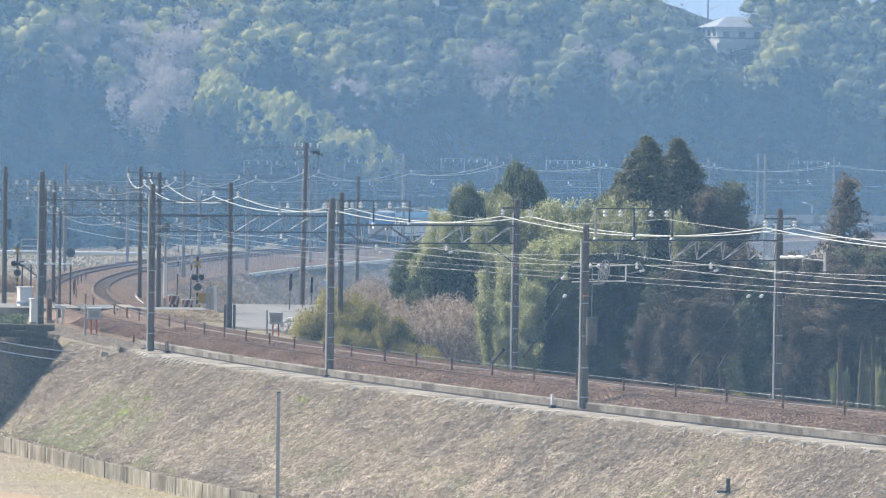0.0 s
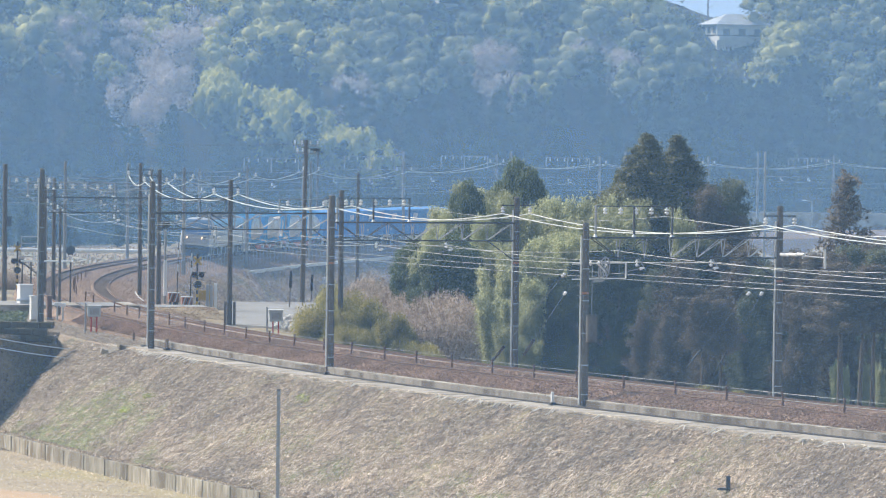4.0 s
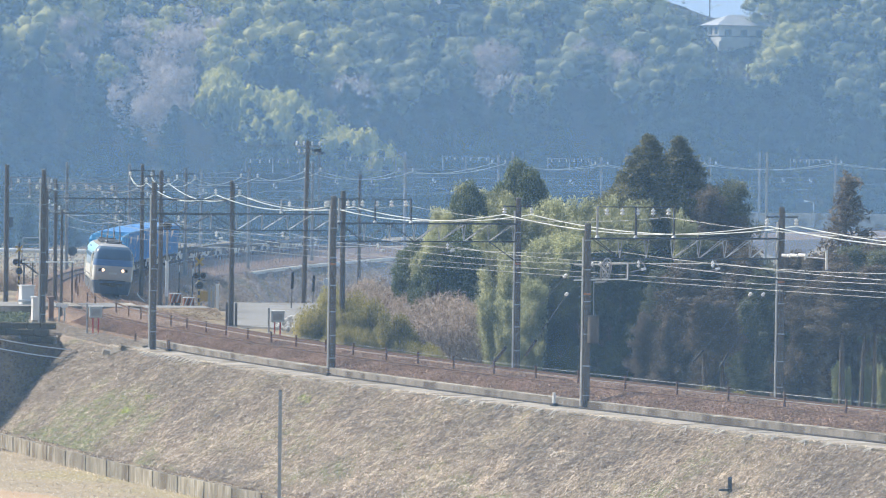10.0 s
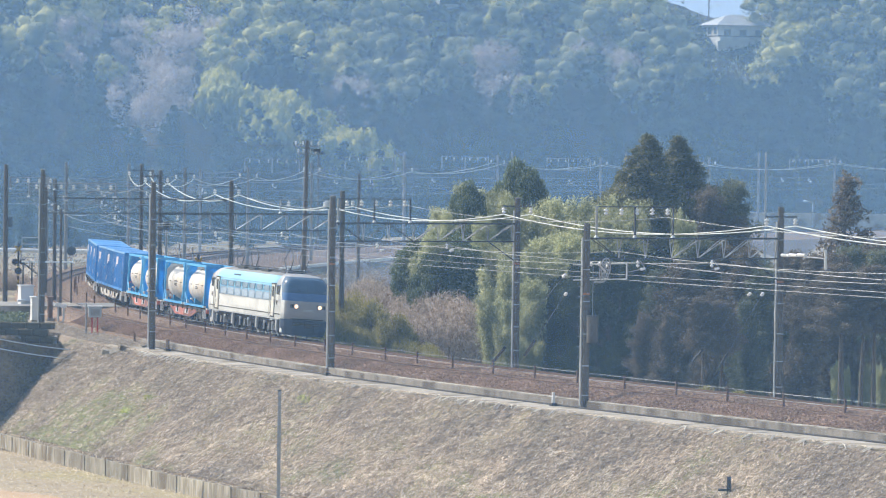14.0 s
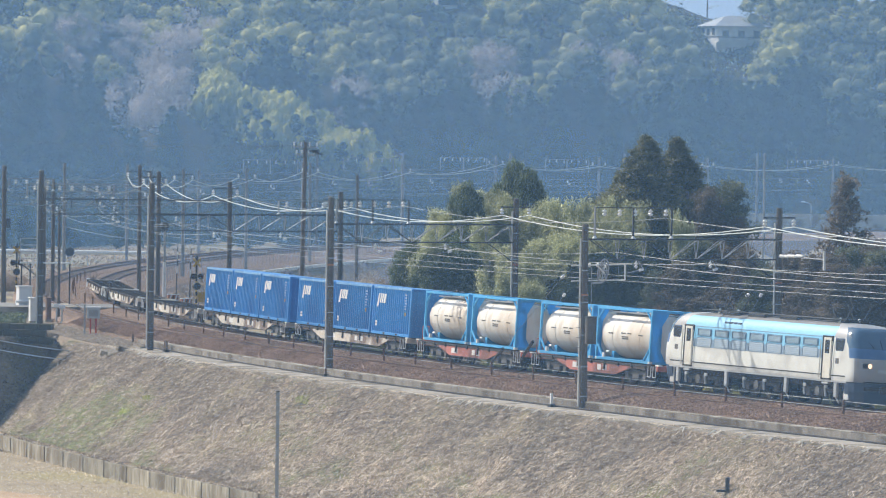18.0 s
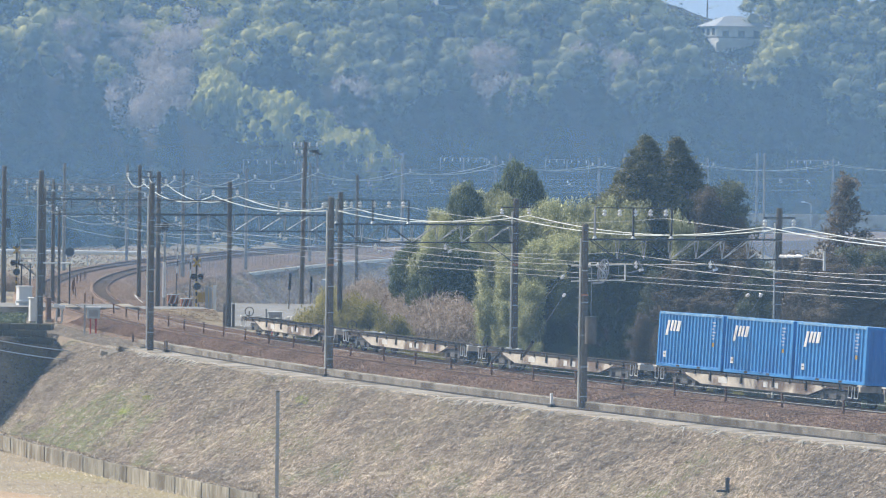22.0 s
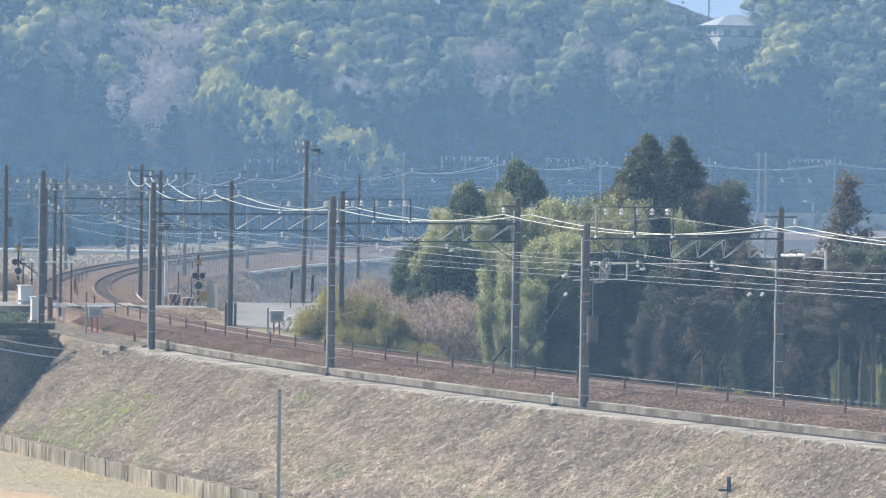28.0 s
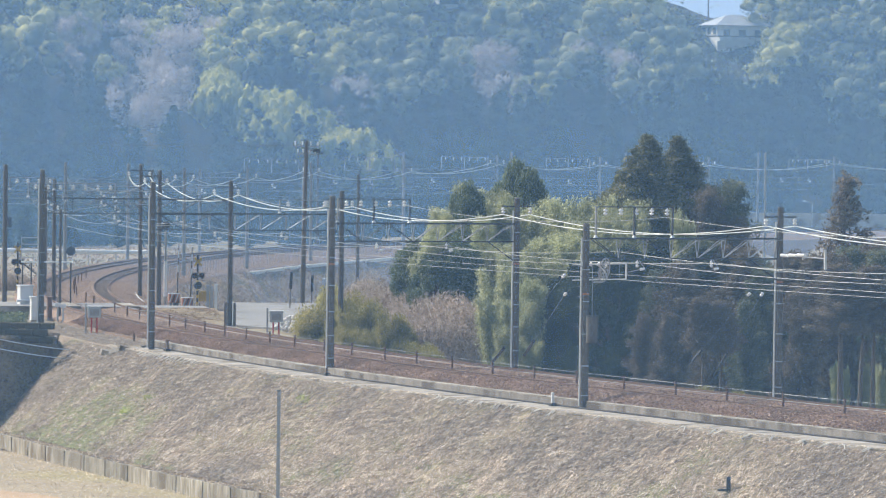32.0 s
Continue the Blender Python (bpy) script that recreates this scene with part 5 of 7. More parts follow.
# ---------- plants ----------
def cards(C, size, rs, long=1.0, droop=0.0, flat=0.0):
    """A small four-sided leaf or twig spray at every centre, turned at random."""
    n = len(C)
    A = rs.normal(0, 1, (n, 3))
    A[:, 2] = A[:, 2] * (1 - flat) - droop
    A /= np.linalg.norm(A, axis=1)[:, None]
    B = np.cross(A, rs.normal(0, 1, (n, 3)))
    B /= np.linalg.norm(B, axis=1)[:, None]
    s = size * rs.uniform(0.55, 1.35, (n, 1))
    A, B = A * s * long, B * s
    N = np.cross(A, B) / s * 0.35
    V = np.stack([C - A, C - B * 0.8 + N, C + A, C + B * 0.8 + N * 0.6], 1).reshape(-1, 3)
    return V, np.arange(4 * n).reshape(-1, 4)


def ball(n, rs):
    P = rs.normal(0, 1, (n, 3))
    return P / np.linalg.norm(P, axis=1)[:, None]


def stem(points, r0, r1, sides=7):
    P = np.asarray(points, float)
    V, Q = tube(P, 1.0, sides)
    k = np.repeat(np.linspace(r0, r1, len(P)), sides)[:, None]
    c = np.repeat(P, sides, axis=0)
    return c + (V - c) * k, Q


def crown_cedar(h, seed):
    rs = np.random.RandomState(seed)
    C, T = [], []
    n_br = 105
    for k in range(n_br):
        u = 0.14 + 0.86 * (k / n_br) ** 0.85
        r = min(0.42 * (1 - u) ** 0.95, 0.155) * h * rs.choice([0.6, 0.8, 1.0, 1.1]) + 0.06
        a = k * 2.4 + rs.uniform(-0.6, 0.6)
        tip = np.array([np.cos(a) * r, np.sin(a) * r, u * h + 0.10 * r])
        for c, q, m in ((0.92, 0.19, 210), (0.62, 0.18, 150), (0.3, 0.16, 80)):
            m = int(m * (0.35 + 0.45 * r))
            w = q * (0.35 + 0.65 * r)
            C.append(tip * np.array([c, c, 1]) + rs.normal(0, 1, (m, 3)) * w * np.array([1, 1, 0.7]) - np.array([0, 0, 0.14 * r * c]))
        T.append(stem([(0, 0, u * h), (np.cos(a) * r * 0.5, np.sin(a) * r * 0.5, u * h), tip * np.array([0.9, 0.9, 1])], 0.045, 0.01, 4))
    T.append(stem([(0, 0, -0.5), (0.05, 0, h * 0.5), (0, 0.03, h * 0.99)], 0.22 * h / 13, 0.02, 8))
    return cards(np.concatenate(C), 0.06, rs, 2.1, 0.25), merged(T)


def crown_broad(h, seed):
    rs = np.random.RandomState(seed)
    C, T = [], []
    R = 0.40 * h
    for k in range(52):
        d = ball(1, rs)[0]
        c = np.array([d[0] * R * 0.85, d[1] * R * 0.85, 0.58 * h + d[2] * h * 0.36])
        r = rs.uniform(0.07, 0.15) * h
        m = int(850 * (r / 1.2) ** 1.5) + 180
        p = c + ball(m, rs) * r * rs.uniform(0.55, 1.1, (m, 1)) * np.array([1, 1, 0.75])
        C.append(p)
        T.append(stem([(0, 0, 0.2 * h), c * np.array([0.4, 0.4, 0.75]), c], 0.10, 0.02, 5))
    T.append(stem([(0, 0, -0.6), (0.1, 0.05, h * 0.3), (0, 0, h * 0.62)], 0.2, 0.07, 8))
    return cards(np.concatenate(C), 0.068, rs, 1.6), merged(T)


def crown_bamboo(h, seed):
    rs = np.random.RandomState(seed)
    C, T = [], []
    for k in range(15):
        a = rs.uniform(0, 6.28)
        b = np.array([np.cos(a), np.sin(a)]) * rs.uniform(0.1, 1.3)
        hh = h * rs.uniform(0.72, 1.0)
        lean = np.array([np.cos(a), np.sin(a)]) * rs.uniform(0.4, 1.4)
        t = np.linspace(0, 1, 9)
        P = np.c_[b[0] + lean[0] * t ** 2.5, b[1] + lean[1] * t ** 2.5, hh * (t - 0.10 * t ** 5)]
        T.append(stem(P, 0.05, 0.012, 5))
        m = 1500
        u = rs.uniform(0.22, 1.0, m) ** 0.8
        q = np.stack([np.interp(u, t, P[:, i]) for i in range(3)], 1)
        w = 0.75 * np.sin(np.clip(u, 0, 1) * 2.6) + 0.12
        q += rs.normal(0, 1, (m, 3)) * w[:, None] * np.array([0.42, 0.42, 0.30])
        q[:, 2] -= 0.25 * w
        C.append(q)
    return cards(np.concatenate(C), 0.042, rs, 3.2, 0.6), merged(T)


def crown_brown(h, seed):
    rs = np.random.RandomState(seed)
    C, T = [], []
    for k in range(80):
        u = 0.24 + 0.76 * (k / 80)
        r = 0.24 * h * (1 - u) ** 0.5 * rs.choice([0.35, 0.6, 0.9, 1.2]) + 0.25
        a = k * 2.4 + rs.uniform(-0.4, 0.4)
        m = int(70 + 150 * r)
        t = rs.uniform(0.2, 1, m)
        p = np.stack([np.cos(a) * r * t, np.sin(a) * r * t, u * h + 0.35 * r * t], 1) + rs.normal(0, 0.17, (m, 3))
        C.append(p)
        T.append(stem([(0, 0, u * h), (np.cos(a) * r * 0.5, np.sin(a) * r * 0.5, u * h + 0.2 * r), (np.cos(a) * r, np.sin(a) * r, u * h + 0.38 * r)], 0.04, 0.008, 4))
    T.append(stem([(0, 0, -0.6), (0.04, 0.02, h * 0.5), (0, 0, h)], 0.20 * h / 11, 0.02, 8))
    return cards(np.concatenate(C), 0.05, rs, 2.6, -0.2), merged(T)


def crown_high(h, seed):
    """The same twigs carried on a bare lower stem."""
    (cv, cq), _ = crown_brown(h, seed)
    cv = np.array(cv, float)
    cv[:, 2] = 0.52 * h + cv[:, 2] * 0.48
    return (cv, cq), stem([(0, 0, -0.6), (0.05, 0.03, h * 0.4), (0, 0, h * 0.95)], 0.034 * h, 0.05, 8)


def crown_shrub(h, seed):
    rs = np.random.RandomState(seed)
    C, T = [], []
    for k in range(16):
        a, t = rs.uniform(0, 6.28), rs.uniform(0.1, 1)
        c = np.array([np.cos(a) * t * 0.55 * h, np.sin(a) * t * 0.55 * h, h * rs.uniform(0.25, 0.88) * (1.05 - 0.45 * t)])
        m = 800
        C.append(c + ball(m, rs) * rs.uniform(0.3, 1.1, (m, 1)) * 0.22 * h)
        T.append(stem([(0, 0, -0.4), c * np.array([0.5, 0.5, 0.6]), c], 0.04, 0.01, 4))
    return cards(np.concatenate(C), 0.045, rs, 2.1, -0.3), merged(T)


def crown_brush(h, seed):
    rs = np.random.RandomState(seed)
    m = 8000
    a, t = rs.uniform(0, 6.28, m), np.sqrt(rs.uniform(0, 1, m))
    z = h * (1 - 0.55 * t ** 2) * rs.uniform(0.15, 1.05, m)
    C = np.c_[np.cos(a) * t * 0.75 * h, np.sin(a) * t * 0.75 * h, z] + rs.normal(0, 0.12, (m, 3))
    T = [stem([(np.cos(x) * 0.3, np.sin(x) * 0.3, -0.4), (np.cos(x) * 0.3 * h, np.sin(x) * 0.3 * h, 0.5 * h), (np.cos(x) * 0.5 * h, np.sin(x) * 0.5 * h, 0.85 * h)], 0.03, 0.008, 4) for x in np.linspace(0, 6, 14)]
    return cards(C, 0.036, rs, 4.5, -0.5), merged(T)


def crown_open(h, seed):
    rs = np.random.RandomState(seed)
    C, T = [], []
    for k in range(46):
        u = 0.25 + 0.75 * (k / 46)
        r = 0.17 * h * (1 - u) ** 0.75 * rs.uniform(0.5, 1.2) + 0.12
        a = k * 2.4 + rs.uniform(-0.4, 0.4)
        tip = np.array([np.cos(a) * r, np.sin(a) * r, u * h + 0.2 * r])
        m = int(30 + 50 * r)
        C.append(tip * np.array([0.85, 0.85, 1]) + rs.normal(0, 1, (m, 3)) * (0.12 + 0.10 * r))
        T.append(stem([(0, 0, u * h), tip * np.array([0.5, 0.5, 1]), tip], 0.04, 0.008, 4))
    T.append(stem([(0, 0, -0.6), (0.05, 0.02, h * 0.5), (0, 0, h)], 0.15, 0.02, 8))
    return cards(np.concatenate(C), 0.075, rs, 1.8, -0.1), merged(T)


KINDS = {
    "bamboo": (crown_bamboo, 10.0, "leaf_bamboo", "bamboo_stem", "bamboo", "feathery yellow-green bamboo clump in the grove", "bamboo"),
    "broad": (crown_broad, 8.0, "leaf_dark", "bark", "evergreen_tree", "dense dark evergreen broadleaf tree in the grove", "tree"),
    # darkened trees that fill the hollow in place of its shadow
    "thicket": (crown_broad, 8.0, "leaf_shaded", "bark", "laurel_tree", "broadleaf tree coloured very dark for the shade in the grove's hollow", "tree"),
    "cedar": (crown_cedar, 13.0, "leaf_cedar", "bark", "cedar_tree", "tall dark green cedar with browned tips", "tree"),
    "dome": (crown_broad, 8.0, "leaf_dark", "bark", "oak_tree", "round-headed dark olive tree above the bamboo", "tree"),
    "brown": (crown_brown, 10.0, "leaf_brown", "bark", "cypress_tree", "brownish winter cypress behind the track", "tree"),
    "stem": (crown_high, 10.0, "leaf_brown", "bark", "stem_tree", "brownish cypress with a bare dark lower trunk", "tree"),
    "open": (crown_open, 10.0, "leaf_brown", "bark", "larch_tree", "slender open-crowned brownish conifer", "tree"),
    "shrub": (crown_shrub, 4.0, "leaf_shrub", "bark", "shrub", "yellow-green shrub beside the trackbed", "shrub"),
    "brush": (crown_brush, 3.4, "twig_pink", "bark", "dry_brush", "pinkish-brown leafless brush at the grove's edge", "brush"),
}
GROVE = {  # x, y, top z, width
    "bamboo": [(-1.1, 309, 7.2, 0.65), (1.9, 330, 10.2, 0.65), (0.5, 334, 8.4, 0.8), (3.2, 324, 9.4, 0.75), (4.3, 326, 8.7, 0.8), (5.7, 324, 8.5, 0.9), (7.1, 326, 9.3, 0.85), (8.4, 324, 9.7, 0.8), (9.4, 318, 9.9, 0.75), (10.3, 314, 9.4, 0.75), (11.1, 312, 8.8, 0.65), (-0.6, 318, 8.4, 0.55), (2.4, 315, 8.0, 0.5), (7.5, 316, 7.1, 0.9), (8.9, 318, 6.9, 0.9), (6.4, 314, 6.9, 0.9), (5.2, 312, 6.4, 0.9), (10.1, 318, 6.6, 0.9), (3.9, 310, 6.3, 0.8), (3.2, 298, 5.4, 0.75), (4.2, 304, 5.9, 0.8), (5.0, 300, 4.4, 0.75), (3.4, 292, 3.8, 0.75), (4.4, 294, 3.4, 0.8), (3.8, 287, 1.9, 0.8), (4.8, 289, 1.2, 0.7), (9.2, 302, 3.2, 0.35), (14.9, 316, 8.9, 0.35), (7.7, 310, 5.5, 0.7), (8.9, 312, 5.1, 0.7), (20.9, 270, 0.9, 0.32), (21.4, 271, 0.6, 0.3), (22.3, 271, 0.9, 0.32), (23.2, 271, 0.7, 0.35)],
    "broad": [(-1.2, 312, 5.5, 0.65), (-0.2, 314, 6.1, 0.7), (1.2, 322, 8.7, 0.38), (0.7, 310, 5.7, 0.75), (1.9, 318, 6.5, 0.6), (-0.5, 308, 4.6, 0.6), (2.8, 312, 3, 0.5)],
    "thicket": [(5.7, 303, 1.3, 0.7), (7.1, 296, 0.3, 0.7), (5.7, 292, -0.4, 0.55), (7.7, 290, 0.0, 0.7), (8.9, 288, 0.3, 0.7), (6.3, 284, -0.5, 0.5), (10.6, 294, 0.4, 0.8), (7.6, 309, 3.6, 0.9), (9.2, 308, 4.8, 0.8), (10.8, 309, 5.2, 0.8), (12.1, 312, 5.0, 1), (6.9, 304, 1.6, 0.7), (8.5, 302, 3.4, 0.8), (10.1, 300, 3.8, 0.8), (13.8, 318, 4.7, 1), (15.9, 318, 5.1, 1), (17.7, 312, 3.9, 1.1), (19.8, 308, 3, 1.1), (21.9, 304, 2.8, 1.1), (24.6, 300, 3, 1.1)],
    "cedar": [(12.9, 322, 12.0, 1.4), (14.6, 325, 11.9, 1.25), (11.4, 331, 9.4, 0.9), (16.3, 330, 9.0, 0.8)],
    "dome": [(5.0, 333, 10.1, 0.46)],
    "brown": [(16.5, 318, 8.4, 0.8), (17.6, 320, 8.9, 0.85), (16.0, 323, 8.1, 0.8), (18.3, 318, 6.7, 0.7), (12.5, 294, 4.1, 1), (11.1, 286, 2, 0.7), (13.4, 290, 4.7, 1), (14.9, 298, 5.8, 1.1), (16.6, 298, 5.5, 1.1), (17.3, 288, 5.5, 0.9), (18, 282, 4.7, 0.9), (19.8, 290, 5.3, 1), (20.6, 284, 5.3, 0.9), (23.1, 288, 5.7, 1), (24.5, 292, 5.9, 0.9), (21.2, 278, 5.4, 0.8), (24.3, 280, 5.7, 0.9), (12.4, 278, 2.3, 0.8), (14.8, 280, 3.5, 0.9), (16.2, 274, 3.1, 0.8), (19, 272, 3.8, 0.8)],
    "shrub": [(-2.6, 297, 1.6, 0.8), (-1.3, 295, 0.6, 0.8), (-0.4, 294, -0.1, 0.7), (-6.8, 303, 3.1, 0.5), (-6.4, 301, 2.9, 0.8), (-5.2, 302, 2.8, 0.8), (-4.2, 300, 2.3, 0.8), (-3.0, 298, 1.5, 0.8), (-1.9, 296, 0.5, 0.7), (-6.3, 299, 1.5, 0.5), (-5.6, 297, 1.4, 0.7), (-4.3, 296, 0.8, 0.6), (13.2, 263, -0.75, 0.8), (14.3, 263, -0.85, 0.8), (15.2, 262, -0.85, 0.7)],
    "stem": [(13.7, 267, 3.6, 0.7), (14.6, 267, 3.4, 0.7), (20.8, 267, 5.4, 0.8), (21.8, 268, 5.2, 0.65), (22.5, 268, 5.3, 0.6)],
    "open": [(23.5, 304, 9.8, 1.15), (25.8, 300, 3.4, 0.8)],
    "brush": [(-34.0, 398, 0.9, 1.2), (-33.2, 402, 0.5, 1.2), (-4.5, 318, 3.0, 0.8), (-3.2, 314, 2.4, 0.9), (-2.0, 310, 2.2, 0.9), (-0.6, 306, 2.3, 1), (0.6, 303, 2.5, 0.9), (1.5, 300, 2.0, 0.7), (-1.4, 300, 1.3, 0.9), (0.2, 298, 1.1, 0.9), (-2.8, 304, 1.5, 0.9), (-3.9, 312, 2.2, 0.9)],
}
rs = np.random.RandomState(21)
for kind, rows in GROVE.items():
    make, h0, leaf, wood, name, label, cat = KINDS[kind]
    models = []
    for k in range(3):
        (cv, cq), (tv, tq) = make(h0, 40 + k * 7)
        models.append((fast_mesh("crown", cv, cq), fast_mesh("trunk", tv, tq, True)))
        if kind == "brown" and k == 1:  # some stay greener in winter
            models[-1][0].materials.append(M["leaf_cypress"])
    for n, (x, y, top, wide) in enumerate(rows):
        base = float(ground_height(np.array([x]), np.array([y]))[0]) - 0.1
        k = (top - base) / h0
        ob = thing(name, label, cat, None, "grove: " + name)
        crown, trunk = models[n % 3]
        put("trunk", trunk, M[wood], ob)
        put("crown", crown, M[leaf], ob)
        ob.matrix_basis = pose(x, y, base, rs.uniform(-2, 2), rs.uniform(-2, 2), rs.uniform(0, 360)) @ Matrix.Diagonal((k * wide * rs.uniform(0.9, 1.1) ** 1, k * wide * rs.uniform(0.9, 1.1), k, 1))


# ---------- wooded hillside across the valley ----------
rs = np.random.RandomState(12)
gxx, gyy = np.meshgrid(np.arange(-100, 106, 5.4), np.concatenate([np.arange(777, 848, 5.6), np.arange(850, 880, 8.0)]))
hx = (gxx + rs.uniform(-2.4, 2.4, gxx.shape)).ravel()
hy = (gyy + rs.uniform(-2.2, 2.2, gyy.shape)).ravel()
fx, fy = np.meshgrid(np.arange(-110, 116, 4.0), np.arange(776, 900, 4.0), indexing="ij")
fz = ground_height(fx.ravel(), fy.ravel()) + 0.5
ni, nj = fx.shape
i, j = np.meshgrid(np.arange(ni - 1), np.arange(nj - 1), indexing="ij")
Q = np.stack([i * nj + j, (i + 1) * nj + j, (i + 1) * nj + j + 1, i * nj + j + 1], -1).reshape(-1, 4)
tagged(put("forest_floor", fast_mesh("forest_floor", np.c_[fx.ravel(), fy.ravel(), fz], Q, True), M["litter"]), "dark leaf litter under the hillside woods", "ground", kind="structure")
# stands of one kind: place across, height up the slope, and half-sizes
STANDS = {
    "bamboo": ((-36.0, 12.6, 1.6, 1.3), (-34.4, 11.2, 1.9, 1.5), (-31.2, 9.9, 2.8, 1.8), (-27.2, 8.6, 3.0, 2.0), (-23.6, 6.9, 2.8, 1.8), (-20.0, 5.0, 2.2, 1.3), (-16.6, 3.7, 2.0, 1.0), (-12.6, 2.5, 2.6, 1.0), (-9.2, 1.0, 1.2, 0.9), (-27.5, 4.4, 0.7, 0.6)),
    "bare": ((-57.9, 18.0, 3.2, 2.5), (-45.0, 18.6, 8.1, 3.9), (-44.0, 12.0, 6.5, 4.8), (-11.6, 8.7, 3.5, 1.8), (6.9, 13.6, 3.4, 3.7), (27.0, 16.7, 2.7, 1.8)),
    "olive": ((-60.9, 23.4, 8.1, 2.5), (-28.7, 21.6, 9.9, 5.0), (-19.5, 17.8, 5.4, 2.7), (-53.1, 22.2, 5.4, 2.7), (-3.6, 24.3, 5.4, 3.6), (-44.5, 24.4, 5.5, 1.8), (-39.9, 8.3, 2.1, 2.1), (-13.1, 13.5, 1.4, 1.2), (10.1, 24.1, 5.5, 2.7), (33.8, 24.3, 2.7, 2.7), (54.2, 23.9, 2.8, 2.8)),
}
# the woods come down to the railway where the valley narrows
mx, my = rs.uniform(-75, 34, 900), rs.uniform(560, 775, 900)
_, mo = track_off(mx, my)
keep = (np.abs(mo - 2) > 16) & (mx / my < 0.045)
ex, ey = rs.uniform(36, 58, 90), rs.uniform(796, 846, 90)  # undergrowth below the house
# the bamboo stands are thicker than the woods round them
bx, by = [], []
for cx, cz, rx, rz in STANDS["bamboo"]:
    for k in range(int(4 + rx * rz * 1.5)):
        a, t = rs.uniform(0, 6.28), math.sqrt(rs.uniform(0, 1))
        x, z = cx + rx * t * math.cos(a), cz + rz * t * math.sin(a)
        foot = float(ground_height(np.array([x]), np.array([776.0]))[0])
        bx.append(x)
        by.append(778 + 0.04 * x + (z - foot) * 68 / 36)
hx, hy = np.concatenate([hx, mx[keep], ex, bx]), np.concatenate([hy, my[keep], ey, by])
hz = ground_height(hx, hy)
WOODS = {"dark": [], "mixed": [], "olive": [], "bamboo": [], "bare": []}
LUMPS = {"dark": [], "mixed": [], "olive": [], "bamboo": [], "bare": []}
for x, y, z in zip(hx, hy, hz):
    if (39.3 < x < 51.8 and y > 826) or (26 < x < 43 and y > 838):
        continue
    kind = "dark"
    for k in ("olive", "bare", "bamboo"):
        for cx, cz, rx, rz in STANDS[k]:
            if ((x - cx) / rx) ** 2 + ((z - cz) / rz) ** 2 < (1.4 if k == "bamboo" else 1.15):
                kind = k
    if kind == "dark" and rs.rand() < (0.03 if x < -8 else 0.01):
        kind = "olive"
    # paler kinds high up paint the sunlit, hazy top; the dark kind stays below
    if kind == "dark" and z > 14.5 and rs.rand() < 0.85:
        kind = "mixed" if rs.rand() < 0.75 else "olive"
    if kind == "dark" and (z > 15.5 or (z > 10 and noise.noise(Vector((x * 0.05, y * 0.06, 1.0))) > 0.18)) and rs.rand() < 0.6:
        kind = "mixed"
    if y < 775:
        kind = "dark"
    h = (rs.uniform(7, 12.5) if y > 775 else rs.uniform(3, 5.5)) if kind != "bamboo" else rs.uniform(6.5, 9)
    if kind == "bare":
        h *= 0.9
    if -3.4 < x < 4.4 and y > 800:
        h = max(3.5, min(h, 27.0 - z))
    if 38.0 < x < 52.2 and y > 790:
        h = max(2.4, min(h, 20.5 - z))
    if kind == "dark":
        u = np.array([0.18, 0.34, 0.50, 0.66, 0.82, 0.95])
        r = 0.27 * h * (1.05 - u) ** 0.7
        cc = np.c_[rs.normal(0, 0.04 * h, (6, 2)), u * h]
        rad = np.c_[r, r, r * 0.85]
    elif kind == "bamboo":
        k = 16
        cc = ball(k, rs) * np.array([0.34, 0.34, 0.30]) * h + np.array([0, 0, 0.62 * h])
        rr = rs.uniform(0.07, 0.12, k) * h
        rad = np.c_[rr, rr, rr * 1.8]
    else:
        k = 12
        cc = ball(k, rs) * np.array([0.30, 0.30, 0.28]) * h + np.array([0, 0, 0.62 * h])
        rr = rs.uniform(0.09, 0.17, k) * h
        rad = np.c_[rr, rr, rr * 0.8]
    m = (1300 if kind == "bare" else 820) if y > 775 else 150
    pick = rs.randint(0, len(cc), m)
    spray = cc[pick] + ball(m, rs) * rad[pick] * rs.uniform(0.6, 1.3, (m, 1)) + np.array([x, y, z])
    if 36.6 < x * 842 / y < 42.5 and z + h > 26.8:  # the trees beside the house are slim
        if x * 842 / y > 40.0 and z + h > 28.3:
            continue
        cc, rad = cc * np.array([0.5, 0.5, 0.8]), rad * 0.55
        spray = np.array([x, y, z]) + (spray - np.array([x, y, z])) * np.array([0.5, 0.5, 0.8])
    if kind == "bare":
        LUMPS[kind].append(np.c_[cc[:2] * 0.4 + np.array([x, y, z]), rad[:2] * 0.4])
    else:
        LUMPS[kind].append(np.c_[cc + np.array([x, y, z]), rad * 0.78])
    WOODS[kind].append(spray)
# low shrubs cover the ground below the house
r2 = np.random.RandomState(404)
sx, sy = r2.uniform(33, 55, 22000), r2.uniform(788, 846, 22000)
sz = ground_height(sx, sy)
up = np.where(sx * 842 / sy < 40, 2.6, 2.1) * (0.6 + 0.4 * np.sin(sx * 2.3) * np.cos(sy * 1.1))
WOODS["dark"].append(np.c_[sx, sy, sz + r2.uniform(0, 1, 22000) * up][::2])
WOODS["mixed"].append(np.c_[sx, sy, sz + r2.uniform(0.2, 1, 22000) * up][1::2])
SHELLS = []
for fine in (1, 2):
    bm = bmesh.new()
    bmesh.ops.create_icosphere(bm, subdivisions=fine, radius=1.0)
    SHELLS.append((np.array([v.co[:] for v in bm.verts]), np.array([[v.index for v in f.verts] for f in bm.faces])))
    bm.free()
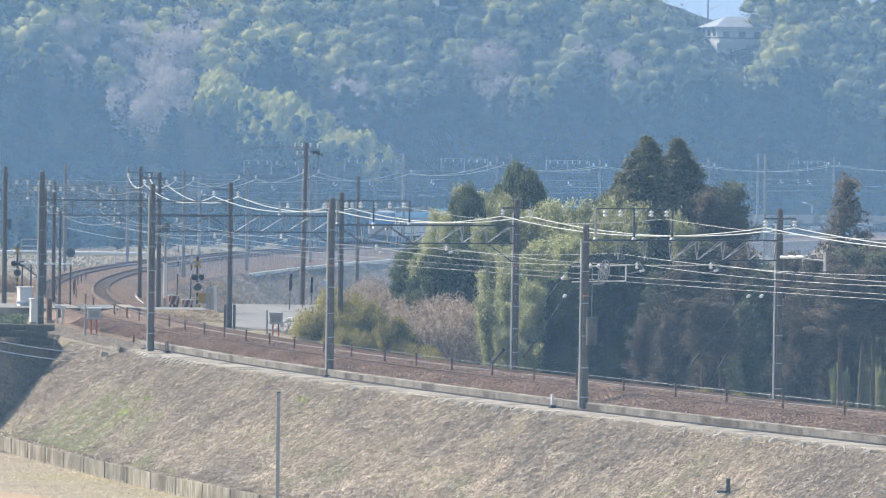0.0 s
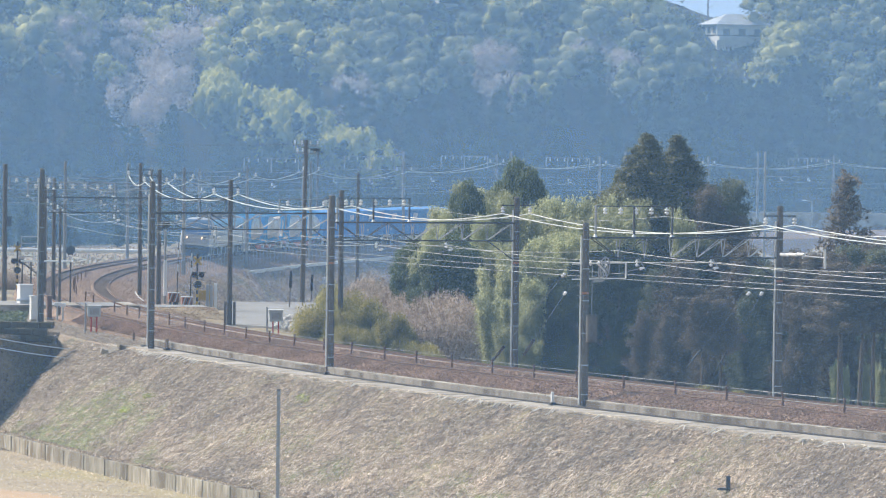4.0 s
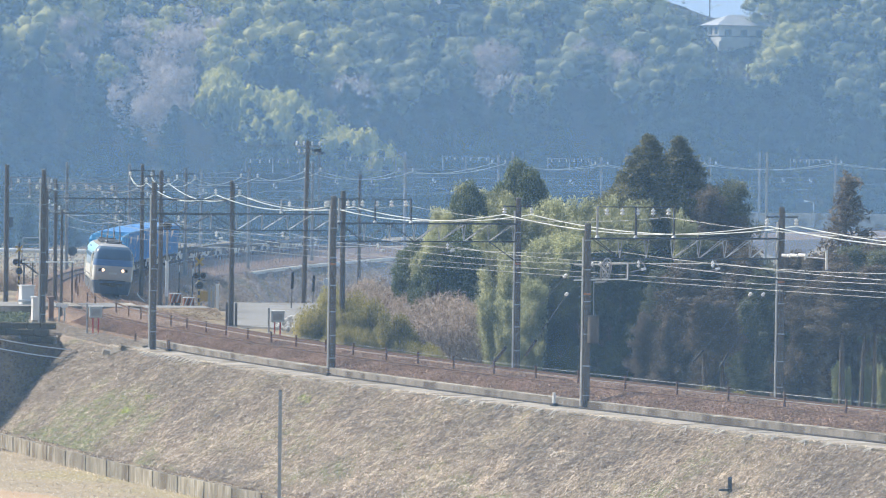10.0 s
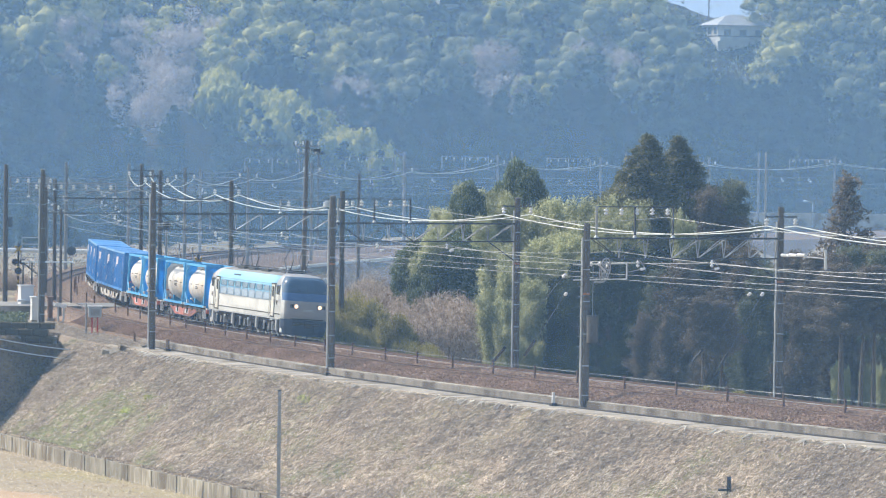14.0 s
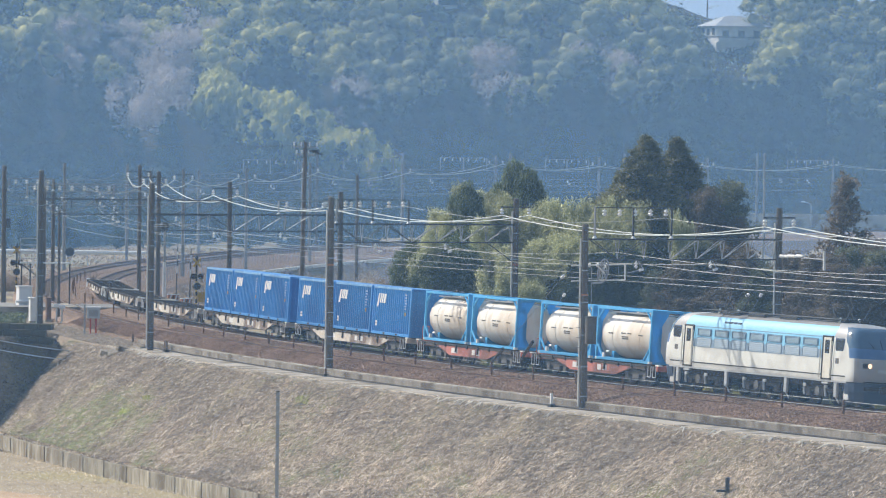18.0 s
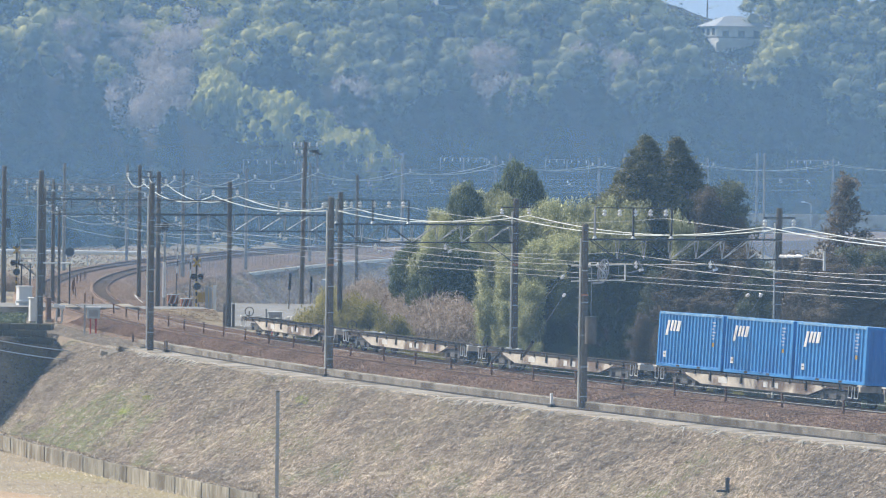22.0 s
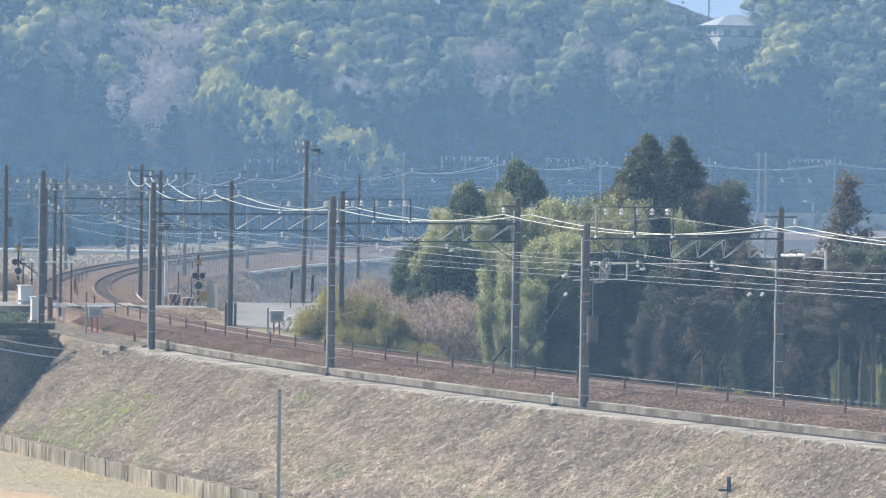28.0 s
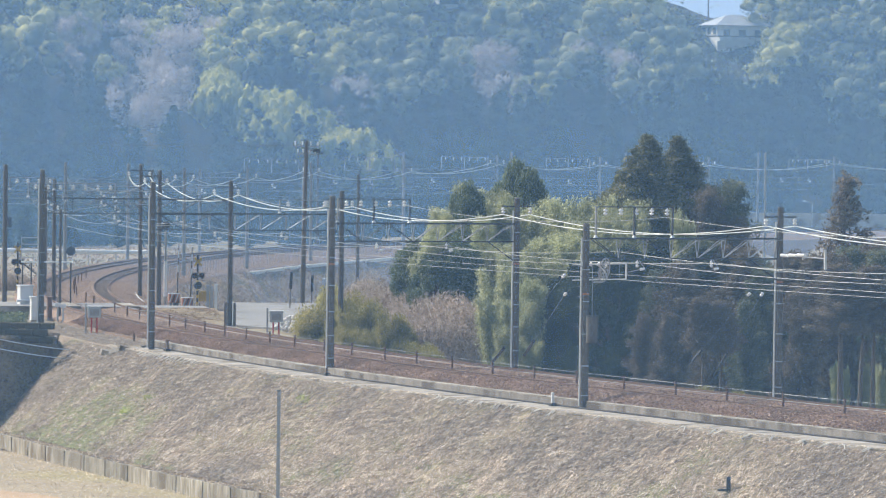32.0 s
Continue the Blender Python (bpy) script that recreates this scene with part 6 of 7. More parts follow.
for kind, label in (("dark", "dark conifers covering the far hillside"), ("mixed", "grey-green mixed woods on the far hillside, paled for the sunlit top"), ("olive", "olive-green broadleaf woods on the far hillside"), ("bamboo", "pale yellow bamboo stand on the far hillside"), ("bare", "bare pinkish-brown winter woods on the far hillside")):
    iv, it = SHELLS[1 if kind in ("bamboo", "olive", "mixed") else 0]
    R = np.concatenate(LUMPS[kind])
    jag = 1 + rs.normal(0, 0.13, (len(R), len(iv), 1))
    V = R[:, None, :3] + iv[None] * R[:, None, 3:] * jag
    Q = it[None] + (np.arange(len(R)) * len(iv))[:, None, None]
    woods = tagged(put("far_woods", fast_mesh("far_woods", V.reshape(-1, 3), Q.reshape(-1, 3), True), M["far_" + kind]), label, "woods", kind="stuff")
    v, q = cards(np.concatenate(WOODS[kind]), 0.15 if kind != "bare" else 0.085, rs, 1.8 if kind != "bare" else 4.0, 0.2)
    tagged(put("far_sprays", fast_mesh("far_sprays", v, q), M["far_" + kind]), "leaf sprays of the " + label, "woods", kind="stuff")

# ---------- upright tinted sheets added in place of haze in the valley air ---
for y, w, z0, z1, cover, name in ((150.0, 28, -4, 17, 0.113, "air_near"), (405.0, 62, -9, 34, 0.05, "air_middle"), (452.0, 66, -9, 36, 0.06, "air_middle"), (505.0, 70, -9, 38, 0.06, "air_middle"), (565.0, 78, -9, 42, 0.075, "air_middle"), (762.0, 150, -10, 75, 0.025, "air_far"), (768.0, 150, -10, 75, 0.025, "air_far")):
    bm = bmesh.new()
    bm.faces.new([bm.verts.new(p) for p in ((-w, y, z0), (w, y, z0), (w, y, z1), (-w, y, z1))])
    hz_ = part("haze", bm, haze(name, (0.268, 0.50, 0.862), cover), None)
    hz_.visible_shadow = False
    tagged(hz_, "see-through blue sheet standing in for valley haze", "haze", kind="structure")

# self-lit sheet, coloured as the pale far distance over the saddle of the ridge
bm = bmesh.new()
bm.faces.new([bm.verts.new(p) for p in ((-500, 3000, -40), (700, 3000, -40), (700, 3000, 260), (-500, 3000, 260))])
tagged(part("backdrop", bm, glow("pale_distance_glow", (0.33, 0.42, 0.56), 1.0), None), "glowing pale blue sheet for the distance beyond the ridge", "backdrop", kind="structure")

# ---------- house on the ridge ----------
def house(x, y, wide, deep, h, name="house", eave=0.0):
    z = eave - h if eave else float(ground_height(np.array([x]), np.array([y]))[0]) - 0.1
    ob = thing(name, "pale two-storey house with a grey hipped roof on the ridge" if name == "house" else "small house with a white roof among the ridge trees", "house", pose(x, y, z, 0, 0, 22))
    part("wall", boxed(-wide / 2, wide / 2, -deep / 2, deep / 2, -3.4, h), M["render"], ob)
    bm = bmesh.new()
    e, r = 0.6, (1.8 if eave else 1.4)
    a = [bm.verts.new(p) for p in ((-wide / 2 - e, -deep / 2 - e, h), (wide / 2 + e, -deep / 2 - e, h), (wide / 2 + e, deep / 2 + e, h), (-wide / 2 - e, deep / 2 + e, h))]
    t = [bm.verts.new(p) for p in ((-wide / 2 + deep / 2, 0, h + r), (wide / 2 - deep / 2, 0, h + r))]
    for f in ((a[0], a[1], t[1], t[0]), (a[1], a[2], t[1]), (a[2], a[3], t[0], t[1]), (a[3], a[0], t[0]), a[::-1]):
        bm.faces.new(f)
    part("roof", bm, M["roof_tile"] if name == "house" else M["white_steel"], ob, "grey hipped roof" if name == "house" else "white roof")
    for k in range(3):
        x0 = -wide / 2 + wide * (k + 0.6) / 3.2
        w = part("window", boxed(x0 - 0.6, x0 + 0.6, -deep / 2 - 0.04, -deep / 2 + 0.05, h - 1.9, h - 0.7), M["window"], ob)
        part("sill", boxed(x0 - 0.8, x0 + 0.8, -deep / 2 - 0.12, -deep / 2, h - 2.0, h - 1.9), M["white_steel"], w)
    for k in range(3 if eave else 0):
        y0 = -deep / 2 + deep * (k + 0.5) / 3
        w = part("window", boxed(-wide / 2 - 0.04, -wide / 2 + 0.05, y0 - 0.55, y0 + 0.55, h - 1.45, h - 0.35), M["window"], ob)
        part("sill", boxed(-wide / 2 - 0.12, -wide / 2, y0 - 0.62, y0 + 0.62, h - 1.53, h - 1.45), M["white_steel"], w)
    if eave:
        part("storey_band", boxed(-wide / 2 - 0.06, wide / 2 + 0.06, -deep / 2 - 0.06, deep / 2 + 0.06, h - 1.85, h - 1.70), M["dark_steel"], ob)
    part("balcony", boxed(-wide / 2, -wide / 2 + 3, -deep / 2 - 0.9, -deep / 2, h - 2.6, h - 1.9), M["white_steel"], ob)
    return ob


house(47.3, 842, 9.0, 6.2, 3.3, eave=29.7)
pl = thing("utility_pole", "slim dark utility pole with a lamp arm behind the ridge house", "pole", pose(43.4, 850, 24.0))
part("mast", rodded((0, 0, 0), (0, 0, 11.5), 0.13, 0.10, 10), M["pole"], pl)
part("lamp_arm", rodded((0, 0, 8.6), (1.3, 0, 9.3), 0.05, None, 6), M["steel"], pl)
part("lamp_head", boxed(1.2, 1.9, -0.14, 0.14, 9.22, 9.36, 0.03), M["white_steel"], pl)
house(0.1, 844, 3.6, 3.0, 1.9, "white_house")


# ---------- level crossing and what stands round it ----------
def flat_piece(name, corners, z, material, label, cat, thick=0.06):
    """A level slab with those plan corners (anticlockwise)."""
    bm = bmesh.new()
    a = [bm.verts.new((x, y, z)) for x, y in corners]
    b = [bm.verts.new((x, y, z - thick)) for x, y in corners]
    bm.faces.new(a)
    bm.faces.new(b[::-1])
    for k in range(len(a)):
        bm.faces.new((a[k], b[k], b[(k + 1) % len(a)], a[(k + 1) % len(a)]))
    bmesh.ops.recalc_face_normals(bm, faces=bm.faces)
    return tagged(part(name, bm, M[material], None), label, cat, kind="structure")


def strip(s0, s1, o0, o1, n=10):
    near = [on_line(s, o0) for s in np.linspace(s0, s1, n)]
    far = [on_line(s, o1) for s in np.linspace(s1, s0, n)]
    return [(float(x), float(y)) for x, y in near + far]


flat_piece("road", strip(128, 134.5, 0.75, 3.25, 4), -0.02, "asphalt", "worn grey asphalt of the level crossing between the tracks", "road", 0.3)
for mid in (0.0, APART):
    flat_piece("road", strip(127.4, 134.4, mid - 0.48, mid + 0.48, 4), 0.0, "concrete", "pale concrete deck between the rails at the crossing", "road", 0.3)
flat_piece("road", strip(126, 133.5, 4.75, 26, 4), -0.03, "asphalt", "grey asphalt road leading away from the crossing", "road", 0.7)
flat_piece("road", strip(130.5, 135.0, -5.2, -0.75, 6), -0.06, "asphalt", "grey asphalt lane at the crossing", "road", 0.8)
bm = bmesh.new()
ring = [[bm.verts.new((*[float(c) for c in on_line(s, o)], z)) for o in np.linspace(-5.6, -0.9, 5)] for s, z in ((134.6, -0.075), (136.0, -0.16), (138.5, -0.55), (141.0, -1.0))]
for a, b in zip(ring[:-1], ring[1:]):
    for k in range(4):
        bm.faces.new((a[k], a[k + 1], b[k + 1], b[k]))
bmesh.ops.recalc_face_normals(bm, faces=bm.faces)
tagged(part("dirt_apron", bm, M["bank"], None), "rough grassy earth sloping up to the crossing lane", "ground", kind="structure")
flat_piece("road", [(-15.39, 376.0), (-14.14, 333.8), (-9.36, 327.1), (-7.70, 343.2), (-8.94, 376.0)], -0.62, "asphalt", "pale worn asphalt yard beside the crossing", "road", 0.4)
kerb = flat_piece("kerb", strip(135.4, 135.7, 4.9, 26, 8), 0.04, "concrete", "pale concrete edge of the crossing road", "kerb", 0.5)

flat_piece("dirt_track", [(-24.3, 264.4), (-22.4, 261.9), (-20.1, 259.0), (-17.6, 254.7), (-19.6, 248.4), (-23.5, 255.3)], -6.44, "dirt", "bare orange dirt track in the field", "track", 0.1)

# equipment cabinets
def cabinet(x, y, z, w, d, h, colour, label, rz=20, hood=False):
    ob = thing("equipment_cabinet", label, "cabinet", pose(x, y, z, 0, 0, rz), "cabinets by the crossing")
    part("body", boxed(-w / 2, w / 2, -d / 2, d / 2, 0, h, 0.03), M[colour], ob)
    part("door", boxed(-w / 2 + 0.06, w / 2 - 0.06, -d / 2 - 0.03, -d / 2, 0.1, h - 0.1, 0.01), M[colour], ob)
    part("handle", boxed(w / 2 - 0.2, w / 2 - 0.14, -d / 2 - 0.07, -d / 2 - 0.03, h * 0.5, h * 0.5 + 0.16, 0.01), M["dark_steel"], ob)
    part("roof", boxed(-w / 2 - 0.06, w / 2 + 0.06, -d / 2 - 0.06, d / 2 + 0.06, h, h + 0.07, 0.02), M["white_box"] if colour != "brown_box" else M[colour], ob)
    part("plinth", boxed(-w / 2 - 0.05, w / 2 + 0.05, -d / 2 - 0.05, d / 2 + 0.05, -0.5, 0.04), M["concrete"], ob)
    if hood:
        part("pipe", rodded((-w / 2 - 0.28, -d / 2 - 0.12, h * 0.42), (w / 2 + 0.25, -d / 2 - 0.12, h * 0.44), 0.085, None, 10), M["white_box"], ob)
    return ob


cabinet(-26.2, 332.8, -0.5, 0.8, 0.6, 1.5, "white_box", "tall white equipment cabinet beside the crossing", 15)
cabinet(-28.35, 350.0, -0.5, 0.9, 0.8, 1.7, "white_box", "wide white equipment cabinet with a pipe across its front", 20, True)
cabinet(-25.62, 336.0, -0.5, 0.32, 0.4, 1.4, "brown_box", "brown equipment cabinet behind the pole", 15)
for x, y in ((-24.9, 333.6), (-24.4, 331.6)):
    ob = thing("bollard", "short white-topped post beside the crossing", "bollard", pose(x, y, -0.55), "bollards")
    part("stem", rodded((0, 0, 0), (0, 0, 0.95), 0.06, None, 10), M["grey_box"], ob)
    part("cap", boxed(-0.2, 0.2, -0.1, 0.1, 0.95, 1.2, 0.04), M["white_box"], ob)


# boxes on red legs beside the track
def red_leg_box(x, y, z, rz):
    ob = thing("signal_box", "grey signal box on two red legs over a white slab", "signal box", pose(x, y, z, 0, 0, rz), "boxes on red legs")
    b = part("case", boxed(-0.4, 0.4, -0.22, 0.22, 1.1, 1.75, 0.03), M["grey_box"], ob)
    part("lid", boxed(-0.46, 0.46, -0.27, 0.27, 1.75, 1.81, 0.015), M["white_box"], b)
    part("panel", boxed(-0.28, 0.28, -0.235, -0.222, 1.22, 1.62), M["steel"], b)
    for k in (-0.17, 0.17):
        part("leg", rodded((k, 0, 0.05), (k, 0, 1.1), 0.05, None, 10), M["red"], ob, "red tubular leg")
    part("slab", boxed(-0.7, 0.7, -0.4, 0.4, -0.1, 0.07, 0.02), M["white_box"], ob)
    part("side_post", rodded((-0.52, 0.1, -0.1), (-0.52, 0.1, 1.95), 0.06, None, 8), M["steel"], ob)
    return ob


red_leg_box(-21.4, 317.0, -0.75, 8)
red_leg_box(-9.95, 309.4, -0.62, 8)


# crossing warning signals
def crossing_signal(x, y, z, rz, h=3.4, yellow="yellow"):
    ob = thing("crossing_signal", "level crossing signal with crossed yellow boards and two dark lamps", "crossing signal", pose(x, y, z, 0, 0, rz), "crossing signals")
    part("post", rodded((0, 0, 0), (0, 0, h), 0.07, None, 10), M["black"], ob)
    for k in range(4):
        part("band", rodded((0, 0, 0.4 + 0.5 * k), (0, 0, 0.62 + 0.5 * k), 0.076, None, 10), M["yellow"], ob)
    for a in (-45, 45):
        part("cross_board", boxed(-0.37, 0.37, -0.09, -0.06, -0.075, 0.075), M[yellow], ob, at=pose(0, 0, h - 0.3, 0, a, 0))
    part("lamp_arm", boxed(-0.34, 0.34, -0.05, 0.05, h - 1.32, h - 1.24), M["black"], ob)
    for k in (-0.27, 0.27):
        l = part("lamp_disc", rodded((k, -0.12, h - 1.25), (k, -0.06, h - 1.25), 0.21, None, 20), M["black"], ob)
        part("lens", rodded((k, -0.2, h - 1.25), (k, -0.12, h - 1.25), 0.13, 0.15, 14), M["signal_off"], l)
        part("hood", boxed(k - 0.19, k + 0.19, -0.42, -0.10, h - 1.10, h - 1.04, 0.02), M["black"], l)
    part("direction_box", rodded((0, -0.16, h - 1.92), (0, 0.10, h - 1.92), 0.26, 0.26, 16), M["black"], ob)
    part("bell", rodded((0, 0, h), (0, 0, h + 0.2), 0.13, 0.05, 12), M["black"], ob)
    part("base", rodded((0, 0, -0.1), (0, 0, 0.18), 0.34, 0.16, 14), M["black"], ob)
    return ob


crossing_signal(-16.8, 353.6, -0.5, 24, 3.7)
crossing_signal(-31.6, 383.0, -0.5, 10, 3.7)


# barrier machines with striped arms lifted
def barrier(x, y, z, rz):
    ob = thing("barrier_machine", "worn orange and white striped crossing barrier machine with raised arm", "barrier", pose(x, y, z, 0, 0, rz), "crossing barriers")
    b = part("case", boxed(-0.38, 0.38, -0.25, 0.25, 0.42, 1.05, 0.05), M["orange"], ob)
    part("lid", boxed(-0.40, 0.40, -0.28, 0.28, 1.05, 1.10, 0.02), M["white_box"], b)
    for k in range(4):
        bm = bmesh.new()
        x = -0.38 + 0.20 * k
        f = [bm.verts.new((min(max(x + a, -0.37), 0.37), -0.258, z)) for a, z in ((0.0, 0.46), (0.10, 0.46), (0.28, 1.02), (0.18, 1.02))]
        bm.faces.new(f)
        bmesh.ops.solidify(bm, geom=bm.faces[:], thickness=0.006)
        part("stripe", bm, M["black"] if k % 2 else M["white_box"], b)
    for x in (-0.24, 0.24):
        part("leg", boxed(x - 0.06, x + 0.06, -0.18, 0.18, -0.1, 0.42), M["dark_steel"], ob)
    part("arm", rodded((0.22, -0.1, 0.9), (0.30, -0.1, 4.6), 0.045, 0.03, 8), M["black"], ob)
    for k in range(3):
        part("arm_band", rodded((0.235 + 0.022 * k, -0.1, 1.6 + k), (0.246 + 0.022 * k, -0.1, 2.1 + k), 0.042, 0.038, 8), M["grey_box"], ob)
    part("weight", boxed(-0.05, 0.18, -0.2, 0.0, 0.2, 0.55, 0.03), M["black"], ob)
    return ob


barrier(-18.95, 364.0, -0.72, 10)
barrier(-17.68, 357.4, -0.78, 10)
for x, y, h, c in ((-15.6, 355.2, 1.75, "white_box"), (-16.1, 354.0, 1.7, "steel"), (-15.9, 355.4, 1.6, "steel")):
    ob = thing("marker_post", "upright marker post at the crossing", "post", pose(x, y, -0.5), "marker posts")
    part("stem", boxed(-0.1, 0.1, -0.06, 0.06, 0, h, 0.02), M[c], ob)
    part("cap", boxed(-0.12, 0.12, -0.08, 0.08, h, h + 0.08, 0.02), M[c], ob)
ob = thing("notice_board", "faded yellow-brown notice board behind the crossing", "notice board", pose(-16.4, 357.5, -0.5, 0, 0, 8))
part("board", boxed(-0.5, 0.5, -0.03, 0.03, 0.55, 1.25, 0.01), M["yellow"], ob)
for k in (-0.42, 0.42):
    part("leg", boxed(k - 0.04, k + 0.04, -0.03, 0.03, 0, 0.46), M["dark_steel"], ob)

# colour-light signal on a slim mast, horn speaker, track signals
ob = thing("track_signal", "slim signal mast with a round black head", "signal", pose(-19.63, 365.1, -0.5, 0, 0, 8))
part("mast", rodded((0, 0, 0), (0, 0, 5.7), 0.09, 0.08, 12), M["steel"], ob)
part("sleeve", rodded((0, 0, 0.6), (0, 0, 3.1), 0.12, None, 12), M["white_box"], ob)
h = part("head", rodded((0, -0.22, 5.65), (0, 0.12, 5.65), 0.3, 0.3, 20), M["black"], ob)
part("hood", rodded((0, -0.5, 5.70), (0, -0.2, 5.66), 0.2, 0.24, 14), M["black"], h)
part("lens", rodded((0, -0.3, 5.65), (0, -0.23, 5.65), 0.1, 0.12, 12), M["signal_off"], h)
ob = thing("loudspeaker", "black horn loudspeaker on the pole", "loudspeaker", pose(-31.0, 428.0, 1.7, 0, 0, 5))
part("horn", rodded((0.1, -0.4, 0), (0, 0.3, 0.1), 0.42, 0.12, 7), M["black"], ob)
part("bracket", boxed(-0.1, 0.1, 0.2, 1.4, -0.05, 0.12), M["dark_steel"], ob)
ob = thing("track_signal", "black two-lamp signal head on a line pole", "signal", pose(-36.2, 428.8, 4.0))
part("head", boxed(-0.35, 0.35, -0.5, -0.2, -0.4, 0.5, 0.1), M["black"], ob)
for k in (-0.12, 0.25):
    part("lens", rodded((0, -0.56, k), (0, -0.5, k), 0.11, None, 12), M["signal_off"], ob)
part("bracket", boxed(-0.05, 0.05, -0.2, 0.4, -0.05, 0.05), M["dark_steel"], ob)

# more line poles round the crossing
for s, off, z1, r in ((-165.0, -4.0, 8.6, 0.12), (36.0, -18.4, 8.2, 0.16), (-60.5, 6.0, 9.8, 0.14)):
    concrete_pole(s, off, -0.8 if off > -10 else -4.2, z1, r, steps=False, band=False)

for x, y, z1, r, wood in ((-28.95, 375.0, 7.6, 0.13, "pole"), (-27.19, 360.2, 8.32, 0.15, "pole"), (-24.92, 335.6, 6.67, 0.10, "pole"), (-32.34, 420.0, 7.89, 0.10, "steel")):
    concrete_pole(0, 0, -0.7, z1, r, steps=False, mat=wood, at=(x, y, -0.7))

foot = spot(155.0, -3.02, -0.75) + Vector((0.25, -0.1, 0.0))
ob = thing("pole_brace", "concrete block and two stub posts bracing the pole's foot", "pole foot", pose(*foot, 0, 0, 4))
part("block", boxed(-0.46, 0.46, -0.30, 0.30, -0.3, 0.28, 0.06), M["concrete_old"], ob)
for k in (-0.22, 0.36):
    part("stub_post", boxed(k - 0.085, k + 0.085, -0.12, 0.08, 0.28, 1.75, 0.03), M["pole"], ob)

ob = thing("cable_pit", "low dark concrete pit beside the crossing signal", "cable pit", pose(-17.27, 350.5, -0.6, 0, 0, 8))
part("walls", boxed(-0.85, 0.85, -0.5, 0.5, -0.1, 0.30, 0.04), M["under"], ob)
part("lid", boxed(-0.9, 0.9, -0.55, 0.55, 0.30, 0.36, 0.02), M["bogie"], ob)
WHITE_KERB = ((-24.41, 407.0), (-23.78, 397.3), (-22.98, 386.8), (-22.25, 378.1), (-21.5, 371.0))
v, q = tube([(x, y, -0.56) for x, y in WHITE_KERB], 0.10, 6)
tagged(put("kerb", fast_mesh("kerb", v, q), M["stake"]), "white-painted kerb curving past the pole", "kerb", kind="structure")

# frame platform by the crossing
ob = thing("gantry_platform", "small steel platform frame between the poles", "platform", pose(-27.2, 352.0, 0.0, 0, 0, 0))
part("deck", boxed(-1.6, 1.9, -0.3, 0.3, 2.75, 2.85), M["white_steel"], ob)
for k in (-1.5, -0.9, 1.8):
    part("leg", boxed(k - 0.05, k + 0.05, -0.05, 0.05, -0.6, 2.75), M["dark_steel"], ob)
part("brace", rodded((-1.5, 0, 2.7), (0.2, 0, 1.4), 0.05, None, 6), M["dark_steel"], ob)
bm = bmesh.new()
for k in range(4):
    rod(bm, (-1.6, 0, 3.1 + 0.45 * k), (-0.2, 0, 3.1 + 0.45 * k), 0.03, None, 6)
for k in (-1.6, -0.2):
    rod(bm, (k, 0, 2.8), (k, 0, 4.5), 0.03, None, 6)
part("ladder", bm, M["steel"], ob)

# stone wall and clipped hedge above the shaded bank
hw = thing("stone_wall", "low stone wall on the bank's shoulder, coloured dark for shade", "wall", kind="structure")
rs = np.random.RandomState(31)
st = bpy.data.meshes.new("stone")
bm = boxed(-0.5, 0.5, -0.3, 0.3, -0.25, 0.25, 0.09)
bm.to_mesh(st)
bm.free()
# dark earth colour on the stones stands for the shade over the wall
st.materials.append(M["earth"])
for k in range(9):
    for r in range(3):
        put("stone", st, None, hw, at=pose(-23.7 - k * 0.86 - 0.4 * (r % 2), 309.2 + 0.10 * k, -0.75 + 0.42 * r, 0, 0, -6 + rs.uniform(-4, 4)) @ Matrix.Diagonal((0.86, 0.9, rs.uniform(0.75, 0.86), 1)))
C = np.c_[rs.uniform(-33, -26.2, 12000), rs.uniform(310.5, 327, 12000), rs.uniform(-0.4, 0.30, 12000)]
v, q = cards(C, 0.07, rs, 1.5)
hedge = thing("hedge", "low clipped dark green hedge beside the crossing", "hedge")
put("leaves", fast_mesh("leaves", v, q), M["leaf_dark"], hedge)

# loose rocks beside the yard
rk = bpy.data.meshes.new("rock")
bm = bmesh.new()
bmesh.ops.create_icosphere(bm, subdivisions=2, radius=0.5)
for v_ in bm.verts:
    v_.co *= 0.8 + 0.4 * noise.noise(v_.co * 2.3)
bm.to_mesh(rk)
bm.free()
rk.materials.append(M["stone"])
rs = np.random.RandomState(17)
for k in range(80):
    a, t = rs.uniform(0, 6.28), rs.uniform(0, 1) ** 0.6
    x, y = -9.6 + math.cos(a) * t * 1.1, 331.0 + math.sin(a) * t * 9
    sc = rs.uniform(0.18, 0.46)
    ob = put("rock", rk, None, None, at=pose(x, y, -0.55 + 0.75 * (1 - t) * rs.uniform(0.3, 1.0), *rs.uniform(0, 360, 3)) @ Matrix.Diagonal((sc, sc, sc * 0.8, 1)))
    tagged(ob, "pale angular rock in a loose heap", "rock", "heap of rocks")
for x, y, z, a in ((-18.3, 299.6, -0.85, 20), (-17.7, 298.6, -1.1, 70), (-18.9, 300.4, -1.0, 130), (-17.2, 299.9, -0.95, 40), (-19.4, 301.5, -1.2, 10)):
    ob = part("concrete_block", boxed(-0.55, 0.55, -0.25, 0.25, -0.12, 0.18, 0.03), M["concrete"], None, at=pose(x, y, z, 8, 14, a))
    tagged(ob, "broken pale concrete slab lying on the slope", "concrete block", "broken slabs")

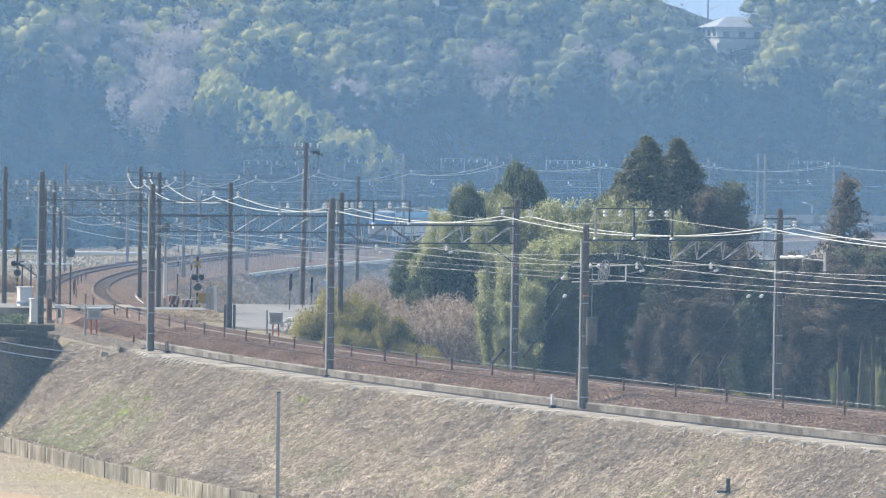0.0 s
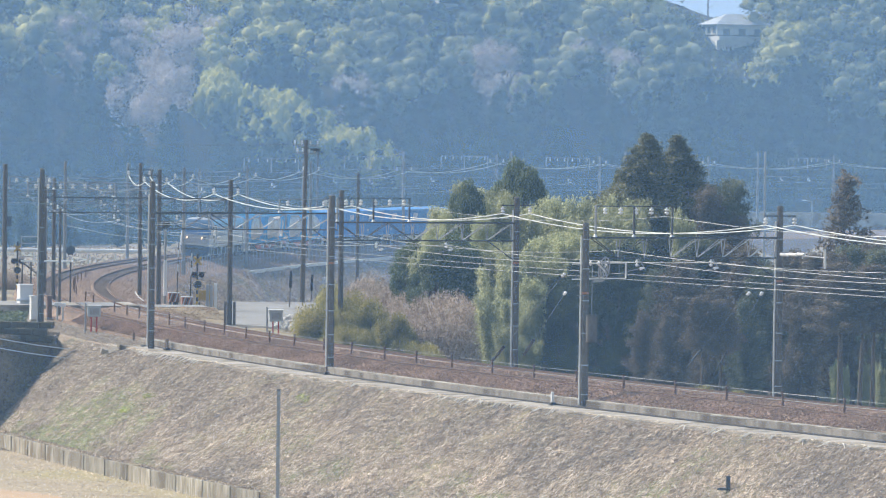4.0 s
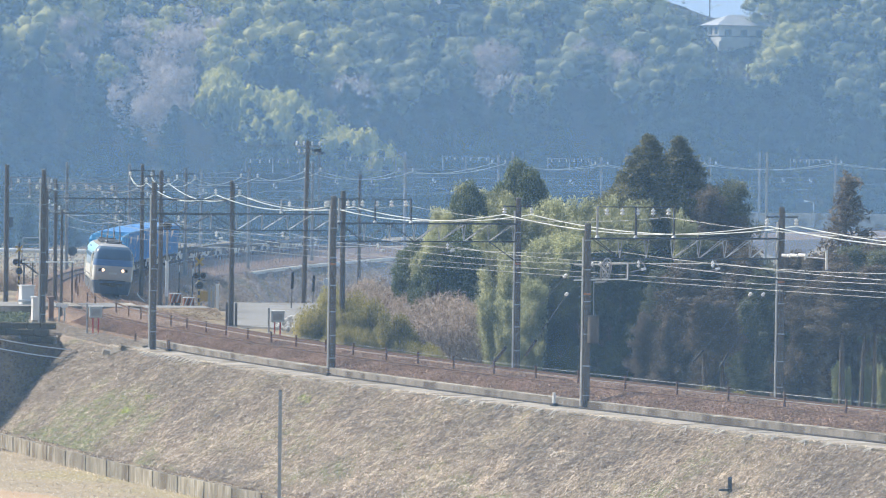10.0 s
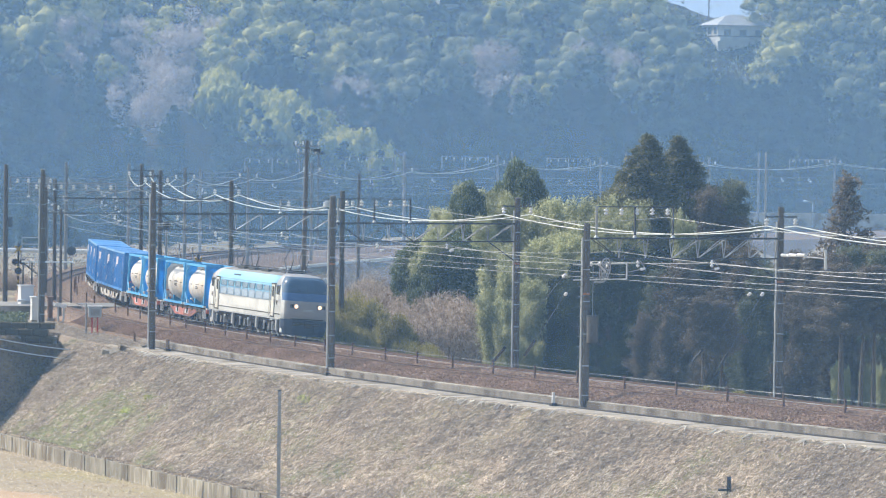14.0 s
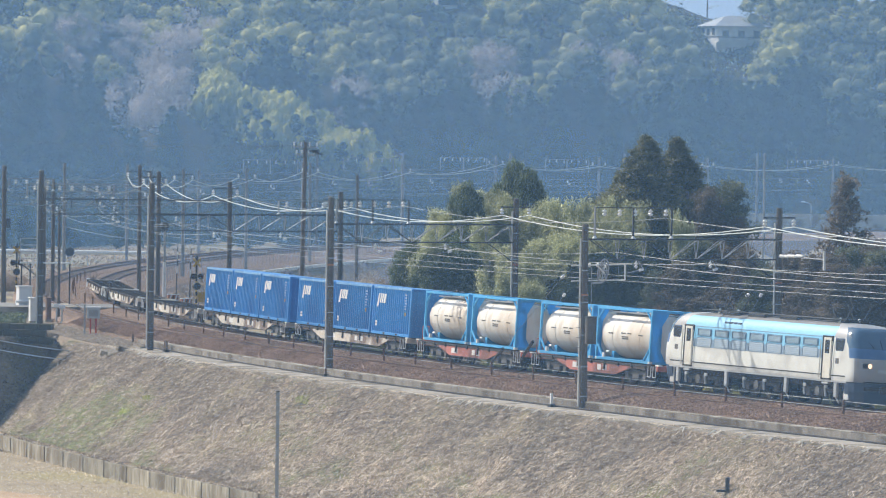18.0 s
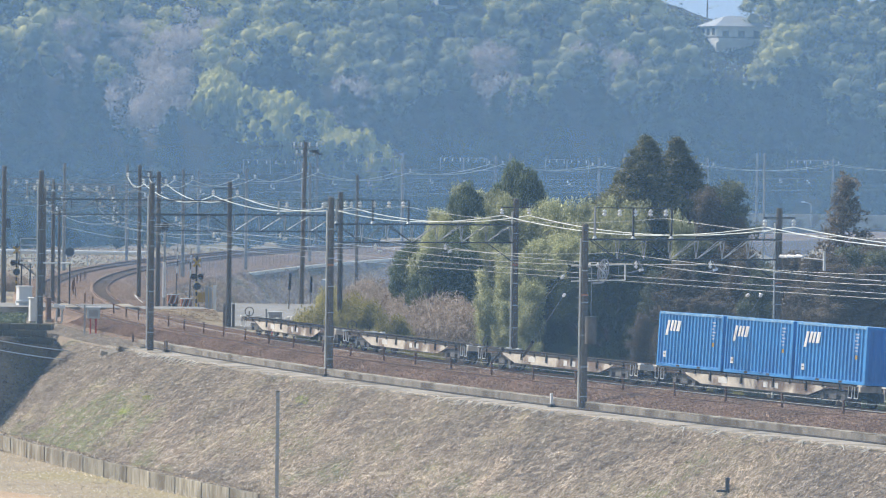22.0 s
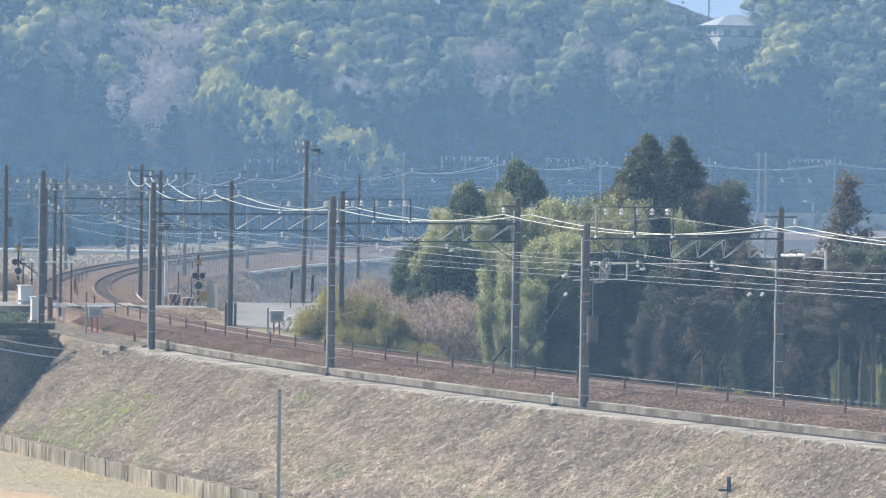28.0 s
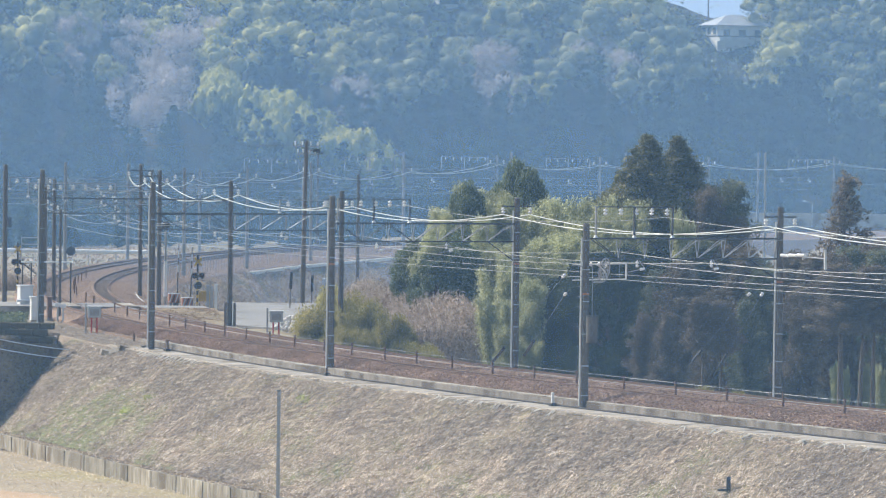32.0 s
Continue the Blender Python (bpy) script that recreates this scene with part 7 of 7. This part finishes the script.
# utility pole with crossarms and a street cable
up = thing("utility_pole", "tall weathered utility pole with crossarms, insulators and a switch", "utility pole", pose(-10.8, 397.0, -3.6, 0, 0.9, 0))
part("shaft", rodded((0, 0, -0.5), (0, 0, 14.8), 0.21, 0.14, 16), M["wood_pole"], up)
for z, w in ((14.3, 0.95), (13.7, 0.75)):
    arm = part("crossarm", boxed(-w, w, -0.06, 0.06, z, z + 0.1, 0.01), M["steel"], up)
    for k in (-w + 0.08, -w / 3, w / 3, w - 0.08):
        part("insulator", insulator(bmesh.new(), (k, 0, z + 0.1), 1, 0.08), M["porcelain"], arm)
part("switch", boxed(0.5, 1.05, -0.25, 0.25, 13.95, 14.2, 0.06), M["black"], up, "black pole-top switch")
part("switch_arm", rodded((0.0, 0, 14.2), (1.4, 0, 13.8), 0.05, None, 6), M["dark_steel"], up)
for k in range(10):
    part("step_bolt", rodded((0, 0, 2.5 + k * 0.9), ((-1) ** k * 0.34, 0, 2.5 + k * 0.9), 0.016, None, 5), M["steel"], up)
for dz in (0.0,):
    c = thing("overhead_cable", "single dark cable running off from the utility pole", "cable")
    v, q = tube(sagging((-10.5, 397.0, 10.9), (-52.0, 470.0, 11.8), 0.7, 20), 0.022, 5)
    put("cable", fast_mesh("cable", v, q), M["black_wire"], c)
for x, y, z0, z1 in ((-10.8, 365.3, -1.0, 1.95), (-9.7, 380.0, -2.6, 1.3)):
    ob = thing("marker_post", "thin post with a dark padded top", "post", pose(x, y, z0, 0, 2, 0), "padded posts")
    part("stem", rodded((0, 0, -0.3), (0, 0, z1 - z0 - 1.2), 0.045, None, 8), M["wood_pole"], ob)
    part("pad", rodded((0, 0, z1 - z0 - 1.2), (0, 0, z1 - z0), 0.11, 0.10, 10), M["black"], ob)

# line fence along the inside of the far curve
ff = thing("line_fence", "grey mesh fence along the far embankment", "fence")
pst = bpy.data.meshes.new("fence_post")
bm = boxed(-0.022, 0.022, -0.022, 0.022, -0.3, 1.40)
bm.to_mesh(pst)
bm.free()
pst.materials.append(M["steel"])
for s in np.arange(-96, 66, 1.6):
    put("post", pst, None, ff, at=pose(*spot(s, -3.6, -0.75), 0, 0, turn(s)))
for z in (0.62, 0.2, -0.25):
    v, q = tube([spot(s, -3.6, z) for s in np.arange(-96, 66, 3.0)], 0.022 if z > 0.5 else 0.010, 4)
    put("rail", fast_mesh("rail", v, q), M["steel"], ff)
kerb2 = sweep("slope_kerb", [(-5.75, -1.3), (-5.7, -1.02), (-5.55, -1.0), (-5.5, -1.3)], -70, 12, M["stake"], 3.0)
tagged(kerb2, "pale concrete kerb on the far embankment", "kerb", kind="structure")
cv = thing("culvert_head", "blue-grey culvert headwall in the far slope", "culvert", pose(*spot(-10, -9.0, -3.0), 0, 0, turn(-10)))
part("wall", boxed(-0.9, 0.9, -0.3, 0.3, -0.5, 0.9, 0.03), M["grey_box"], cv)

# long white road barrier beyond the outer track
gr = thing("guard_rail", "long white steel guard rail beyond the tracks", "guard rail")
for k in range(14):
    x = -62 + k * 2.6
    part("post", boxed(x - 0.06, x + 0.06, 487.9 - 0.18 * k, 488.05 - 0.18 * k, -1.2, 0.45), M["white_steel"], gr)
v, q = tube([(-64 + k * 2.6, 487.8 - 0.18 * k, 0.25) for k in range(15)], 0.2, 8)
put("beam", fast_mesh("beam", v, q), M["white_steel"], gr)

# ---------- fittings on the near gantries ----------
# grey cylinder and tension wheel on the pole by the path
p = spot(244.45, 6.78)
ob = thing("transformer", "grey cylindrical weight case hung on the pole", "weight case", pose(p.x + 0.30, p.y - 0.4, 2.34))
part("case", rodded((0, 0, 0), (0, 0, 1.22), 0.265, None, 20), M["pole"], ob)
part("lid", rodded((0, 0, 1.22), (0, 0, 1.28), 0.285, None, 20), M["dark_steel"], ob)
for z in (0.2, 1.0):
    part("strap", boxed(-0.34, 0.0, 0.20, 0.26, z, z + 0.06), M["dark_steel"], ob)
part("rod", rodded((0, 0, 1.3), (0, 0, 3.6), 0.015, None, 6), M["steel"], ob)
ob = thing("tension_wheel", "spoked balance wheel tensioning the overhead wire", "balance wheel", pose(p.x + 0.85, p.y - 0.3, 5.75, 8, 0, 62))
for r0 in (0.55, 0.36):
    v, q = tube([(r0 * math.cos(a), 0, r0 * math.sin(a)) for a in np.linspace(0, 6.2832, 25)], 0.035, 6)
    put("rim", fast_mesh("rim", v, q), M["steel"], ob)
for k in range(4):
    a = k * math.pi / 4
    part("spoke", rodded((-0.52 * math.cos(a), 0, -0.52 * math.sin(a)), (0.52 * math.cos(a), 0, 0.52 * math.sin(a)), 0.025, None, 6), M["steel"], ob)
part("bracket", boxed(-0.9, 0.0, -0.04, 0.04, -0.6, -0.52), M["steel"], ob)
part("arm", rodded((-0.8, 0, 0.3), (0.1, 0, -0.1), 0.05, None, 6), M["white_steel"], ob)
# anchor link with long insulators past the far pole
ob = thing("wire_anchor", "white rod insulators and yoke in the overhead wire", "insulator", pose(*spot(244.4, -3.5, 6.42), 0, -2, turn(244.5)))
for x in (0.2, 1.0, 1.8):
    part("rod_insulator", rodded((x, 0, 0), (x + 0.68, 0, -0.03), 0.085, 0.075, 12), M["porcelain"], ob)
part("yoke", boxed(4.4, 4.48, -0.05, 0.05, -0.7, 0.2), M["white_steel"], ob)
part("link", rodded((2.5, 0, -0.1), (4.4, 0, -0.2), 0.03, None, 6), M["steel"], ob)
# the same on the near side: a rectangular yoke
ob = thing("wire_yoke", "white rectangular steel yoke on the overhead wire", "yoke", pose(*spot(244.3, 4.6, 5.3), 0, 0, turn(244) - 90))
bm = bmesh.new()
rod(bm, (0, 0, 0), (0, 0, 0.72), 0.035, None, 6)
rod(bm, (0, 0, 0.72), (2.8, 0, 0.66), 0.025, None, 6)
rod(bm, (0, 0, 0), (2.8, 0, -0.05), 0.025, None, 6)
part("frame", bm, M["white_steel"], ob)
for k in range(4):
    part("disc", rodded((1.0 + 0.42 * k, 0, 0.69), (1.08 + 0.42 * k, 0, 0.69), 0.12, 0.06, 10), M["porcelain"], ob)

# guy wires with padded feet behind the far poles
GUYS = (((5.88, 247.0, 5.28), (2.64, 260.0, 0.53), 0.842), ((5.94, 247.0, 4.39), (4.16, 257.0, 0.97), 0.761), ((15.42, 258.0, 4.15), (12.8, 262.0, 0.54), 0.833), ((16.07, 258.0, 4.16), (14.15, 262.0, 0.27), 0.808))
for a, b, f in GUYS:
    g = thing("guy_wire", "slanting guy wire with a white insulator and padded foot", "guy wire", group="guy wires")
    A, B = Vector(a), Vector(b)
    part("wire", rodded(A, A.lerp(B, 1.12), 0.008, None, 5), M["steel"], g)
    bm = bmesh.new()
    for k in (0.0, 0.02):
        bead(bm, A.lerp(B, k), 0.09, 0.07)
    part("insulator", bm, M["porcelain"], g)
    part("pad", rodded(A.lerp(B, f), B, 0.08 if a[0] < 10 else 0.06, None, 10), M["black"] if a[0] < 10 else M["dark_steel"], g)
    if a[0] > 10:
        # thin pale rod added as the sunlit edge of the pad
        part("pad_edge", rodded(A.lerp(B, f) + Vector((-0.05, -0.03, 0.0)), B + Vector((-0.05, -0.03, 0.0)), 0.020, None, 6), M["lit_grey"], g)

# slender steel posts on the slope, and small markers by the track
for x, y, z0, h in ((-7.75, 246.6, -5.9, 5.45), (12.2, 217.0, -3.0, 0.64)):
    ob = thing("slope_post", "slender grey steel post standing on the slope", "post", pose(x, y, z0), "posts on the slope")
    part("stem", boxed(-0.085, 0.085, -0.085, 0.085, -0.4, h, 0.01), M["steel"] if h > 3 else M["dark_steel"], ob)
    part("cap", boxed(-0.09, 0.09, -0.09, 0.09, h, h + 0.05, 0.01), M["dark_steel"], ob)
ob = thing("small_box", "small dark box fixed to the slope post", "box", pose(11.95, 216.95, -3.2))
part("case", boxed(-0.22, 0.17, -0.08, 0.08, 0.28, 0.38, 0.02), M["dark_steel"], ob)
for s, off, z, h, c in ((242.2, 7.3, -0.72, 0.62, "white_box"), (258.3, -3.6, -0.75, 0.85, "white_box"), (184.6, 7.3, -0.72, 0.6, "sleeper"), (185.3, 7.4, -0.72, 0.65, "sleeper"), (175.5, 7.0, -0.72, 0.6, "sleeper"), (213.4, 7.1, -0.72, 0.40, "sleeper")):
    ob = thing("kilometre_post", "short marker post beside the service path", "post", pose(*spot(s, off, z), 0, 0, turn(s)), "short posts by the path")
    part("stem", boxed(-0.06, 0.06, -0.06, 0.06, -0.1, h, 0.015), M[c], ob)
    part("foot", boxed(-0.16, 0.16, -0.14, 0.14, -0.1, 0.12, 0.02), M["black"], ob)

# cables crossing low in front of the bank
for dz, n in ((0.0, 0), (-0.55, 1)):
    c = thing("low_cable", "pale cable slung across the shaded bank", "cable", group="low cables")
    v, q = tube(sagging((-30.0, 290.0, 1.3 + dz), (-22.3, 308.6, -1.3 + dz), 0.25, 12), 0.03, 5)
    put("cable", fast_mesh("cable", v, q), M["white_steel"], c)

concrete_pole(0, 0, -3.0, 10.40, 0.10, steps=False, mat="steel", name="slim_mast", at=(29.40, 470.0, -3.0))

# street lamp and low wall beyond the far curve
ob = thing("street_lamp", "tall pale street lamp beyond the railway", "street lamp", pose(49.5, 690.0, -4.0))
part("mast", rodded((0, 0, 0), (0, 0, 7.0), 0.1, 0.07, 8), M["steel"], ob)
part("arm", rodded((0, 0, 6.95), (-0.9, 0, 7.2), 0.05, None, 6), M["steel"], ob)
part("head", boxed(-1.3, -0.8, -0.12, 0.12, 7.12, 7.25, 0.02), M["white_steel"], ob)
lw = flat_piece("low_wall", [(20, 745), (140, 745), (140, 746), (20, 746)], 0.7, "concrete", "long pale wall beyond the far curve", "wall", 5.0)

# ---------- grass, straw and loose ballast ----------
WEEDS = ((197.0, 12.7, 0.6), (197.0, 11.6, 0.4), (218.5, 10.0, 0.7))  # along, off, reach
rs = np.random.RandomState(77)
WX = np.concatenate([rs.uniform(8, 62, 16000), rs.uniform(-66, -14, 9000)])
WY = np.concatenate([rs.uniform(322, 520, 16000), rs.uniform(335, 570, 9000)])
_, wo = track_off(WX, WY)
ok = (np.abs(wo) > 9)
P = np.c_[WX, WY, ground_height(WX, WY) + 0.1][ok]
v, q = cards(P, 0.11, rs, 2.4, -0.3)
tagged(put("weeds", fast_mesh("weeds", v, q), M["tuft_tan"]), "dry brown weeds on the plain beside the railway", "weeds", kind="stuff")


def scatter(n, s0, s1, o0, o1, height):
    s, o = rs.uniform(s0, s1, n), rs.uniform(o0, o1, n)
    x, y = on_line(s, o)
    return np.c_[x, y, height(s, o)], s, o


def straws(P, s, fall, angle, spread, size, wide, lift):
    """Cut blades lying on a bank that falls outwards by 'fall', turned by an angle from the line."""
    n = len(P)
    h = np.interp(s, S, HEAD)
    T = np.c_[np.cos(h), np.sin(h), 0 * h]
    D = np.c_[np.sin(h), -np.cos(h), -fall + 0 * h]
    D /= np.linalg.norm(D, axis=1)[:, None]
    N = np.cross(D, T)
    N *= np.sign(N[:, 2:3])
    a = angle + rs.normal(0, spread, n)
    A = T * np.cos(a)[:, None] + D * np.sin(a)[:, None] + N * rs.normal(0, 0.22, (n, 1))
    B = np.cross(N, A) + N * rs.normal(0, 0.35, (n, 1))
    k = rs.uniform(0.5, 1.4, (n, 1))
    A, B = A * size * k, B * wide
    C = P + N * rs.uniform(0.0, lift, (n, 1))
    V = np.stack([C - A, C - B, C + A, C + B], 1).reshape(-1, 3)
    return V, np.arange(4 * n).reshape(-1, 4)


P, s, o = scatter(270000, 166, 286, 8.85, 15.72, lambda s, o: -0.80 - (o - 8.7) * 0.684)
lush = np.array([noise.noise(Vector((a * 0.07, b * 0.25, 5.0))) + 0.5 * noise.noise(Vector((a * 0.3, b * 0.6, 2.0))) for a, b in zip(s, o)])
pick = lush + rs.normal(0, 0.16, len(s))
green, grey = pick > np.interp(s, [195, 215, 240, 258], [0.20, 0.34, 0.46, 0.75]), pick < -0.08 + 0.45 * np.clip(1 - (o - 8.85) / 3.2, 0, 1)
for sel, mat, label in ((~green & ~grey, "tuft", "short dry straw-coloured grass on the slope"), (grey, "tuft_grey", "withered grey grass on the slope"), (green, "tuft_green", "short green grass patches on the slope")):
    v, q = straws(P[sel], s[sel], 0.684, 1.75, 0.85, 0.105, 0.016, 0.09)
    tagged(put("grass", fast_mesh("grass", v, q), M[mat]), label, "grass", kind="stuff")
# uneven lumps of taller stubble
P, s, o = scatter(9000, 168, 286, 9.0, 15.6, lambda s, o: -0.80 - (o - 8.7) * 0.684)
V0, Q0 = [], []
for k in range(9):
    jit = rs.normal(0, 0.10, (len(P), 3)) * [1, 1, 0.35] + [0, 0, 0.05]
    v, q = straws(P + jit, s, 0.684, 1.9, 0.5, 0.12, 0.018, 0.10)
    V0.append((v, q))
v, q = merged(V0)
tagged(put("grass", fast_mesh("grass", v, q), M["tuft"]), "matted clumps of cut grass on the slope", "grass", kind="stuff")
# bleached straw left in swathes low on the slope
P, s, o = scatter(60000, 205, 286, 10.4, 15.6, lambda s, o: -0.78 - (o - 8.7) * 0.684)
swathe = np.array([noise.noise(Vector((a * 0.9, b * 1.3, 3.0))) + 0.5 * noise.noise(Vector((a * 2.6, b * 3.2, 8.0))) for a, b in zip(s, o)])
sel = swathe + np.interp(s, [205, 240, 260], [-0.2, 0.0, 0.12]) + np.interp(o, [10.4, 12.0, 15.0], [-0.2, 0.0, 0.16]) > 0.24
v, q = straws(P[sel], s[sel], 0.684, 1.75, 0.9, 0.12, 0.018, 0.12)
tagged(put("grass", fast_mesh("grass", v, q), M["straw_pale"]), "bleached straw in swathes on the slope", "grass", kind="stuff")
for s_, o_, r_ in WEEDS:
    n = int(150 * r_)
    c = np.array(spot(s_, o_, -0.78 - (o_ - 8.7) * 0.684))
    a, d = rs.uniform(0, 6.28, n), np.sqrt(rs.uniform(0, 1, n)) * r_
    v, q = cards(c + np.c_[np.cos(a) * d, np.sin(a) * d * 1.4, rs.uniform(0, 0.14, n) + np.sin(a) * d * 0.25], 0.05, rs, 1.8, -0.2)
    tagged(put("weed_patch", fast_mesh("weed_patch", v, q), M["weed"]), "small patch of fresh green weeds on the dry slope", "weeds", "weed patches")
P, s, o = scatter(2600, 176, 286, 8.62, 8.95, lambda s, o: -0.77 + 0 * s)
v, q = straws(P, s, 0.1, 1.75, 0.8, 0.12, 0.016, 0.05)
tagged(put("grass", fast_mesh("grass", v, q), M["tuft"]), "straw lying along the path's edge", "grass", kind="stuff")
P, s, o = scatter(9000, 146, 180, 6.5, 9.6, lambda s, o: np.interp(o, [6.3, 7.2, 8.6, 10.4], [-0.65, -0.60, -0.82, -2.04]))
v, q = straws(P, s, 0.3, 1.2, 1.0, 0.09, 0.02, 0.06)
tagged(put("grass", fast_mesh("grass", v, q), M["tuft_grey"]), "trodden dry grass on the verge", "grass", kind="stuff")
P, s, o = scatter(30000, 176, 300, 16.3, 34, lambda s, o: -6.48 + 0 * s)
v, q = straws(P, s, 0.0, 0.3, 0.5, 0.20, 0.02, 0.03)
tagged(put("grass", fast_mesh("grass", v, q), M["straw"]), "sparse dry grass on the field", "grass", kind="stuff")
# fringe of dead grass hanging over the toe wall
P, s, o = scatter(9000, 174, 290, 15.6, 15.95, lambda s, o: -5.66 + 0 * s)
P = P[rs.rand(len(P)) < 0.35 + 0.5 * np.sin(s * 0.9) * np.sin(s * 0.37)]
v, q = cards(P + [0, 0, -0.02], 0.03, rs, 4.0, 0.5)
tagged(put("grass", fast_mesh("grass", v, q), M["tuft"]), "dead grass hanging over the toe wall", "grass", kind="stuff")
P, s, o = scatter(30000, 166, 184, 9.8, 20, lambda s, o: np.clip(-0.55 - np.clip(s - (167.0 + np.clip(o - 9.6, 0, 8) * 0.9), 0, 99) * 0.95, -6.6, 0))
v, q = cards(P, 0.05, rs, 2.4, -0.1)
tagged(put("grass", fast_mesh("grass", v, q), M["leaf_brown"]), "coarse grass on the shaded bank", "grass", kind="stuff")
P, s, o = scatter(90000, -110, 108, -12.5, -5.2, lambda s, o: -1.0 - np.clip(-o - 5.0, 0, 99) / 1.7)
clump = np.array([noise.noise(Vector((a * 0.22 + b * 0.75, b * 0.28, 9.0))) + 0.6 * noise.noise(Vector((a * 0.6 + b * 1.6, b * 0.6, 4.0))) for a, b in zip(s, o)]) + rs.normal(0, 0.10, len(s))
for sel, mat, label, sz, up in ((clump > 0.20, "twig_pink", "long dry grass in pale clumps on the far embankment", 0.062, 0.22), ((clump <= 0.20) & (clump > -0.16), "tuft_tan", "short brown weeds on the far embankment", 0.034, 0.06), (clump <= -0.16, "tuft_grey", "withered grey weeds in the hollows of the far embankment", 0.03, 0.03)):
    v, q = cards(P[sel] + np.c_[np.zeros((sel.sum(), 2)), rs.uniform(0.02, 1.0, sel.sum()) * up], sz, rs, 4.6, -0.2)
    tagged(put("grass", fast_mesh("grass", v, q), M[mat]), label, "grass", kind="stuff")
P, s, o = scatter(2600, 134.8, 141.0, -5.5, -1.4, lambda s, o: np.interp(s, (134.6, 136.0, 138.5, 141.0), (-0.075, -0.16, -0.55, -1.0)))
P = P[rs.rand(len(P)) < 0.35 + 0.6 * (np.sin(s * 1.7 + o * 2.1) > 0)]
v, q = cards(P + [0, 0, 0.02], 0.035, rs, 3.0, 0.0, 0.5)
tagged(put("grass", fast_mesh("grass", v, q), M["tuft_tan"]), "thin dry grass beside the crossing lane", "grass", kind="stuff")
P, s, o = scatter(88000, 152, 286, 4.8, 6.5, lambda s, o: np.interp(o, [4.72, 4.95, 5.25, 5.55, 6.46], [-0.12, 0.02, 0.085, 0.05, -0.40]))
P2, s, o = scatter(34000, 165, 286, 1.2, 3.0, lambda s, o: np.interp(o, [0.7, 1.5, 1.9, 2.5, 3.3], [-0.095, -0.07, -0.16, -0.20, -0.165]))
P3, s3, o3 = scatter(90000, -60, 165, -4.6, 6.3, lambda s, o: np.interp(o, [-4.6, -3.2, -1.9, -1.5, -0.7, 0.7, 1.5, 1.9, 2.5, 3.3, 4.7, 5.45, 5.9, 6.46], [-0.95, -0.66, -0.26, -0.20, -0.165, -0.095, -0.07, -0.16, -0.20, -0.165, -0.085, -0.05, -0.09, -0.41]))
P3 = P3[(np.abs(o3) > 0.75) & (np.abs(o3 - APART) > 0.75)]
P4 = []
for mid in (0.0, APART):
    A4, s4, o4 = scatter(16000, -40, 165, mid - 0.46, mid + 0.46, lambda s, o: -0.125 + 0 * s)
    A4[:, 2] += 0.06 * (o4 - mid)
    P4.append(A4)
for Q3, sz, label in ((np.concatenate([P, P2]), 0.038, "loose rust-stained ballast stones"), (P3, 0.026, "fine rust-stained ballast along the far curve"), (np.concatenate(P4), 0.024, "grimy ballast between the far rails")):
    v, q = cards(Q3 + [0, 0, 0.015], sz, rs, 1.15)
    tagged(put("ballast_stones", fast_mesh("ballast_stones", v, q), M["stones_grimy"] if "grimy" in label else M["stones"]), label, "ballast", kind="stuff")


# ---------- what moves ----------
def motions():
    times = [k * 0.5 for k in range(65)]
    for ob, back, base, local in RIDERS:
        walk(ob, [(t, ride(back, base, t, local)) for t in times])


motions()
